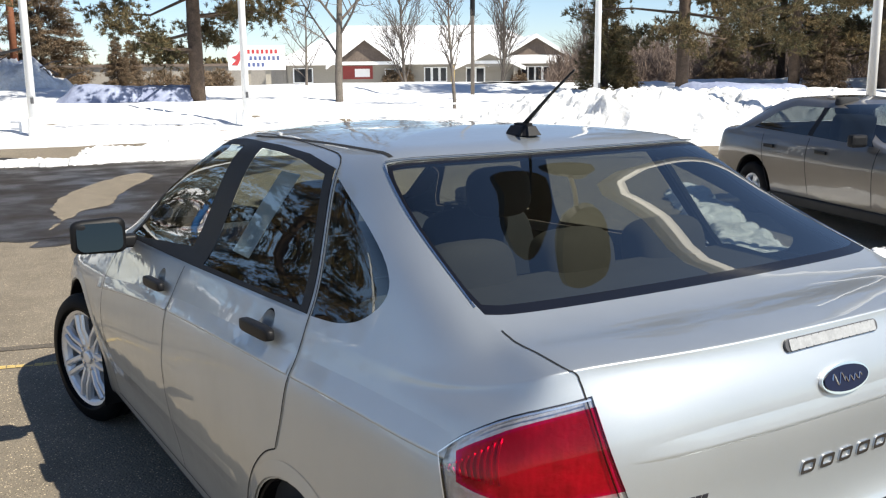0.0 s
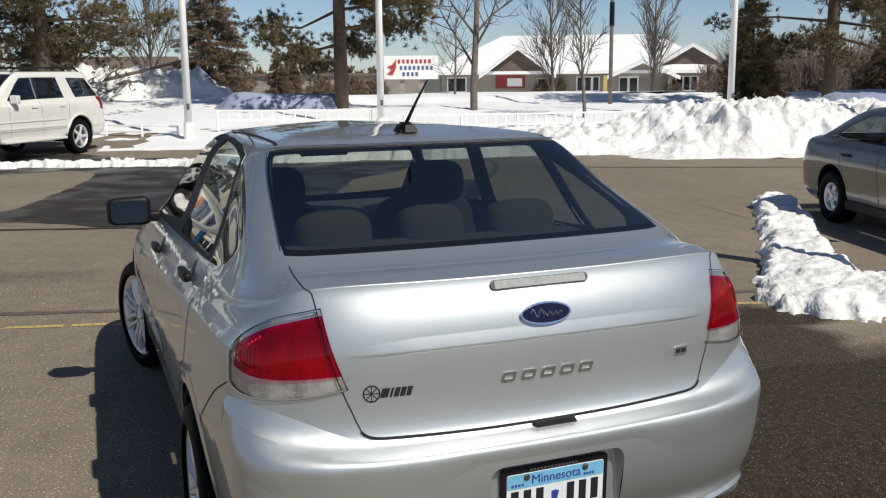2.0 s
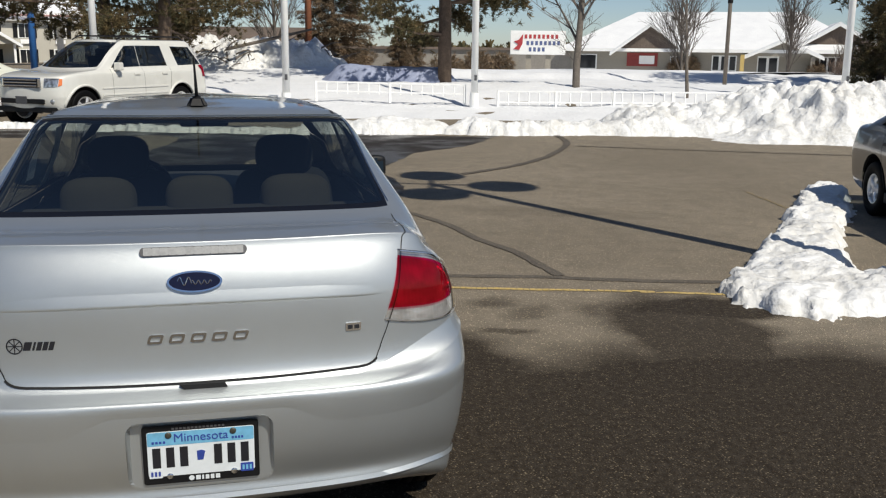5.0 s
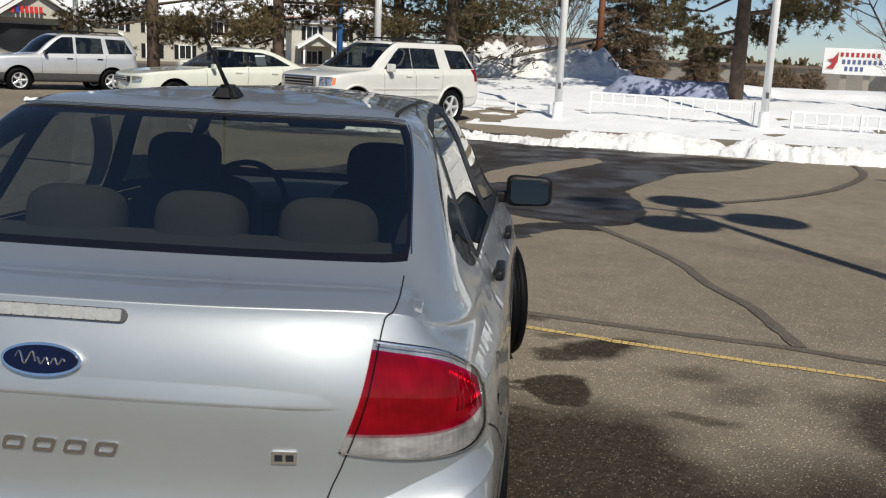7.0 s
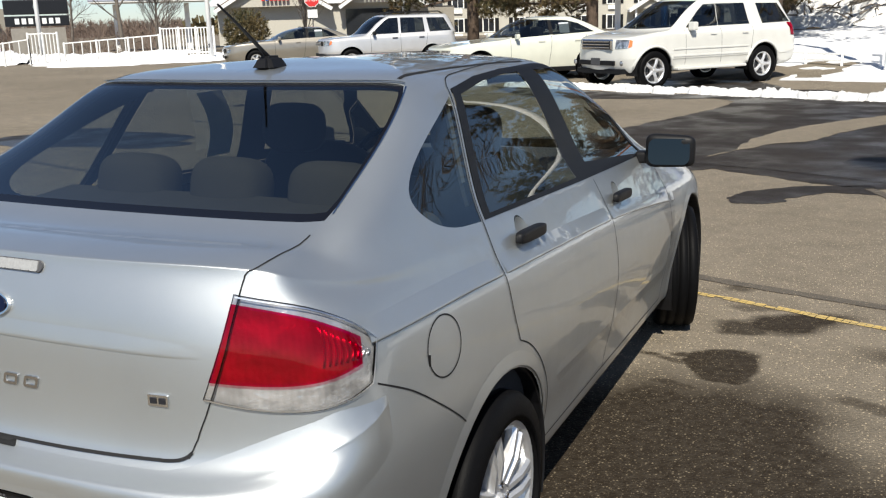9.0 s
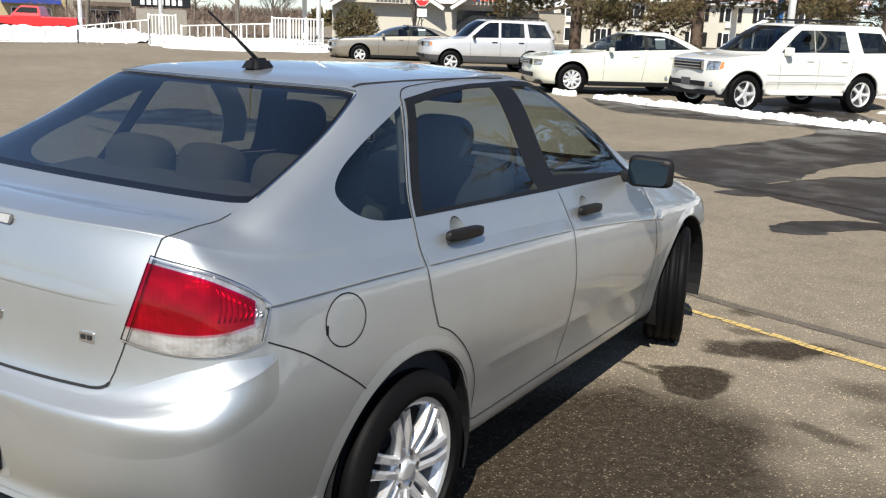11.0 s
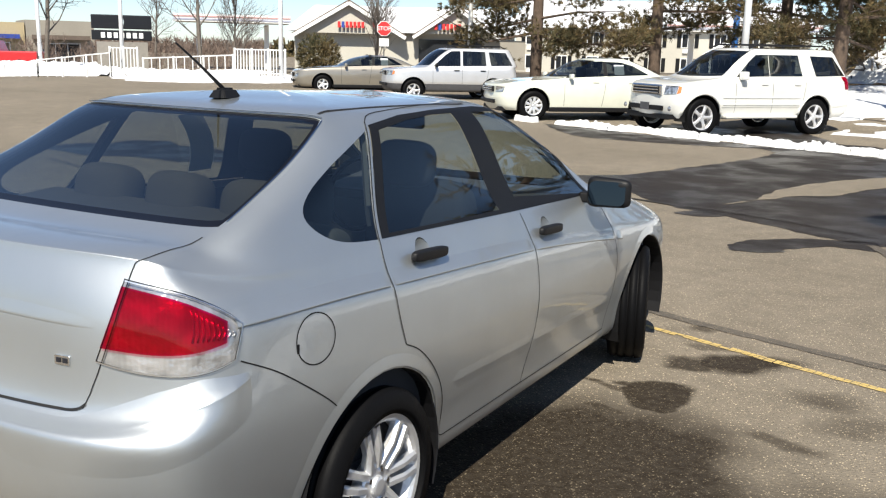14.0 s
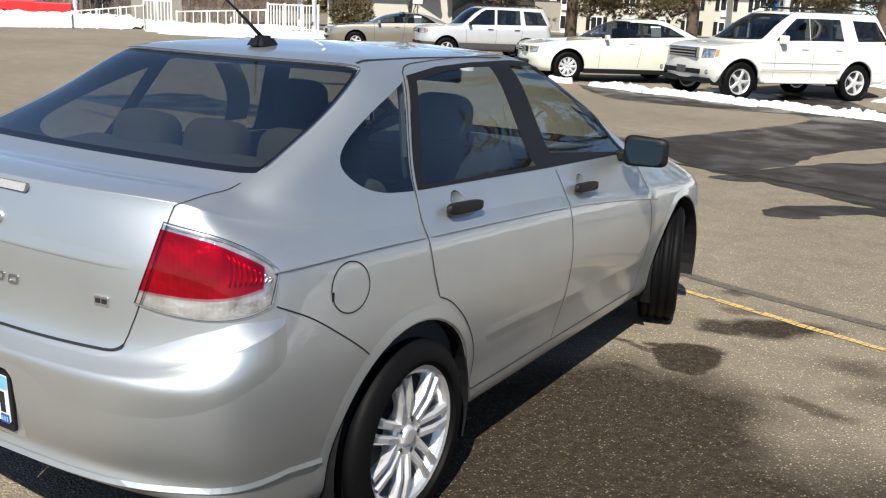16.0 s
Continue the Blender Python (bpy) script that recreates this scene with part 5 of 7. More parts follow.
blot("wet_patch", [(0.52, 6.11), (0.61, 6.39), (0.93, 6.77), (1.3, 6.93), (1.62, 6.98), (1.66, 6.59), (1.31, 6.56), (1.01, 6.21), (0.97, 6.04), (0.63, 5.86)], "asphalt_wet", 0.004, "small wet stain on asphalt", 0.05, 4)
blot("wet_patch", [(-0.38, 7.48), (-0.23, 7.78), (0.04, 7.68), (0.11, 7.61), (-0.12, 7.38)], "asphalt_wet", 0.004, "small wet stain on asphalt", 0.04, 5)
blot("wet_patch", [(-26, 12), (-20, 10.5), (-13, 9.5), (-9, 9.0), (-7, 7.6), (-12, 7.0), (-18, 7.6), (-26, 9.0)], "asphalt_wet", 0.004, "wet tracks across the car park", 0.4, 10)
blot("wet_patch", [(-22, 15.4), (-15, 14.2), (-10, 13.6), (-9.4, 12.9), (-15, 12.9), (-22, 13.9)], "asphalt_wet", 0.004, "wet tracks across the car park", 0.3, 11)
blot("wet_patch", [(5.9, 16.6), (7.6, 16.3), (13, 15.0), (13, 13.8), (9.8, 14.2), (6.4, 15.3)], "asphalt_wet", 0.006, "meltwater along the snow bank", 0.15, 12)
blot("wet_patch", [tuple(lot(p, q).xy) for p, q in ((-9, 16.1), (-2, 16.3), (6, 16.6), (6, 18.7), (-1, 18.6), (-4, 18.2), (-9, 20.5))], "asphalt_wet", 0.005, "wet lane between two snow ridges", 0.15, 13)


def stroke(name, pts, width, mat, z, label, category="line", rough=0.012, seed=0, broken=False):
    """A painted or tarred line on the ground, with worn edges; broken: cracked into small plates, some of them lost."""
    line = fine_line(smooth_line(pts, 8), 0.05)
    V, F = [], []
    for i, (x, y) in enumerate(line):
        a, b = line[max(i - 1, 0)], line[min(i + 1, len(line) - 1)]
        t = Vector((b[0] - a[0], b[1] - a[1], 0)).normalized()
        for s in (1, -1):
            d = width / 2 + 0.6 * rough * (fuzz(x, y, 0.18, seed + s))
            V.append((x - t.y * d * s, y + t.x * d * s, z))
    for i in range(len(line) - 1):
        F.append((2 * i + 1, 2 * i + 3, 2 * i + 2, 2 * i))
    if broken:
        rnd, W, G = random.Random(seed), [], []
        for f in F:
            if rnd.random() < 0.012:
                continue
            a, b, c, d = (Vector(V[i]) for i in f)
            cut = 0.5 + rnd.uniform(-0.2, 0.2)
            m0, m1 = a.lerp(d, cut), b.lerp(c, cut)
            for quad in ((a, b, m1, m0), (m0, m1, c, d)):
                mid = sum(quad, Vector()) / 4
                if rnd.random() < 0.06:
                    continue
                G.append(tuple(range(len(W), len(W) + 4)))
                W += [mid.lerp(q, rnd.uniform(0.80, 1.02)) for q in quad]
        V, F = W, G
    return tagged(mesh_ob(name, V, F, mat), label, category, "", "structure")


stroke("bay_line", [(-6.0, 5.05), (-1.82, 3.90), (0.94, 3.13), (1.5, 2.95), (2.11, 2.77), (2.86, 2.57), (3.6, 2.32)], 0.055, "yellow_paint", 0.0045, "worn yellow bay line across the asphalt", seed=1, rough=0.02, broken=True)
stroke("bay_line", [(6.38, 6.88), (6.16, 5.64)], 0.04, "faint_yellow", 0.0045, "short worn yellow bay line", seed=2, rough=0.02, broken=True)
stroke("tar_seam", [(-9, 6.4), (-1.6, 4.25), (0.92, 3.47), (1.53, 3.31), (2.03, 3.18), (2.5, 3.06), (2.98, 2.88), (4.2, 2.55)], 0.09, "asphalt_faint", 0.004, "dark tar-filled seam in the asphalt", seed=4, rough=0.03)
stroke("tar_seam", [(-9, 10.4), (-2.44, 8.58), (-0.94, 8.1), (0.5, 7.75), (2.0, 7.1)], 0.06, "asphalt_wet", 0.010, "dark tar-filled seam in the asphalt", seed=5, rough=0.02)
stroke("tar_seam", [(2.56, 3.09), (2.53, 3.40), (2.48, 3.97), (2.31, 4.57), (2.22, 5.23), (2.03, 5.87), (1.61, 6.86)], 0.09, "asphalt_faint", 0.0065, "curved tyre mark on the asphalt", seed=6, rough=0.02)
stroke("tar_seam", [(6.72, 15.28), (6.57, 13.91), (6.17, 12.6), (5.26, 10.97), (4.33, 9.81), (3.3, 8.95)], 0.12, "asphalt_dark", 0.010, "curved wet tyre mark on the asphalt", seed=7, rough=0.05)
stroke("tar_seam", [(6.3, 12.4), (9, 11.0), (12, 9.6)], 0.07, "asphalt_faint", 0.010, "dark seam in the asphalt", seed=8, rough=0.03)


# ---- snow ----
def snow_height(p, q):
    start = 18.35 + 2.6 * ease((-5.6 - p) / 1.6) + 0.35 * fuzz(p, q, 2.0, 3)
    rise = ease((q - start) / 2.6)
    h = land(p, q) + max(0.02, 0.07 + 0.11 * fuzz(p, q, 4.0, 1)) * rise + 0.05 * fuzz(p, q, 0.7, 2) * rise
    h += (0.24 + 0.10 * boulders(p, q, 1.1, 5)) * ease(1.6 - abs(q - 34.4) / 1.3) * ease((p + 4) / 3)
    h += 0.32 * ease((q - 25) / 7) * ease((-2.5 - p) / 2.5)
    return h - 0.05 * (q < start)


sheet("snow_field", -12.5, 40, 18.0, 36, 0.33, snow_height, "snow", "snow-covered verge beyond the car park", "snow", "stuff")
sheet("snow_field", -7.5, 110, 44, 90, 2.0, lambda p, q: land(p, q) + 0.12 + 0.15 * fuzz(p, q, 6, 4), "snow", "snow-covered lawn across the street", "snow", "stuff")
road = sheet("road", -60, 120, 36.5, 43.5, 1.5, lambda p, q: land(p, q) + 0.03, "asphalt_dark", "dark asphalt street", "road")


def heap(name, outline, top, label, seed, step=0.09, chunk=0.42, mat="snow_dirty", lift=0.0):
    """A heap of ploughed snow: steep broken sides and a lumpy top. outline: centre p q, half lengths along p and q."""
    pc, qc, a, b = outline
    ps, qs = np.arange(pc - a, pc + a + step, step), np.arange(qc - b, qc + b + step, step)
    V, F = [], []
    for q in qs:
        for p in ps:
            edge = 1 - (abs((p - pc) / a) ** 2.6 + abs((q - qc) / b) ** 2.6) ** (1 / 2.6) + 0.16 * fuzz(p, q, 1.4, seed)
            body = ease(edge / 0.42) * (0.88 + 0.18 * fuzz(p, q, 2.2, seed + 1))
            lump = 0.35 * fuzz(p, q, 0.6, seed + 2) + 0.28 * boulders(p, q, 0.55, seed + 3) + 0.50 * boulders(p, q, 0.24, seed + 4) + 0.28 * boulders(p, q, 0.11, seed + 8)
            h = top * max(0.0, body) * (1 + chunk * lump) if edge > 0 else -0.05
            V.append(lot(p + 0.06 * fuzz(p, q, 0.2, seed + 6), q + 0.06 * fuzz(q, p, 0.2, seed + 7), h + lift))
    w = len(ps)
    for r in range(len(qs) - 1):
        for c in range(w - 1):
            f = (r * w + c, r * w + c + 1, (r + 1) * w + c + 1, (r + 1) * w + c)
            if max(V[i].z for i in f) > lift:
                F.append(f)
    return tagged(mesh_ob(name, V, F, mat, None, True), label, "snow", "", "stuff")


heap("snow_pile", (10.6, 17.5, 6.3, 3.1), 0.98, "tall broken pile of ploughed snow at the lot's edge", 11, 0.05, 0.40)
heap("snow_pile", (5.6, 17.6, 2.6, 1.3), 0.50, "low broken spread of ploughed snow", 17, 0.05, 0.65)


def drift(name, lines, top, label, seed, step=0.055, mat="snow_dirty", chunk=0.45, ragged=0.10, lift=0.0):
    """Ploughed snow lying along branching lines of x, y, half width: steep broken edges, a flat lumpy top."""
    segs = [(a, b) for line in lines for a, b in zip(line, line[1:])]
    xs = [p[0] for line in lines for p in line]
    ys = [p[1] for line in lines for p in line]
    gx, gy = np.arange(min(xs) - 1, max(xs) + 1, step), np.arange(min(ys) - 1, max(ys) + 1, step)
    V, F = [], []
    for y in gy:
        for x in gx:
            best = -1.0
            for (ax, ay, ar), (bx, by, br) in segs:
                dx, dy = bx - ax, by - ay
                t = min(1.0, max(0.0, ((x - ax) * dx + (y - ay) * dy) / (dx * dx + dy * dy)))
                r = ar + (br - ar) * t
                best = max(best, 1 - math.hypot(x - ax - dx * t, y - ay - dy * t) / r)
            h = -0.05
            if best > -0.6:
                e = best + 0.22 * fuzz(x, y, 0.42, seed) + ragged * fuzz(x, y, 0.12, seed + 1) + (ragged - 0.10) * 1.6 * fuzz(x, y, 0.9, seed + 7)
                if e > 0:
                    h = top * ease(e / 0.38) ** 0.6 * (0.8 + 0.4 * fuzz(x, y, 0.7, seed + 2)) * (1 + chunk * (0.4 * fuzz(x, y, 0.3, seed + 3) + 0.7 * boulders(x, y, 0.26, seed + 4) + 0.55 * boulders(x, y, 0.12, seed + 5) + 0.35 * boulders(x, y, 0.055, seed + 8)))
            V.append((x + 0.03 * fuzz(x, y, 0.1, seed + 5), y + 0.03 * fuzz(y, x, 0.1, seed + 6), h + lift))
    w = len(gx)
    for r in range(len(gy) - 1):
        for c in range(w - 1):
            f = (r * w + c, r * w + c + 1, (r + 1) * w + c + 1, (r + 1) * w + c)
            if max(V[i][2] for i in f) > lift:
                F.append(f)
    used = sorted({i for f in F for i in f})
    to = {i: k for k, i in enumerate(used)}
    return tagged(mesh_ob(name, [V[i] for i in used], [tuple(to[i] for i in f) for f in F], mat, None, True), label, "snow", "", "stuff")


def along(*pts):
    return [(*lot(p, q).xy, r) for p, q, r in pts]


RIDGE = "low ploughed snow ridge on wet asphalt"
drift("snow_ridge", [along((-16, 15.9, 0.14), (-15.2, 15.85, 0.18)), along((-12.1, 15.68, 0.12), (-11.6, 15.65, 0.16)), along((-10.8, 15.62, 0.08), (-10.0, 15.6, 0.13), (-9.0, 15.52, 0.20), (-8.2, 15.55, 0.12), (-7.2, 15.42, 0.22), (-6.2, 15.48, 0.13), (-5.2, 15.3, 0.24), (-4.2, 15.32, 0.15), (-3.2, 15.22, 0.24), (-2.2, 15.38, 0.20)), along((-8.8, 15.8, 0.07), (-8.5, 15.82, 0.09)), along((-5.0, 15.75, 0.10), (-4.4, 15.7, 0.07)), along((-6.8, 15.1, 0.06), (-6.5, 15.08, 0.08))], 0.12, RIDGE, 1, 0.04, ragged=0.62, chunk=0.9)
drift("snow_ridge", [along((-2.3, 15.75, 0.4), (-1.0, 15.85, 0.5), (0.2, 16.0, 0.38), (1.4, 16.05, 0.5), (2.4, 16.1, 0.4))], 0.28, RIDGE, 2, 0.06, ragged=0.25)
drift("snow_ridge", [along((2.6, 16.25, 0.4), (3.9, 16.3, 0.42))], 0.26, RIDGE, 3, 0.08)
drift("snow_ridge", [along((4.1, 16.4, 0.55), (6.0, 16.6, 0.7))], 0.32, RIDGE, 4, 0.08)
drift("snow_heap", [[(3.95, 2.05, 0.40), (4.7, 2.15, 0.50), (5.7, 2.25, 0.60), (7.2, 2.4, 0.6)], [(3.95, 2.3, 0.40), (4.55, 3.0, 0.38), (5.25, 3.88, 0.28), (5.95, 4.85, 0.30), (6.55, 5.55, 0.30), (7.25, 6.5, 0.22)]], 0.135, "low heap of ploughed snow beside a parked car", 12, 0.028, chunk=0.48, ragged=0.24)
heap("snow_pile", (-8.1, 33.6, 3.9, 1.9), 1.05, "rough snow pile with broken branches in it", 15, 0.11, 0.7, lift=0.85)
rng = random.Random(5)
limb = thing("fallen_branches", Matrix.Translation(lot(-7.9, 32.4, 1.35)), "broken grey branches lying on a snow pile", "branches", "", "stuff")
bm = bmesh.new()
for _ in range(46):
    a, b = Vector((rng.uniform(-3.4, 3.6), rng.uniform(-0.7, 0.7), rng.uniform(-0.35, 0.35))), Vector((rng.uniform(-0.9, 0.9), rng.uniform(-0.3, 0.3), rng.uniform(-0.2, 0.6)))
    add_tube(bm, [a, a + b * 0.5 + Vector((0, 0, 0.08)), a + b], [0.035, 0.025, 0.010], 5, False)
add_tube(bm, [(-0.9, -0.4, 0.25), (1.0, -0.5, 0.70), (2.4, -0.4, 1.05)], [0.07, 0.06, 0.04], 6, False)
tagged(part("branch_tangle", bm, "bark_grey", limb), kind="stuff")
ISLAND = "rounded snow bank on a traffic island"
drift("snow_bank", [[(-26.6, 23.2, 0.35), (-25.2, 23.4, 0.9), (-23.9, 24.2, 1.3), (-22.6, 26.0, 1.7), (-22.5, 28.6, 2.2), (-21.5, 31.0, 2.0)], [(-24.6, 22.6, 0.8), (-22.9, 23.4, 0.8)]], 0.22, ISLAND, 21, 0.13, "snow", 0.15, lift=0.17)
drift("snow_bank", [[(-29.3, 26.6, 1.2), (-27.4, 28.2, 1.5), (-25.6, 30.0, 1.5)]], 0.35, ISLAND, 22, 0.15, "snow", 0.15, lift=0.17)
drift("snow_bank", [[(-38.5, 22.0, 1.2), (-36.3, 24.5, 1.0), (-33.4, 24.8, 1.3), (-31.0, 25.6, 1.1)], [(-40.5, 26.5, 1.6), (-37.8, 28.6, 1.5), (-33.5, 28.0, 1.6)], [(-44, 28.5, 1.5), (-40.5, 31.0, 1.5), (-38.6, 33.5, 1.3)]], 0.42, ISLAND, 23, 0.16, "snow", 0.35, lift=0.06)
# snow mounds whose colour itself carries the blue of shade
heap("blue_mound", (15.3, 22.3, 2.8, 1.7), 0.75, "snow mound coloured grey-blue as if in shade", 16, 0.2, 0.12, "shade_snow", 0.35)
heap("blue_mound", (-2.0, 27.5, 2.5, 1.5), 0.72, "snow mound coloured grey-blue as if in shade", 18, 0.15, 0.10, "shade_snow", 0.45)


# ---- poles and fences along the verge ----
def pole(p, q, z, h, r, mat, label, collar=True, name="pole"):
    at = lot(p, q, z)
    t = thing(name, Matrix.Translation(at), label, "pole", "poles along the verge" if mat == "white_paint" else "")
    part("shaft", tube_bm([(0, 0, -0.4), (0, 0, h)], [r, r * 0.8], 14), mat, t, smooth=True)
    if collar:
        part("foot", tube_bm([(0, 0, -0.3), (0, 0, 0.16)], [r * 1.35, r * 1.25], 14), mat, t)
        part("cover_plate", box_bm((0, -r - 0.004, 0.55), (0.07, 0.012, 0.14), None, 0.003), "grey_plastic", t)
    return t


def lotpq(x, y):
    return Vector((x, y, 0)).dot(U), Vector((x, y, 0)).dot(NN)


for x, y, z in ((-3.05, 22.4, 0.25), (1.70, 21.0, 0.40), (6.55, 20.5, 0.42), (16.0, 18.3, 0.5), (15.6, 9.6, 0.1), (-14.24, 28.60, 0.21), (-21.85, 27.09, 0.21), (-31.35, 27.60, 0.23), (-37.45, 27.98, 0.22)):
    pole(*lotpq(x, y), z, 7.5, 0.095, "white_paint", "tall white painted steel pole in snow", name="lot_pole")
pole(*lotpq(4.1, 41.0), 0.4, 9.0, 0.16, "rust_pole", "reddish brown utility pole", False, "utility_pole")
up = pole(*lotpq(16.75, 25.7), 0.4, 8.0, 0.07, "wood_pole", "weathered wooden utility pole with a floodlight", False, "utility_pole")
part("dark_sleeve", tube_bm([(0, 0, 2.9), (0, 0, 3.7)], 0.085, 14), "black_plastic", up)
part("lamp_arm", tube_bm([(0, 0, 3.95), (0.25, -0.1, 4.35), (0.45, -0.15, 4.9)], 0.03, 6), "wood_pole", up)
part("floodlight", box_bm((-0.32, -0.1, 3.95), (0.34, 0.25, 0.30), None, 0.04), "grey_plastic", up)
pole(*lotpq(-8.8, 46.5), -0.1, 9.5, 0.17, "blue_pole", "bright blue sign pole", False, "sign_pole")


def fence(a, b, z0, z1, h, posts, label, gap=0.42):
    """A low white picket rail from a to b: posts, two rails and upright bars."""
    A, B = Vector((*a, z0)), Vector((*b, z1))
    d, L = (B - A).normalized(), (B - A).length
    t = thing("fence", Matrix.Translation(A), label, "fence", "white fences")
    for k in range(posts):
        o = d * (L * k / (posts - 1))
        part("post", box_bm(o + Vector((0, 0, h / 2 - 0.10)), (0.06, 0.06, h + 0.22), None, 0.008), "white_paint", t)
    rot = d.to_track_quat("X", "Z").to_matrix()
    for f in (0.96, 0.22):
        part("rail", box_bm(d * L / 2 + Vector((0, 0, h * f)), (L, 0.04, 0.045), rot, 0.006), "white_paint", t)
    n = int(L / gap)
    bar = None
    for k in range(1, n):
        o = d * (L * k / n) + Vector((0, 0, h * 0.5))
        if bar is None:
            bar = part("bar", box_bm((0, 0, 0), (0.03, 0.03, h * 0.95)), "white_paint", t)
            ob = bar
        else:
            ob = new("bar", bar.data)
            ob.parent = t
        ob.location = o
    return t


fence((2.55, 21.9), (6.35, 20.75), 0.50, 0.46, 0.32, 3, "low white picket rail half buried in snow", 0.27)
fence((-1.0, 23.0), (1.5, 21.6), 0.30, 0.25, 0.20, 4, "low white picket rail half buried in snow")
fence((7.2, 20.5), (14.5, 18.4), 0.25, 0.30, 0.38, 6, "low white picket rail half buried in snow", 0.27)
fence((-29.62, 21.88), (-28.05, 24.05), 0.13, 0.46, 0.75, 4, "white picket rail on a traffic island", 0.3)
fence((-28.05, 24.05), (-27.33, 24.80), 0.18, 0.18, 1.25, 3, "tall white ornamental fence panel", 0.12)
fence((-27.18, 24.95), (-24.65, 27.42), 0.22, 0.42, 0.80, 4, "white picket rail on a traffic island", 0.3)
fence((-24.60, 27.47), (-23.06, 28.83), 0.18, 0.18, 1.30, 4, "tall white ornamental fence panel", 0.12)
fence((-32.25, 19.41), (-29.62, 21.88), 0.02, 0.13, 0.6, 4, "white picket rail on a traffic island", 0.3)

# the car park lamp whose four round heads throw their shadow on the asphalt ahead of the car
H_LAMP = 7.45
foot = Vector((2.65, 8.12, 0)) + Vector((SUN_AZ.x, SUN_AZ.y, 0)) * (H_LAMP / math.tan(SUN_EL))
lamp_post = thing("lot_lamp", Matrix.Translation(foot), "tall car park lamp with four round heads", "lamp")
part("shaft", tube_bm([(0, 0, 0), (0, 0, H_LAMP)], [0.10, 0.07], 12), "white_paint", lamp_post)
for ax, ay in ((0.84, -0.31), (-0.84, 0.31), (0.17, 0.80), (-0.17, -0.80)):
    arm = part("arm", tube_bm([(0, 0, H_LAMP - 0.05), (ax * 0.6, ay * 0.6, H_LAMP)], 0.035, 8), "white_paint", lamp_post)
    bm = bmesh.new()
    add_lathe(bm, [(H_LAMP - 0.12, 0.001), (H_LAMP - 0.12, 0.42), (H_LAMP - 0.02, 0.44), (H_LAMP + 0.10, 0.36), (H_LAMP + 0.12, 0.001)], 28, "z", (ax, ay, 0))
    part("lamp_head", bm, "lamp_head", lamp_post)

# ---- other parked vehicles ----
def plain_hoops(s):
    """Hoops for a simpler body from its main sizes."""
    W, H, yr, yf, zb = s["W"], s["H"], s["yr"], s["yf"], s["zb"]
    br, bf, hood, deck = s["belt_r"], s["belt_f"], s["hood"], s["deck"]
    yd, yt, ws, wt, rw = s["glass_y"], s["top_y"], s["ws_y"], s["wt_y"], s["roof_w"]
    cowl = s["cowl"]
    return [
        hoop(0.90 * W, yr + 0.08, zb + 0.10, zb, zb, yf - 0.10, zb, 0),
        hoop(0.955 * W, yr + 0.01, zb + 0.16, zb + 0.07, zb + 0.07, yf - 0.03, zb + 0.10, 0),
        hoop(0.985 * W, yr, zb + 0.30, zb + 0.24, zb + 0.24, yf, zb + 0.24, 0),
        hoop(W, yr + 0.005, 0.45 * zb + 0.55 * deck, 0.66, 0.64, yf, 0.45 * zb + 0.55 * hood, 0),
        hoop(0.985 * W, yr + 0.03, 0.25 * zb + 0.75 * deck, br - 0.14, bf - 0.14, yf - 0.02, hood - 0.10, 0),
        hoop(0.955 * W, yr + 0.06, deck - 0.03, br - 0.05, bf - 0.05, yf - s.get("nose", 0.10), hood, 0.05),
        hoop(0.925 * W, 0.5 * (yr + 0.06) + 0.5 * yd, deck + 0.005, br, bf, 0.45 * yf + 0.55 * ws, 0.4 * hood + 0.6 * cowl, 0.45),
        hoop(0.885 * W, yd, deck + 0.02, br + 0.07, bf + 0.07, ws, cowl, 1, 0.93),
        hoop(0.5 * (0.885 * W + rw), 0.5 * (yd + yt) - s.get("bow", 0.0), 0.5 * (deck + H) + 0.02, 0.5 * (br + H), 0.5 * (bf + H), 0.5 * (ws + wt) + 0.02, 0.5 * (cowl + H) + 0.02, 1, 0.94),
        hoop(rw, yt, H - 0.05, H - 0.07, H - 0.08, wt, H - 0.06, 1, 0.96),
        hoop(0.78 * rw, yt + 0.16, H - 0.02, H - 0.02, H - 0.03, wt - 0.16, H - 0.025, 1),
        hoop(0.0, yt + 0.35, H, H, H - 0.01, wt - 0.35, H - 0.005, 1),
    ]


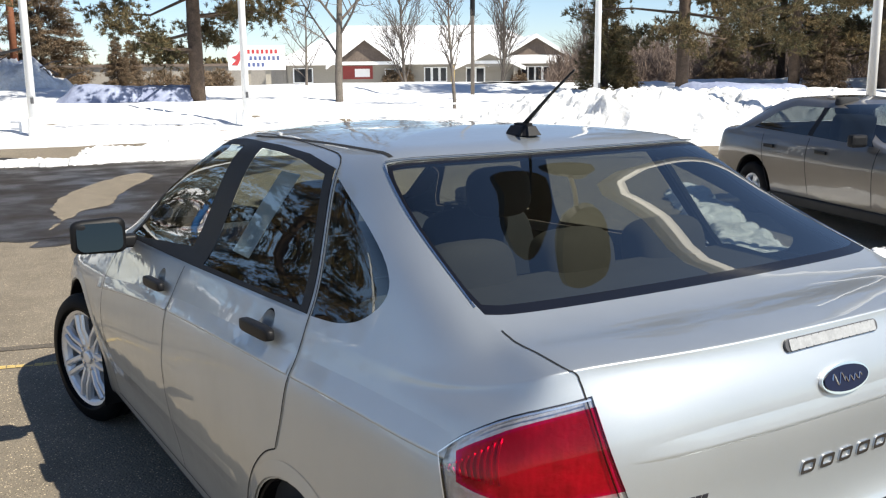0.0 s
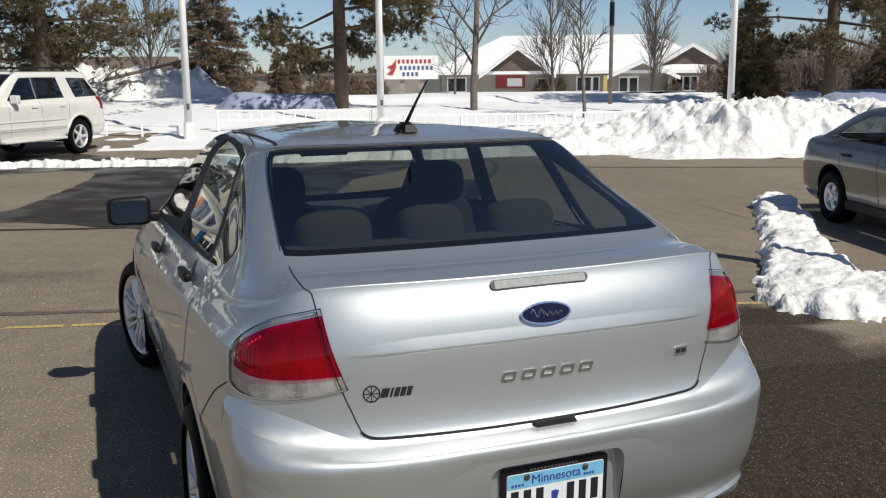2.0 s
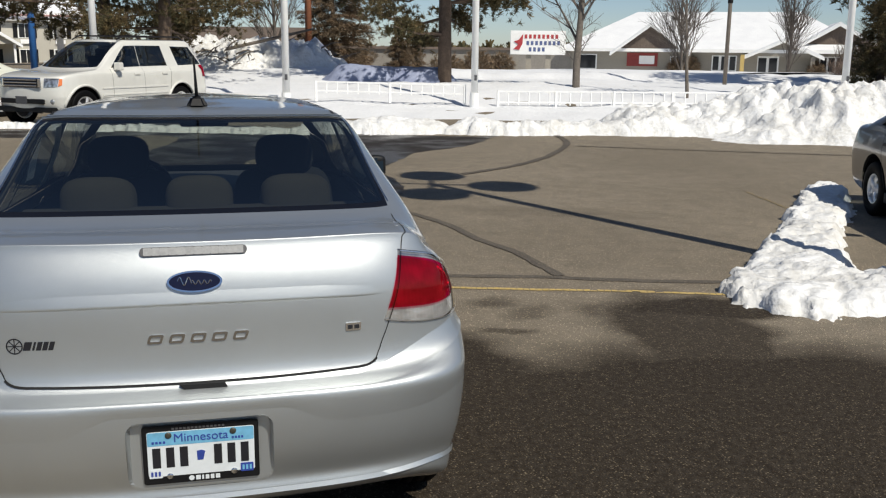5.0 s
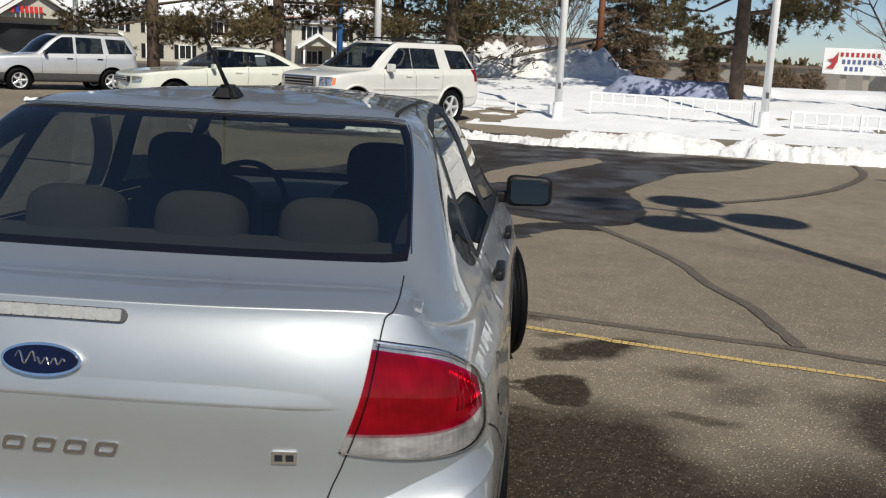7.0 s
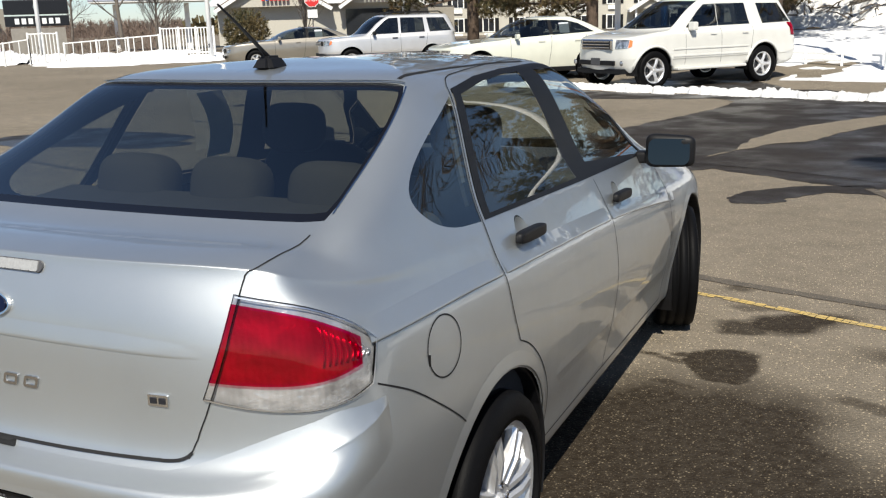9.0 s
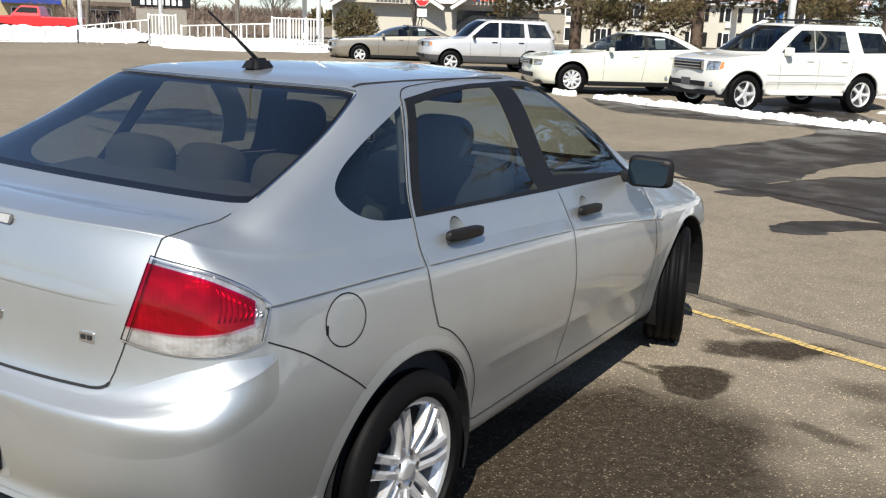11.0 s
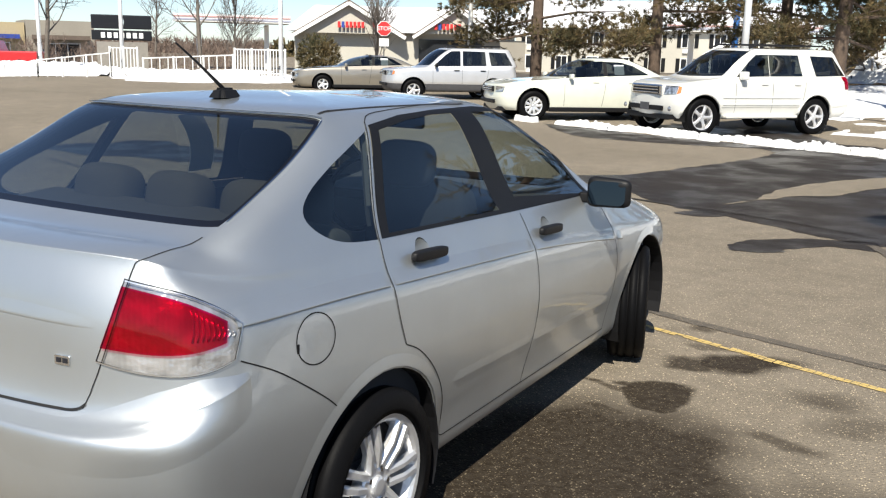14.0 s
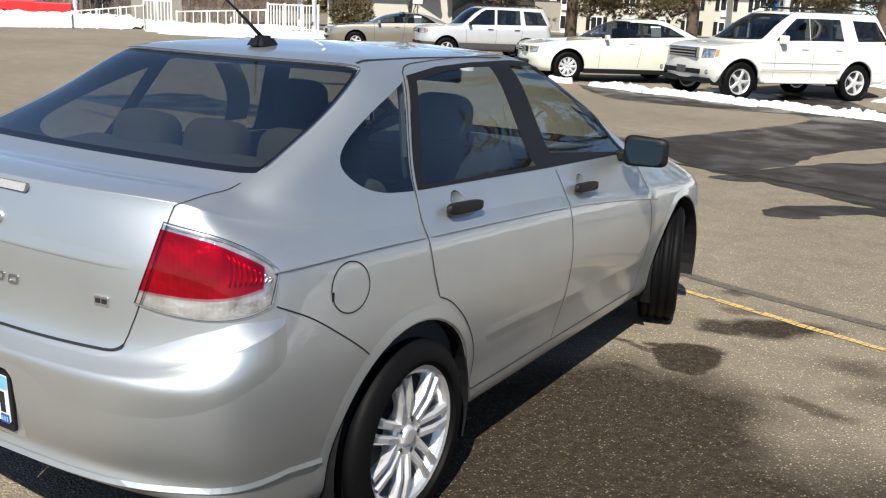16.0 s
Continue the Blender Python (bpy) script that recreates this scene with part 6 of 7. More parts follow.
def vehicle(name, s, m, label, category="car", group="parked cars"):
    """A parked vehicle: origin under the rear axle, nose along +y. s: its sizes, paint and details."""
    sk = Skin(plain_hoops(s), 1 / 5, 1 / 5)
    t = thing(name, m, label, category, group)
    place = lambda p, uv: (p.y, p.z)
    on = lambda p, uv: 3.6 < uv[0] < 13 and p.x > 0.3
    f, R = sk.F, s["R"]
    for k, yc in enumerate((0.0, s["wb"])):
        _, f = sk.take(f, [(yc + (R + 0.06) * math.cos(a), R + 0.02 + (R + 0.06) * math.sin(a)) for a in (math.pi * 2 * j / 28 for j in range(28))], place, on, "a%d" % k)
    for k, w in enumerate(s["windows"]):
        pane, f = sk.take(f, list(w), place, on, "w%d" % k)
        for side in (1, -1):
            sk.mesh("side_window", pane, "glass_far", t, sides=(side,), both=False, shift=0.003)
    for k, w in enumerate(s.get("pillars", ())):
        post, f = sk.take(f, list(w), place, on, "bp%d" % k)
        for side in (1, -1):
            sk.mesh("door_pillar", post, "black_plastic", t, sides=(side,), both=False, shift=0.002)
    back, f = sk.take(f, [(-0.5, 7.12), (3.6, 7.15), (3.75, 7.5), (3.7, 8.6), (3.5, 8.85), (-0.5, 8.85)], lambda p, uv: uv, lambda p, uv: uv[0] < 4.3, "bg")
    front, f = sk.take(f, [(12.15, 7.10), (15.5, 7.05), (15.5, 8.9), (12.2, 8.9)], lambda p, uv: uv, lambda p, uv: uv[0] > 11.5, "ws")
    sk.mesh("body", f, s["paint"], t)
    sk.mesh("rear_window", back, "glass_far", t, shift=0.003)
    sk.mesh("windscreen", front, "glass_far", t, shift=0.003)
    if s.get("two_tone"):
        low = [g for g in f if all(sk.UV[i][1] < 2.15 for i in g)]
        sk.mesh("lower_cladding", low, s["two_tone"], t, shift=0.006)
    for side in (1, -1):
        wheel(t, (side * (s["W"] - 0.12), 0, R), R, 0.22, R - 0.135, side, 5 if not s.get("fine") else 9, False)
        wheel(t, (side * (s["W"] - 0.12), s["wb"], R), R, 0.22, R - 0.135, side, 5 if not s.get("fine") else 9, False, turn=radians(s.get("steer", 0)))
        for yc in (0.0, s["wb"]):
            bm = bmesh.new()
            rows = [[bm.verts.new((side * x, yc + (R + 0.055) * math.cos(a), R + 0.02 + (R + 0.055) * math.sin(a))) for a in (radians(-15 + 210 * j / 14) for j in range(15))] for x in (s["W"] - 0.035, s["W"] - 0.40)]
            for j in range(14):
                bm.faces.new((rows[0][j], rows[0][j + 1], rows[1][j + 1], rows[1][j]))
            bm.faces.new(rows[1])
            part("wheel_well", bm, "black_plastic", t)
        q, _ = sk.side(s["mirror_y"], s["belt_f"] + 0.03)
        part("door_mirror", box_bm((side * (q.x + 0.12), s["mirror_y"], s["belt_f"] + 0.08), (0.17, 0.09 * s.get("big_mirror", 1), 0.12 * s.get("big_mirror", 1)), None, 0.03), s["paint"] if s.get("mirror_paint", True) else "black_plastic", t)
        for y in s["handles"]:
            q, _ = sk.side(y, s["belt_r"] - 0.12)
            part("door_handle", box_bm((side * (q.x + 0.012), y, s["belt_r"] - 0.12), (0.02, 0.17, 0.035), None, 0.006), s["paint"] if not s.get("dark_handles") else "black_plastic", t)
        # rear lamp, wrapped round the corner; headlamp with its amber end
        z0, z1 = s["lamp_z"]
        CO = lambda p, uv: ((p.x + p.y) * 0.7071, p.z)
        c = (s["W"] + s["yr"]) * 0.7071
        lamp, _ = sk.take(sk.F, [(c - 0.22, z0), (c + s.get("wrap", -0.02), z0), (c + s.get("wrap", -0.02), z1), (c - 0.20, z1)], CO, lambda p, uv: 2 < uv[0] < 6.5 and uv[1] < 7.5, "tl%d" % side)
        if lamp:
            sk.mesh("tail_light", lamp, "lens_red", t, sides=(side,), both=False, shift=0.008)
        CF = lambda p, uv: ((p.x - p.y) * 0.7071, p.z)
        c = (s["W"] - s["yf"]) * 0.7071
        h0, h1 = s["head_z"]
        lamp, _ = sk.take(sk.F, [(c - 0.26, h0), (c + 0.00, h0 + 0.015), (c + 0.04, h1), (c - 0.24, h1)], CF, lambda p, uv: 11 < uv[0] < 14 and uv[1] < 7, "hl%d" % side)
        if lamp:
            head = sk.mesh("headlight", lamp, "lens_clear", t, sides=(side,), both=False, shift=0.008)
        lamp, _ = sk.take(sk.F, [(c + 0.01, h0 + 0.02), (c + 0.09, h0 + 0.05), (c + 0.10, h1 - 0.015), (c + 0.045, h1)], CF, lambda p, uv: 10.5 < uv[0] < 14 and uv[1] < 7, "am%d" % side)
        if lamp and s.get("amber", True):
            sk.mesh("turn_signal", lamp, "amber", t, sides=(side,), both=False, shift=0.009)
        lines = []
        for y0, y1 in s["gaps"]:
            lines.append([sk.side(y0 + (y1 - y0) * k / 20, s["belt_r"] + (s["zb"] + 0.12 - s["belt_r"]) * k / 20) for k in range(21)])
        for line in lines:
            seam("door_gap", sk, [line], "gap", t, 0.008, sides=(side,))
    fy = s["yf"]
    g = part("grille", box_bm((0, fy - 0.02, 0.5 * (s["head_z"][0] + s["head_z"][1])), (s["W"] * 0.95, 0.06, (s["head_z"][1] - s["head_z"][0]) * 0.95), None, 0.02), "black_plastic", t)
    for k in range(3):
        part("grille_bar", box_bm((0, fy + 0.013, s["head_z"][0] + (k + 0.5) * (s["head_z"][1] - s["head_z"][0]) / 3), (s["W"] * 0.9, 0.012, 0.025), None, 0.004), "chrome", g)
    part("bumper_opening", box_bm((0, fy - 0.02, s["zb"] + 0.20), (s["W"] * 1.2, 0.05, 0.10), None, 0.02), "black_plastic", t)
    part("underside", box_bm((0, s["wb"] / 2, s["zb"] + 0.03), (s["W"] * 1.5, s["yf"] - s["yr"] - 0.5, 0.1)), "black_plastic", t)
    for x in (-0.38, 0.38):
        part("seat_back", cushion((x, s["wb"] * 0.40, s["belt_f"] - 0.02), (0.46, 0.16, 0.62), radians(-12), 0.06), "fabric_dark", t, smooth=True)
        part("headrest", cushion((x, s["wb"] * 0.40 - 0.08, s["belt_f"] + 0.36), (0.26, 0.11, 0.18), 0, 0.05), "fabric_dark", t, smooth=True)
    if s.get("rack"):
        for side in (1, -1):
            part("roof_rail", tube_bm([(side * (s["roof_w"] - 0.06), s["top_y"] + 0.15, s["H"] - 0.03), (side * (s["roof_w"] - 0.06), s["top_y"] + 0.3, s["H"] + 0.055), (side * (s["roof_w"] - 0.06), s["wt_y"] - 0.35, s["H"] + 0.055), (side * (s["roof_w"] - 0.06), s["wt_y"] - 0.15, s["H"] - 0.03)], 0.018, 6), "black_plastic", t)
        for y in (s["top_y"] + 0.45, s["wt_y"] - 0.5):
            part("cross_bar", tube_bm([(-s["roof_w"] + 0.06, y, s["H"] + 0.055), (s["roof_w"] - 0.06, y, s["H"] + 0.055)], 0.016, 6), "black_plastic", t)
    if s.get("sill"):
        for side in (1, -1):
            part("sill", box_bm((side * (0.93 * s["W"]), s["wb"] / 2, s["zb"] + 0.035), (0.10, s["wb"] - 2 * R - 0.10, 0.11), None, 0.02), "black_plastic", t)
    if s.get("fog"):
        rim = part("grille_rim", box_bm((0, fy - 0.025, 0.5 * (s["head_z"][0] + s["head_z"][1])), (s["W"] * 1.04, 0.055, (s["head_z"][1] - s["head_z"][0]) * 1.18), None, 0.022), "chrome", t)
        part("front_plate", box_bm((0, fy + 0.012, s["zb"] + 0.22), (0.31, 0.012, 0.155), None, 0.004), "grey_plastic", t)
        for side in (1, -1):
            bm = bmesh.new()
            add_lathe(bm, [(0.0, 0.055), (0.014, 0.050), (0.022, 0.030), (0.024, 0.001)], 16)
            bmesh.ops.transform(bm, matrix=pose(side * s["W"] * 0.80, fy - 0.045, s["zb"] + 0.20, 0, 0, 90), verts=bm.verts)
            part("fog_lamp", bm, "lens_clear", t, smooth=True)
            for yc in (0.0, s["wb"]):
                ring = [sk.side(yc + (R + 0.075) * math.cos(a), R + 0.02 + (R + 0.075) * math.sin(a)) for a in (radians(4 + 172 * j / 20) for j in range(21))]
                part("arch_flare", tube_bm([(side * (q[0].x + 0.004), q[0].y, q[0].z) for q in ring if q[0] is not None], 0.028, 8), s["paint"], t, smooth=True)
            for y in (-0.36, s["wb"] - 0.42):
                part("mud_flap", box_bm((side * (s["W"] - 0.13), y - 0.02, 0.34), (0.22, 0.014, 0.26), None, 0.004), "black_plastic", t)
    if s.get("step"):
        for side in (1, -1):
            part("running_board", box_bm((side * (s["W"] - 0.02), s["wb"] / 2, 0.40), (0.16, s["wb"] - 1.1, 0.06), None, 0.02), s["paint"], t)
            for z in (0.66, 0.80):
                part("side_moulding", box_bm((side * (s["W"] + 0.004), s["wb"] / 2, z), (0.012, s["wb"] - 0.95, 0.035), None, 0.005), s["paint"], t)
    if s.get("price"):
        y, z = s["price"]
        q, n = sk.side(y, z)
        for side in (1, -1):
            part("window_sheet", box_bm((side * (q.x - 0.03), y, z), (0.004, 0.26, 0.26), Matrix.Rotation(radians(-22 * side), 3, "Y")), "plate_white", t)
    return t


def parked(rx, ry, hx, hy, z=0.0):
    return Matrix.Translation((rx, ry, z)) @ Matrix.Rotation(math.atan2(-hx, hy), 4, "Z")


SUV = dict(W=0.99, H=1.84, yr=-1.14, yf=3.76, zb=0.36, belt_r=1.20, belt_f=1.17, hood=1.06, deck=1.22, glass_y=-0.98, top_y=-0.66, ws_y=2.70, wt_y=1.82, roof_w=0.70, cowl=1.19, R=0.39, wb=3.0,
           windows=[[(-0.84, 1.27), (-0.02, 1.25), (0.08, 1.68), (-0.56, 1.67)], [(0.36, 1.25), (1.25, 1.24), (1.225, 1.69), (0.42, 1.69)], [(1.265, 1.24), (2.14, 1.22), (1.72, 1.57), (1.56, 1.68), (1.24, 1.69)]],
           mirror_y=2.05, handles=(0.55, 1.45), lamp_z=(0.98, 1.25), head_z=(0.84, 1.02), gaps=((1.22, 1.22), (0.30, 0.42), (2.2, 2.2)), paint="white_car", nose=0.14, rack=True, step=True, fog=True, wrap=0.22, big_mirror=1.45)
vehicle("suv", SUV, parked(-1.60, 20.21, -0.606, -0.795), "large white SUV with roof rack parked on wet asphalt", "suv")
SALOON = dict(W=0.96, H=1.53, yr=-1.18, yf=3.78, zb=0.24, belt_r=1.06, belt_f=0.99, hood=0.86, deck=1.10, glass_y=-0.50, top_y=0.30, ws_y=2.28, wt_y=1.36, roof_w=0.58, cowl=1.02, R=0.355, wb=2.87,
              windows=[[(-0.12, 1.13), (0.96, 1.08), (0.94, 1.43), (0.55, 1.42), (0.25, 1.34)], [(1.06, 1.08), (2.05, 1.03), (1.62, 1.33), (1.42, 1.42), (1.02, 1.44)]],
              mirror_y=1.95, handles=(0.35, 1.30), lamp_z=(0.82, 1.02), head_z=(0.66, 0.80), gaps=((1.02, 1.12), (0.10, 0.25), (2.1, 2.1)), paint="cream_car", amber=False, fine=True, price=(0.62, 1.24), sill=True, pillars=[[(0.955, 1.085), (1.065, 1.085), (1.022, 1.435), (0.938, 1.43)]])
vehicle("saloon_car", SALOON, parked(-5.59, 21.20, -0.735, -0.678), "pearl white saloon car parked beside an SUV")
SMALL_SUV = dict(W=0.89, H=1.70, yr=-0.92, yf=3.46, zb=0.32, belt_r=1.10, belt_f=1.06, hood=1.00, deck=1.12, glass_y=-0.86, top_y=-0.60, ws_y=2.35, wt_y=1.62, roof_w=0.63, cowl=1.09, R=0.345, wb=2.62,
                 windows=[[(-0.66, 1.16), (0.06, 1.14), (0.12, 1.57), (-0.45, 1.56)], [(0.22, 1.14), (1.00, 1.12), (0.98, 1.59), (0.24, 1.58)], [(1.08, 1.12), (1.98, 1.10), (1.50, 1.50), (1.36, 1.58), (1.06, 1.59)]],
                 mirror_y=1.90, handles=(0.35, 1.22), lamp_z=(0.86, 1.20), head_z=(0.80, 0.95), gaps=((1.04, 1.04), (0.14, 0.28), (2.0, 2.0)), paint="silver_far", two_tone="grey_plastic", dark_handles=True, mirror_paint=False, rack=True)
vehicle("small_suv", SMALL_SUV, parked(-12.01, 25.60, -0.72, -0.694), "silver compact SUV with dark lower cladding", "suv")
OLD = dict(SALOON, W=0.92, H=1.37, yr=-1.15, yf=3.78, wb=2.76, hood=0.80, deck=1.02, belt_r=0.98, belt_f=0.93, cowl=0.95, R=0.325, paint="tan_car", fine=False, lamp_z=(0.70, 0.92), head_z=(0.58, 0.72), wt_y=1.32, ws_y=2.25,
           windows=[[(-0.10, 1.04), (0.92, 1.00), (0.90, 1.32), (0.5, 1.32), (0.25, 1.24)], [(1.0, 1.00), (1.98, 0.96), (1.55, 1.25), (1.38, 1.32), (0.98, 1.33)]], price=(0.55, 1.14), pillars=[[(0.915, 1.003), (1.005, 1.003), (0.982, 1.325), (0.898, 1.32)]])
vehicle("saloon_car", OLD, parked(-16.42, 27.02, -0.74, -0.67), "tan saloon car parked beside a snow bank")
COMPACT = dict(SALOON, W=0.83, H=1.31, yr=-0.95, yf=3.46, wb=2.60, zb=0.21, hood=0.73, deck=0.93, belt_r=0.90, belt_f=0.86, cowl=0.88, R=0.290, roof_w=0.52, paint="pewter_car", fine=False, lamp_z=(0.62, 0.82), head_z=(0.54, 0.66), glass_y=-0.50, top_y=0.08, ws_y=2.12, wt_y=1.20,
               windows=[[(-0.10, 0.955), (0.86, 0.92), (0.84, 1.20), (0.38, 1.20), (0.14, 1.13)], [(0.94, 0.92), (1.86, 0.885), (1.46, 1.135), (1.28, 1.20), (0.92, 1.205)]], mirror_y=1.78, handles=(0.30, 1.18), dark_handles=True, mirror_paint=False, gaps=((0.92, 1.0), (0.12, 0.30), (1.95, 1.95)), price=None, amber=False, pillars=[[(0.855, 0.925), (0.945, 0.922), (0.925, 1.20), (0.838, 1.198)]])
vehicle("saloon_car", COMPACT, parked(7.56, 4.84, -0.30, -0.954), "pewter grey saloon car parked at the edge of a snow heap")


def pickup(m):
    t = thing("pickup_truck", m, "red pickup truck far across the car park", "truck", "parked cars")
    bm = bmesh.new()
    for c, s in (((0, 0.1, 0.92), (1.95, 2.3, 0.62)), ((0, 3.6, 0.95), (1.9, 1.5, 0.55)), ((0, 2.05, 0.95), (1.95, 1.75, 0.70))):
        add_box(bm, c, s, None, 0.07)
    part("body", bm, "red_car", t)
    cab = bmesh.new()
    lo, hi = [(-0.9, 1.2, 1.25), (0.9, 1.2, 1.25), (0.9, 3.05, 1.25), (-0.9, 3.05, 1.25)], [(-0.72, 1.35, 1.86), (0.72, 1.35, 1.86), (0.72, 2.45, 1.86), (-0.72, 2.45, 1.86)]
    vs = [cab.verts.new(v) for v in lo + hi]
    for f in ((0, 1, 5, 4), (1, 2, 6, 5), (2, 3, 7, 6), (3, 0, 4, 7), (4, 5, 6, 7)):
        cab.faces.new([vs[i] for i in f])
    bmesh.ops.bevel(cab, geom=cab.edges[:], offset=0.05, segments=2, affect="EDGES")
    part("cab", cab, "red_car", t)
    for s in (1, -1):
        bm = bmesh.new()
        add_prism(bm, [(1.36, 1.32), (2.85, 1.32), (2.42, 1.76), (1.42, 1.76)], 0.03, Matrix.Translation((s * 0.85, 0, 0)) @ Matrix(((0, 0, 1, 0), (1, 0, 0, 0), (0, 1, 0, 0), (0, 0, 0, 1))))
        part("side_window", bm, "window_dark", t)
        for y in (0, 3.55):
            wheel(t, (s * 0.86, y, 0.38), 0.38, 0.25, 0.25, s, 6, False)
    return t


pickup(parked(-50.6, 36.8, -0.80, -0.6, -0.36))

# ---- buildings ----
def wall_frame(a, b, z):
    """The pose of a facade from a to b: x along it, y into the building, z up."""
    A, B = Vector((*a, z)), Vector((*b, z))
    d = (B - A).normalized()
    return Matrix.Translation(A) @ Matrix((d, Vector((-d.y, d.x, 0)), Vector((0, 0, 1)))).transposed().to_4x4(), (B - A).length


def window(parent, x, z, w, h, y=0.0, mullions=1, frame="white_paint"):
    win = part("window", box_bm((x, y - 0.03, z), (w + 0.14, 0.06, h + 0.14)), frame, parent)
    n = mullions + 1
    for k in range(n):
        part("pane", box_bm((x - w / 2 + w * (k + 0.5) / n, y - 0.065, z), (w / n - 0.05, 0.02, h)), "window_dark", win)
    return win


def roof_bm(x0, x1, y0, y1, z, ridge_z, inset0, inset1, over=0.5):
    """A hipped or gabled roof with an eave overhang; insets set the ridge's ends back."""
    bm = bmesh.new()
    ym = (y0 + y1) / 2
    e = [bm.verts.new(p) for p in ((x0 - over, y0 - over, z), (x1 + over, y0 - over, z), (x1 + over, y1 + over, z), (x0 - over, y1 + over, z))]
    lo = [bm.verts.new(v.co - Vector((0, 0, 0.18))) for v in e]
    r = [bm.verts.new((x0 + inset0, ym, ridge_z)), bm.verts.new((x1 - inset1, ym, ridge_z))]
    for f in ((e[0], e[1], r[1], r[0]), (e[1], e[2], r[1]), (e[2], e[3], r[0], r[1]), (e[3], e[0], r[0]), lo[::-1]):
        bm.faces.new(f)
    for k in range(4):
        bm.faces.new((lo[k], lo[(k + 1) % 4], e[(k + 1) % 4], e[k]))
    return bm


def gable(parent, x0, x1, z, peak, wall, depth=6.0, roof="snow", front=-0.8, trim="white_paint", barge=0.09):
    """A cross gable that stands out from the facade."""
    g = bmesh.new()
    xm = (x0 + x1) / 2
    add_prism(g, [(x0, z), (x1, z), (xm, peak)], 0.2, Matrix.Translation((0, front + 0.2, 0)) @ Matrix.Rotation(radians(90), 4, "X"))
    part("gable_wall", g, wall, parent)
    for s, xe in ((1, x0), (-1, x1)):
        bm = bmesh.new()
        ex, ez = xe - 0.45 * s, z - 0.45 * (peak - z) / (xm - x0)
        a = [(ex, front - 0.35, ez), (xm, front - 0.35, peak + 0.02), (xm, depth, peak + 0.02), (ex, depth, ez)]
        vs = [bm.verts.new(p) for p in a] + [bm.verts.new((p[0], p[1], p[2] + 0.22)) for p in a]
        for f in ((0, 1, 2, 3), (7, 6, 5, 4), (0, 4, 5, 1), (1, 5, 6, 2), (2, 6, 7, 3), (3, 7, 4, 0)):
            bm.faces.new([vs[i] for i in f])
        bmesh.ops.recalc_face_normals(bm, faces=bm.faces)
        part("gable_roof", bm, roof, parent)
        t = bmesh.new()
        add_tube(t, [(ex, front - 0.36, ez), (xm, front - 0.36, peak)], barge, 4)
        part("barge_board", t, trim, parent)


m, L = wall_frame((26.6, 66.4), (44.9, 56.1), -0.45)
bank = thing("bank_building", m, "low tan bank building with a snow-covered hipped roof", "building")
part("wall", box_bm((L / 2, 6, 1.05), (L, 12, 2.7)), "siding", bank)
part("roof", roof_bm(0, L, 0, 12, 2.35, 5.3, 4.5, 4.0, 0.8), "snow", bank, "roof under thick snow")
part("fascia", box_bm((L / 2, -0.82, 2.25), (L + 1.6, 0.05, 0.24)), "white_paint", bank)
gable(bank, 3.6, 8.6, 2.2, 4.05, "shingle", 5)
gable(bank, 13.2, 17.9, 1.9, 2.95, "siding", 5)
gable(bank, 16.0, 22.6, 2.2, 4.15, "shingle", 6, front=0.2)
part("annexe_wall", box_bm((-2.0, 3, 0.9), (4.2, 6, 2.3)), "stone_grey", bank)
for x in (1.3, 10.9, 11.5, 12.1, 18.4, 18.95, 19.5, 20.1):
    window(bank, x, 1.35, 0.46 if x > 5 else 1.4, 1.0, 0, 0)
window(bank, 8.0, 1.55, 0.7, 0.4, 0, 0)
d = part("door", box_bm((14.6, -0.04, 0.95), (1.5, 0.08, 1.9)), "white_paint", bank)
for x in (14.2, 14.95):
    part("door_pane", box_bm((x, -0.09, 0.95), (0.56, 0.03, 1.65)), "window_dark", d)
part("banner", box_bm((5.5, -0.05, 1.55), (2.3, 0.05, 1.0)), "banner_red", bank, "dark red advertising banner")
part("banner_picture", box_bm((5.85, -0.085, 1.52), (1.15, 0.03, 0.62), None, 0.012), "white_paint", bank)
part("yellow_post", box_bm((12.75, -1.6, 0.95), (0.28, 0.28, 2.1)), "yellow_paint", bank)
part("porch_post", box_bm((17.6, -0.9, 0.95), (0.3, 0.3, 1.9)), "siding", bank)

# the bank's sign: white board, red bird-like mark and rows of bars for its name
sm, SL = wall_frame((19.0, 57.4), (22.3, 56.25), 0.0)
sign = thing("bank_sign", sm, "white roadside sign with red and blue lettering bars", "sign")
part("board", box_bm((SL / 2, 0, 2.18), (SL + 0.15, 0.25, 1.55), None, 0.03), "white_paint", sign)
for x in (1.15, 2.45):
    part("post", box_bm((x, 0.2, 0.4), (0.35, 0.3, 2.2)), "siding", sign)
rows = (("sign_red", 2.58, 8, 0.95), ("sign_blue", 2.16, 8, 1.08), ("sign_blue", 1.75, 4, 1.25))
for mat, z, n, x0 in rows:
    for k in range(n):
        part("letter_bar", box_bm((x0 + 0.29 * k, -0.135, z), (0.17, 0.02, 0.26)), mat, sign)
bm = bmesh.new()
add_prism(bm, [(-0.35, -0.45), (-0.02, -0.15), (-0.32, 0.05), (0.0, 0.15), (0.28, 0.55), (0.26, -0.05), (0.05, -0.5)], 0.02, Matrix.Translation((0.48, -0.15, 2.2)) @ Matrix.Rotation(radians(90), 4, "X"))
part("emblem", bm, "sign_red", sign)

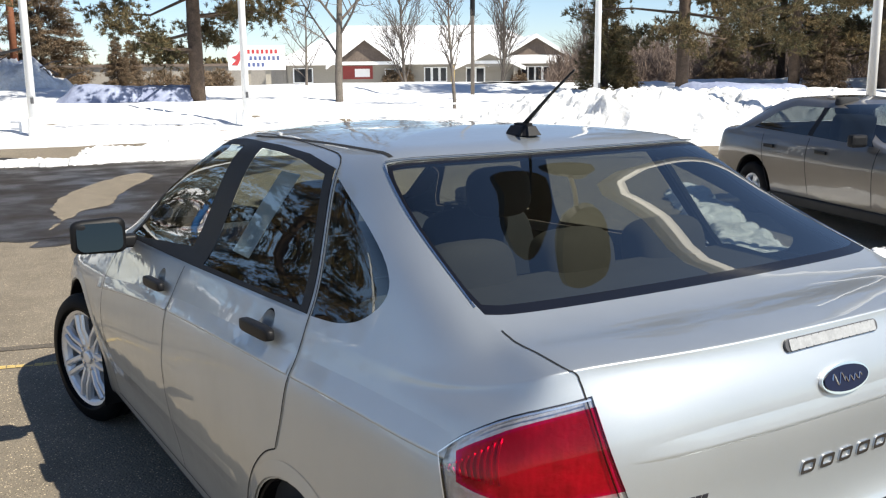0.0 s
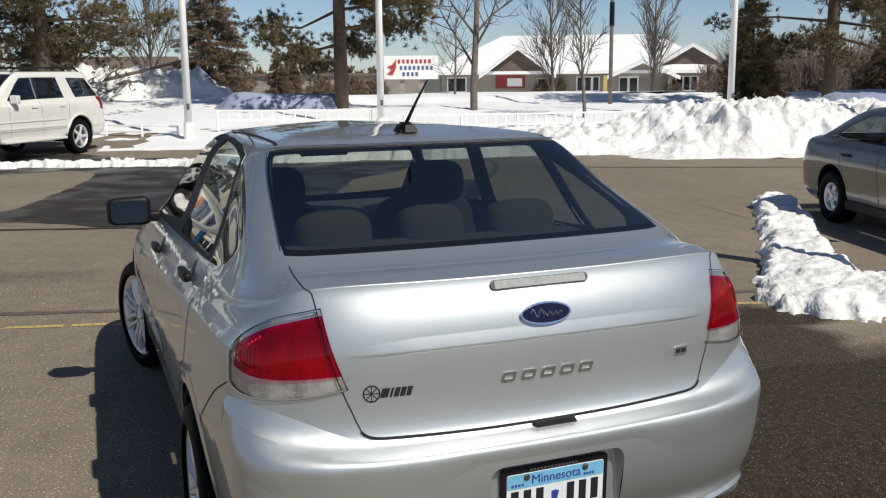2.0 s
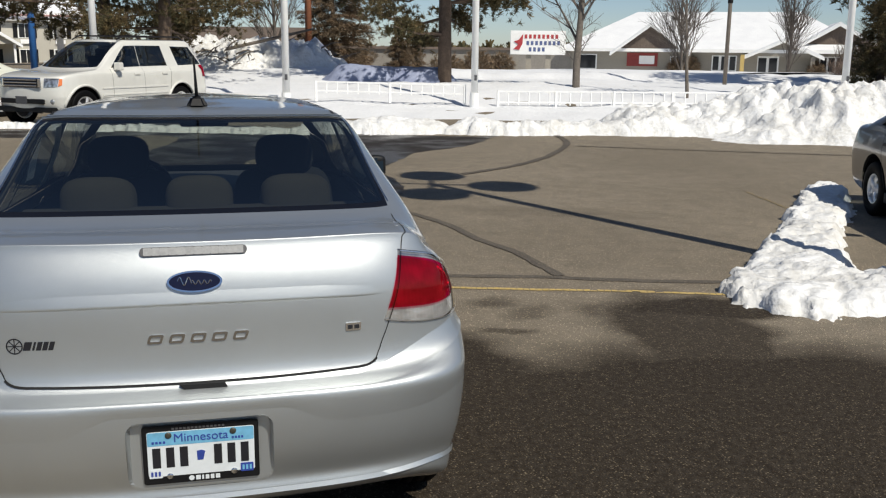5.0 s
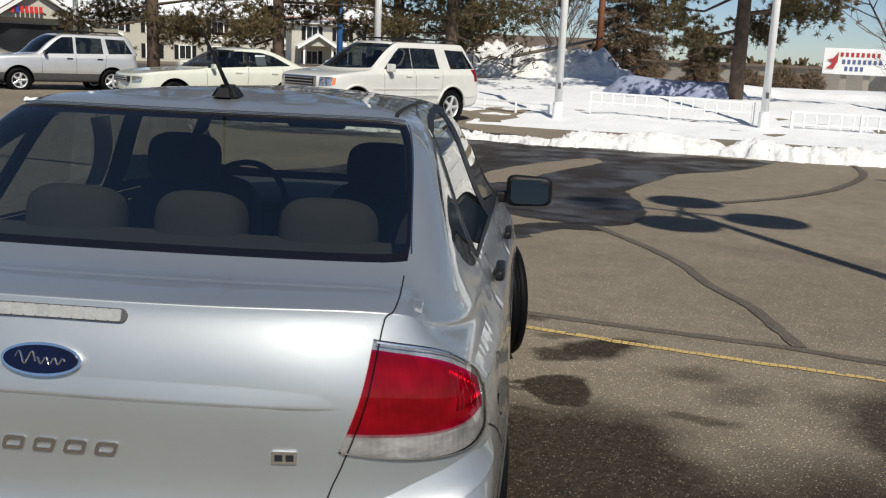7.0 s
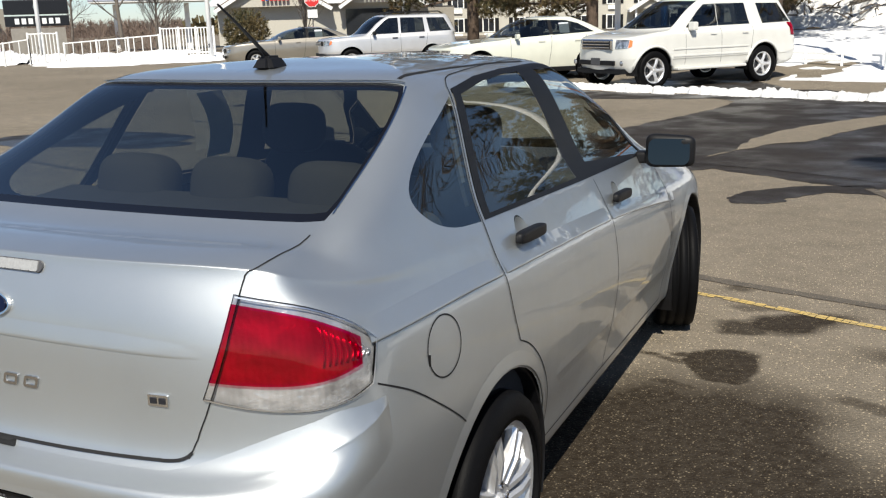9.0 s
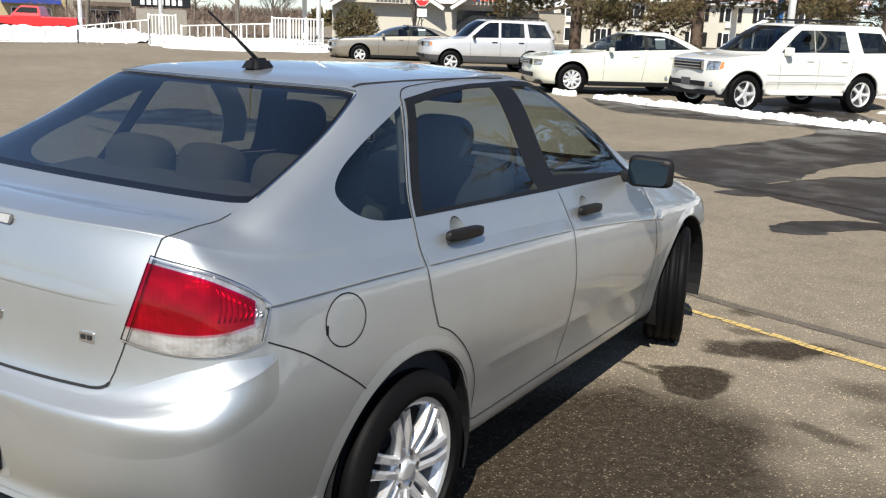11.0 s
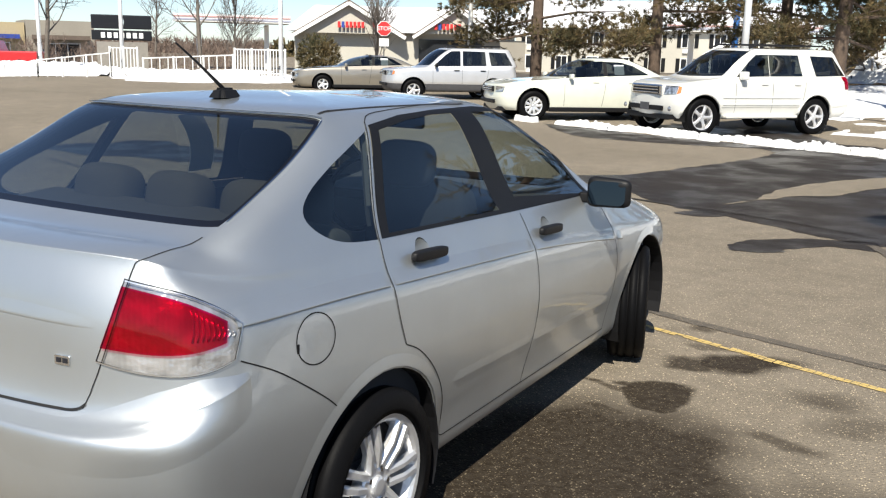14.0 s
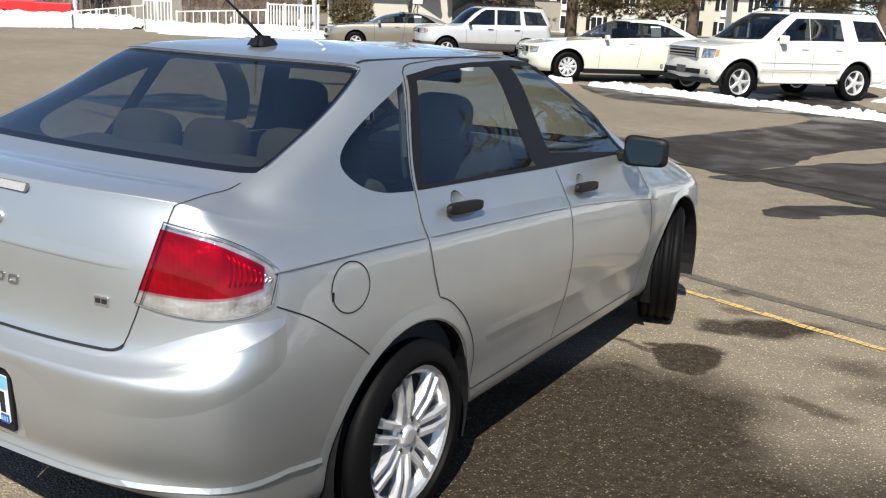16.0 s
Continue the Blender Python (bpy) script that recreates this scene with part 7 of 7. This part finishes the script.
# filling-station shop with two white gables
m, L = wall_frame((-41.45, 52.42), (-27.35, 61.16), 0.12)
shop = thing("shop_building", m, "cream filling-station shop with white trimmed gables", "building")
part("wall", box_bm((L / 2 - 0.3, 5, 1.35), (L - 0.6, 10, 3.0)), "cream_wall", shop)
part("roof", roof_bm(0, L, 0, 10, 2.75, 4.6, 1.0, 1.0, 0.5), "snow", shop, "snow-covered roof")
gable(shop, 0.4, 7.6, 2.45, 4.55, "cream_wall", 5, "shingle", barge=0.17)
gable(shop, 9.0, 14.4, 2.55, 4.35, "cream_wall", 5, "shingle", barge=0.15)
part("entrance", box_bm((11.3, -0.1, 1.15), (4.6, 0.2, 2.0)), "window_dark", shop)
part("lean_to", box_bm((15.0, 0.4, 1.15), (3.6, 1.0, 2.1)), "siding", shop)
for x0, z in ((3.3, 3.05), (10.2, 3.05)):
    for k in range(7):
        part("letter_bar", box_bm((x0 + 0.28 * k, -0.86 - 0.2, z), (0.2, 0.06, 0.42)), "red_sign" if k != 1 else "blue_sign", shop)
part("round_mark", tube_bm([(6.0, -1.0, 3.15), (6.0, -1.05, 3.15)], 0.35, 20), "red_sign", shop)

# motel: two floors of shuttered windows under a long snowy roof
m, L = wall_frame((-39.95, 86.51), (-12.84, 95.69), -0.58)
motel = thing("motel_building", m, "two-storey cream motel with dark shutters", "building")
part("wall", box_bm((L / 2, 6, 2.3), (L, 12, 5.0)), "cream_wall", motel)
part("roof", roof_bm(0, L, 0, 12, 4.75, 7.6, 0.5, 0.5, 0.7), "snow", motel, "snow-covered roof")
for k in range(9):
    for z in (1.15, 3.55):
        x = 1.6 + 3.1 * k
        w = window(motel, x, z, 1.1, 1.25)
        for s in (-0.85, 0.85):
            part("shutter", box_bm((x + s, -0.04, z), (0.38, 0.06, 1.35)), "black_plastic", motel)
        part("air_unit", box_bm((x, -0.1, z - 1.0), (0.9, 0.2, 0.4)), "white_paint", motel)
gable(motel, 19.0, 22.2, 2.3, 3.3, "cream_wall", 0.2, front=-2.4)
for x in (19.2, 22.0):
    part("porch_post", box_bm((x, -2.3, 1.0), (0.2, 0.2, 2.6)), "white_paint", motel)


def canopy(a, b, z, deep, label):
    m, L = wall_frame(a, b, 0)
    t = thing("fuel_canopy", m, label, "canopy")
    part("roof_slab", box_bm((L / 2, deep / 2, z), (L, deep, 0.6)), "white_paint", t)
    for dz, mat in ((0.10, "faded_red"), (-0.12, "faded_blue")):
        part("stripe", box_bm((L / 2, -0.02, z + dz), (L + 0.05, 0.06, 0.12)), mat, t)
    for x in (0.2, 0.8):
        part("column", box_bm((L * x, deep / 2, z / 2 - 0.6), (0.4, 0.4, z + 0.4)), "white_paint", t)


canopy((-56.4, 55.3), (-49.3, 61.7), 3.70, 6, "white fuel canopy with red and blue stripes")
canopy((-18.19, 66.25), (-8.14, 70.13), 3.60, 8, "white fuel canopy with red and blue stripes")

m, L = wall_frame((-37.56, 31.18), (-35.63, 33.40), 0.05)
s = thing("dealer_sign", m, "large black roadside sign on grey posts", "sign")
part("upper_board", box_bm((L / 2, 0, 2.55), (L, 0.35, 0.70), None, 0.05), "black_sign", s)
part("lower_board", box_bm((L / 2, 0, 1.88), (L, 0.35, 0.50), None, 0.04), "black_sign", s)
part("base", box_bm((L / 2, 0, 0.8), (L * 0.85, 0.3, 1.5)), "stone_grey", s)
bm = bmesh.new()
add_prism(bm, ellipse(0.12, 0.22, 20), 0.02, Matrix.Translation((L / 2, -0.18, 2.55)) @ Matrix.Rotation(radians(90), 4, "X"))
part("emblem", bm, "chrome", s)
for k in range(7):
    part("letter_bar", box_bm((0.55 + 0.31 * k, -0.185, 1.88), (0.20, 0.02, 0.27)), "white_paint", s)

m, L = wall_frame((-79.61, 30.97), (-65.33, 54.81), -0.59)
mall = thing("shop_row", m, "low row of tan and yellow shops", "building")
for k in range(5):
    x = L * (k + 0.5) / 5
    part("shop_front", box_bm((x, 4, 1.9), (L / 5 - 0.1, 8, 3.8 - 0.5 * (k % 2))), ("siding", "mustard", "cream_wall", "mustard", "siding")[k], mall)
    part("awning", box_bm((x, -0.4, 2.4), (L / 5 - 1.0, 0.8, 0.35)), ("shingle", "red_sign", "shingle", "blue_sign", "shingle")[k], mall)
    window(mall, x, 1.1, 3.0, 1.5, -0.02, 2)
m, L = wall_frame((-3.23, 62.57), (6.26, 61.46), -0.81)
house = thing("house", m, "low house with a dark roof behind the snow pile", "house")
part("wall", box_bm((L / 2, 4, 0.9), (L, 8, 2.6)), "stone_grey", house)
part("roof", roof_bm(0, L, 0, 8, 2.1, 3.9, 0.2, 0.2, 0.7), "shingle", house)
m, L = wall_frame((9.5, 92), (45, 84), -1.6)
shed = thing("warehouse", m, "long low grey building in the distance", "building")
part("wall", box_bm((L / 2, 5, 1.6), (L, 10, 3.4)), "stone_grey", shed)
part("roof", box_bm((L / 2, 5, 3.4), (L + 0.6, 10.6, 0.25)), "shingle", shed)

# stop sign
st = thing("stop_sign", Matrix.Translation((-25.21, 39.53, 0.35)) @ Matrix.Rotation(radians(34), 4, "Z"), "red octagonal stop sign on a post", "sign")
part("post", tube_bm([(0, 0.03, -0.3), (0, 0.03, 2.6)], 0.03, 8), "grey_plastic", st)
octo = [(0.40 * math.cos(radians(22.5 + 45 * k)), 0.40 * math.sin(radians(22.5 + 45 * k))) for k in range(8)]
bm = bmesh.new()
add_prism(bm, octo, 0.02, Matrix.Translation((0, 0, 2.25)) @ Matrix.Rotation(radians(90), 4, "X"))
part("plate_edge", bm, "white_paint", st)
bm = bmesh.new()
add_prism(bm, [(x * 0.93, y * 0.93) for x, y in octo], 0.006, Matrix.Translation((0, -0.02, 2.25)) @ Matrix.Rotation(radians(90), 4, "X"))
plate_ob = part("plate", bm, "red_sign", st)
tx = bpy.data.curves.new("stop_word", "FONT")
tx.body, tx.size, tx.align_x, tx.align_y, tx.extrude = "STOP", 0.30, "CENTER", "CENTER", 0.002
to = new("stop_word", tx)
to.parent, to.matrix_local = plate_ob, Matrix.Translation((0, -0.030, 2.25)) @ Matrix.Rotation(radians(90), 4, "X")
tx.materials.append(M["white_paint"])
part("lower_plate", box_bm((0, 0, 1.55), (0.5, 0.02, 0.4)), "white_paint", st)

# ---- trees ----
def blades(centres, dirs, length, width, rng, per=12, spread=0.9):
    """Sprays of thin needle blades at the given places, opening along the given ways."""
    n = len(centres) * per
    c = np.repeat(centres, per, 0)
    d = np.repeat(dirs, per, 0) + spread * rng.normal(size=(n, 3))
    d /= np.linalg.norm(d, axis=1, keepdims=True)
    side = np.cross(d, rng.normal(size=(n, 3)))
    side /= np.maximum(np.linalg.norm(side, axis=1, keepdims=True), 1e-6)
    ln = length * (0.6 + 0.8 * rng.random((n, 1)))
    base = c + 0.15 * length * rng.normal(size=(n, 3))
    V = np.stack([base - side * width, base + side * width, base + d * ln + side * width * 0.3, base + d * ln - side * width * 0.3], 1).reshape(-1, 3)
    F = np.arange(4 * n).reshape(-1, 4)
    return V.tolist(), F.tolist()


def pine(name, m, h, first, reach, seed, label, tufts=9, group="pines"):
    """A long-needled pine: bent limbs that carry flat plates of needle tufts, with gaps between."""
    rng = np.random.default_rng(seed)
    t = thing(name, m, label, "tree", group)
    lean = rng.normal(size=2) * 0.15
    trunk = lambda z: Vector((lean[0] * z / h, lean[1] * z / h, z))
    part("trunk", tube_bm([trunk(z) + Vector((0, 0, -0.4 if z == 0 else 0)) for z in np.linspace(0, h, 9)], [0.21 * (1 - 0.8 * k / 8) + 0.02 for k in range(9)], 10), "bark", t, smooth=True)
    limbs, cs, ds = bmesh.new(), [], []
    z = first
    while z < h - 0.4:
        for _ in range(rng.integers(2, 4)):
            a = rng.uniform(0, 2 * math.pi)
            f = (z - first) / (h - first)
            L = reach * (1 - 0.6 * f) * rng.uniform(0.5, 1.12)
            w = Vector((math.cos(a), math.sin(a), 0))
            b = trunk(z)
            mid = b + w * L * 0.5 + Vector((0, 0, rng.uniform(-0.16, 0.10) * L))
            tip = b + w * L + Vector((0, 0, rng.uniform(-0.16, 0.16) * L))
            add_tube(limbs, [b, mid, tip], [0.055, 0.035, 0.012], 5, False)
            for k in range(rng.integers(4, 8)):
                f2 = rng.uniform(0.45, 1.0)
                core = (b.lerp(mid, f2 / 0.5) if f2 < 0.5 else mid.lerp(tip, (f2 - 0.5) / 0.5)) + Vector(rng.normal(size=3) * (0.34, 0.34, 0.16)) * (0.4 + L / 3.2)
                add_tube(limbs, [mid.lerp(tip, 0.3), core], [0.016, 0.008], 4, False)
                size = rng.uniform(0.16, 0.36)
                for _ in range(tufts):
                    g = Vector(rng.normal(size=3) * (1, 1, 0.55))
                    cs.append(core + g * size)
                    ds.append(g * 0.55 + Vector((0, 0, 0.5)) + w * 0.3)
        z += rng.uniform(0.40, 0.75)
    tagged(part("branchwork", limbs, "bark", t), kind="stuff")
    V, F = blades(np.array(cs), np.array(ds), 0.125, 0.0125, rng, 18, 0.8)
    mesh_ob("crown", V, F, "needles", t, label="clumps of long dark green needles")
    return t


def spruce(name, m, h, reach, seed, label, dens=1.0, mat="needles_spruce"):
    """A spruce: whorls of drooping boughs down to the ground, closely set with short needles."""
    rng = np.random.default_rng(seed)
    t = thing(name, m, label, "tree", "spruces")
    part("trunk", tube_bm([(0, 0, -0.3), (0, 0, h)], [0.14, 0.02], 8), "bark", t)
    limbs, cs, ds = bmesh.new(), [], []
    z = 0.15
    while z < h - 0.1:
        f = z / h
        for _ in range(int(9 * (1 - 0.5 * f))):
            a = rng.uniform(0, 2 * math.pi)
            L = reach * (1 - f) ** 0.85 * rng.uniform(0.7, 1.08) + 0.08
            w = Vector((math.cos(a), math.sin(a), 0))
            tip = Vector((0, 0, z - 0.10 * L)) + w * L
            add_tube(limbs, [(0, 0, z), tip], [0.02, 0.006], 4, False)
            for k in range(int(dens * (5 + 10 * L))):
                g = rng.uniform(0.25, 1.02)
                cs.append(Vector((0, 0, z)).lerp(tip, g) + Vector(rng.normal(size=3) * (0.09, 0.09, 0.05)))
                ds.append(w * 0.8 + Vector((0, 0, 0.05)))
        z += 0.17 + 0.06 * rng.random()
    tagged(part("branchwork", limbs, "bark", t), kind="stuff")
    V, F = blades(np.array(cs), np.array(ds), 0.17, 0.014, rng, 7, 0.7)
    mesh_ob("crown", V, F, mat, t)
    return t


def bare_tree(name, m, h, seed, label, start=0.25, spread=0.5, r0=0.12, forks=5, mat="bark_grey", depth=3):
    """A leafless tree: a tapered trunk that forks again and again into fine twigs."""
    rng = np.random.default_rng(seed)
    t = thing(name, m, label, "tree", "leafless trees")
    bm, tw = bmesh.new(), bmesh.new()

    def grow(b, d, L, r, lev):
        n = 6 if lev == 0 else 3
        pts, p, way = [b], b, d
        for _ in range(n):
            way = (way + Vector(rng.normal(size=3)) * (0.04 if lev == 0 else 0.11) + Vector((0, 0, 0.07))).normalized()
            p = p + way * L / n
            pts.append(p)
        add_tube(bm if lev < 1 else tw, pts, [r * (1 - 0.75 * k / n) for k in range(n + 1)], 8 if lev == 0 else 5 if lev < 2 else 3, False)
        if lev < depth:
            for k in range((forks * 3, forks, 4, 3)[lev]):
                f = rng.uniform(start if lev == 0 else 0.15, 0.98)
                i = min(n - 1, int(f * n))
                q = pts[i].lerp(pts[i + 1], f * n - i)
                side = Vector(rng.normal(size=3))
                side = (side - way * side.dot(way)).normalized()
                out = (way * (1 - spread * 0.55) + side * spread + Vector((0, 0, 0.12))).normalized()
                grow(q, out, L * (rng.uniform(0.26, 0.44) if lev == 0 else rng.uniform(0.35, 0.6)) * (1.25 - 0.6 * f), max(r * (0.34 if lev == 0 else 0.5), 0.0075), lev + 1)

    grow(Vector((0, 0, -0.3)), Vector((0, 0, 1)), h, r0, 0)
    part("trunk", bm, mat, t, smooth=True)
    tagged(part("twig_spray", tw, "twig", t), kind="stuff")
    return t


T3 = lambda x, y, z=0.0, a=0: Matrix.Translation((x, y, z)) @ Matrix.Rotation(radians(a), 4, "Z")
PINE = "tall pine with dark green needles standing in snow"
p1 = pine("pine_tree", T3(6.95, 25.6, 0.45), 13.0, 1.7, 3.6, 5, PINE, 34)
p2 = pine("pine_tree", T3(-1.65, 29.0, 0.35), 13.0, 1.9, 3.7, 6, PINE, 30)
p3 = pine("pine_tree", T3(-11.75, 29.0, 0.0), 13.5, 2.3, 3.7, 7, PINE, 25)
for (x, y, z, a), src in zip(((-7.55, 29.5, 0, 60), (-3.7, 31.2, 0.3, 200), (22.15, 21.04, 0.5, 140), (38.0, 22.5, 0.2, 30), (29.8, 22.5, 0.3, 250), (36.5, 28.5, 0.2, 100), (33.0, 20.8, 0.2, 10), (36.0, 17.0, 0.2, 300)), (p2, p3, p3, p1, p3, p3, p2, p1)):
    copy_thing(src, T3(x, y, z, a))
s1 = spruce("spruce_tree", T3(5.4, 42.5, 0.3), 6.9, 2.6, 11, "brown-green spruce behind the snow mound", 1.9, "needles_spruce")
for x, y, z, a, k in ((8.9, 44.0, 0.2, 40, 0.42), (9.9, 45.5, 0.2, 160, 0.40), (-2.2, 42.0, 0.3, 90, 0.5), (30.5, 21.6, 0.2, 10, 0.48), (29.3, 16.0, 0.2, 130, 0.52), (25.8, 28.4, 0.3, 220, 0.45), (36.5, 15.0, 0.2, 70, 0.55), (33.0, 29.0, 0.2, 300, 0.5)):
    c = copy_thing(s1, T3(x, y, z, a))
    c.scale = (k, k, k)
spruce("spruce_tree", T3(22.6, 25.4, 0.45), 4.4, 1.35, 12, "dense dark green conifer beyond the snow bank", 1.5, "needles")
BARE = "leafless tree with grey branches in snow"
b1 = bare_tree("bare_tree", T3(10.5, 23.4, 0.4), 7.5, 21, BARE, 0.18, 0.75, 0.13)
bare_tree("bare_tree", T3(12.5, 20.2, 0.4), 3.6, 22, "small leafless tree in snow", 0.35, 0.6, 0.06, 6)
b3 = bare_tree("bare_tree", T3(26.2, 47.2, -0.2), 7.6, 23, BARE, 0.10, 0.48, 0.11, 9)
for x, y, z, a, src, k in ((39.5, 46.5, -0.4, 50, b3, 0.8), (31.2, 44.2, -0.2, 130, b3, 1.0), (36.0, 42.0, -0.1, 210, b3, 0.7), (-45.5, 34.5, 0.25, 0, b1, 1.15), (-35.2, 36.5, 0.35, 120, b1, 1.0), (-28.0, 43.0, 0, 200, b3, 0.9), (2.5, 39.0, 0.3, 80, b3, 0.85), (18.5, 44.0, 0.0, 20, b1, 0.65), (-36.0, 40.0, -0.2, 300, b3, 0.8), (-52.0, 49.0, -0.3, 30, b1, 0.9)):
    c = copy_thing(src, T3(x, y, z, a))
    c.scale = (k, k, k)


def shrub(x, y, z, w, h, seed, label, mat="needles_spruce"):
    """A clipped evergreen shrub made of short blades round a stem."""
    rng = np.random.default_rng(seed)
    t = thing("shrub", T3(x, y, z), label, "shrub", "evergreen shrubs")
    n = int(420 * max(1.0, w))
    a, b = rng.normal(size=(n, 3)), rng.random((n, 1)) ** 0.35
    d = a / np.linalg.norm(a, axis=1, keepdims=True)
    c = d * b * (w / 2, w / 2, h / 2) + (0, 0, h / 2)
    V, F = blades(c, d + (0, 0, 0.4), 0.18, 0.02, rng, 7, 0.7)
    mesh_ob("foliage", V, F, mat, t)
    part("stem", tube_bm([(0, 0, -0.3), (0, 0, h * 0.5)], 0.06, 6), "bark", t)
    return t


shrub(-26.8, 36.0, -0.1, 2.2, 2.3, 31, "dense rounded evergreen shrub", "needles")
for x, y, w, h, sd in ((34.3, 61.6, 1.5, 2.3, 32), (33.4, 62.2, 1.2, 2.2, 33), (41.8, 57.0, 1.3, 2.0, 34), (16.4, 56.5, 2.2, 2.6, 35), (18.3, 57.5, 2.0, 2.4, 36), (14.0, 55.0, 2.2, 2.4, 37)):
    shrub(x, y, -0.9, w, h, sd, "clipped evergreen shrub before a wall")

# far woods and brush, nobody could count them
rng = np.random.default_rng(77)


def woods(name, a0, a1, r0, r1, h, n, mat, label, per=10, width=0.25, base=-1.8):
    """Distant trees between two bearings (degrees from +y, to the right) and two distances."""
    ang, rad = np.radians(rng.uniform(a0, a1, n)), rng.uniform(r0, r1, n)
    hh = h * rng.uniform(0.55, 1.1, n)
    cs, ds = [], []
    for k in range(6):
        f = (k + 0.3) / 6
        cs.append(np.stack([np.sin(ang) * rad, np.cos(ang) * rad, base + hh * f], 1) + rng.normal(size=(n, 3)) * (0.5, 0.5, 0.2) * (1.1 - f))
        ds.append(np.tile((0, 0, 0.9), (n, 1)))
    V, F = blades(np.concatenate(cs), np.concatenate(ds), h * 0.26, width, rng, per, 0.45)
    tagged(mesh_ob(name, V, F, mat), label, "woods", "", "stuff")


woods("far_woods", -40, 75, 150, 210, 4.2, 900, "needles", "distant dark pine woods along the horizon", 7, 0.5)
woods("brush", 38, 72, 44, 62, 2.3, 900, "brush", "leafless brown brush at the edge of the woods", 10, 0.014, -0.3)
woods("brush", 40, 75, 62, 90, 4.2, 1000, "brush", "leafless brown woodland", 10, 0.022, -0.6)
woods("far_woods", -95, -40, 190, 260, 4.0, 1800, "brush", "distant leafless woods along the horizon", 9, 0.09)
woods("brush", -56, -42, 62, 84, 2.2, 130, "brush", "leafless brown brush beyond the fence", 9, 0.012, -0.6)
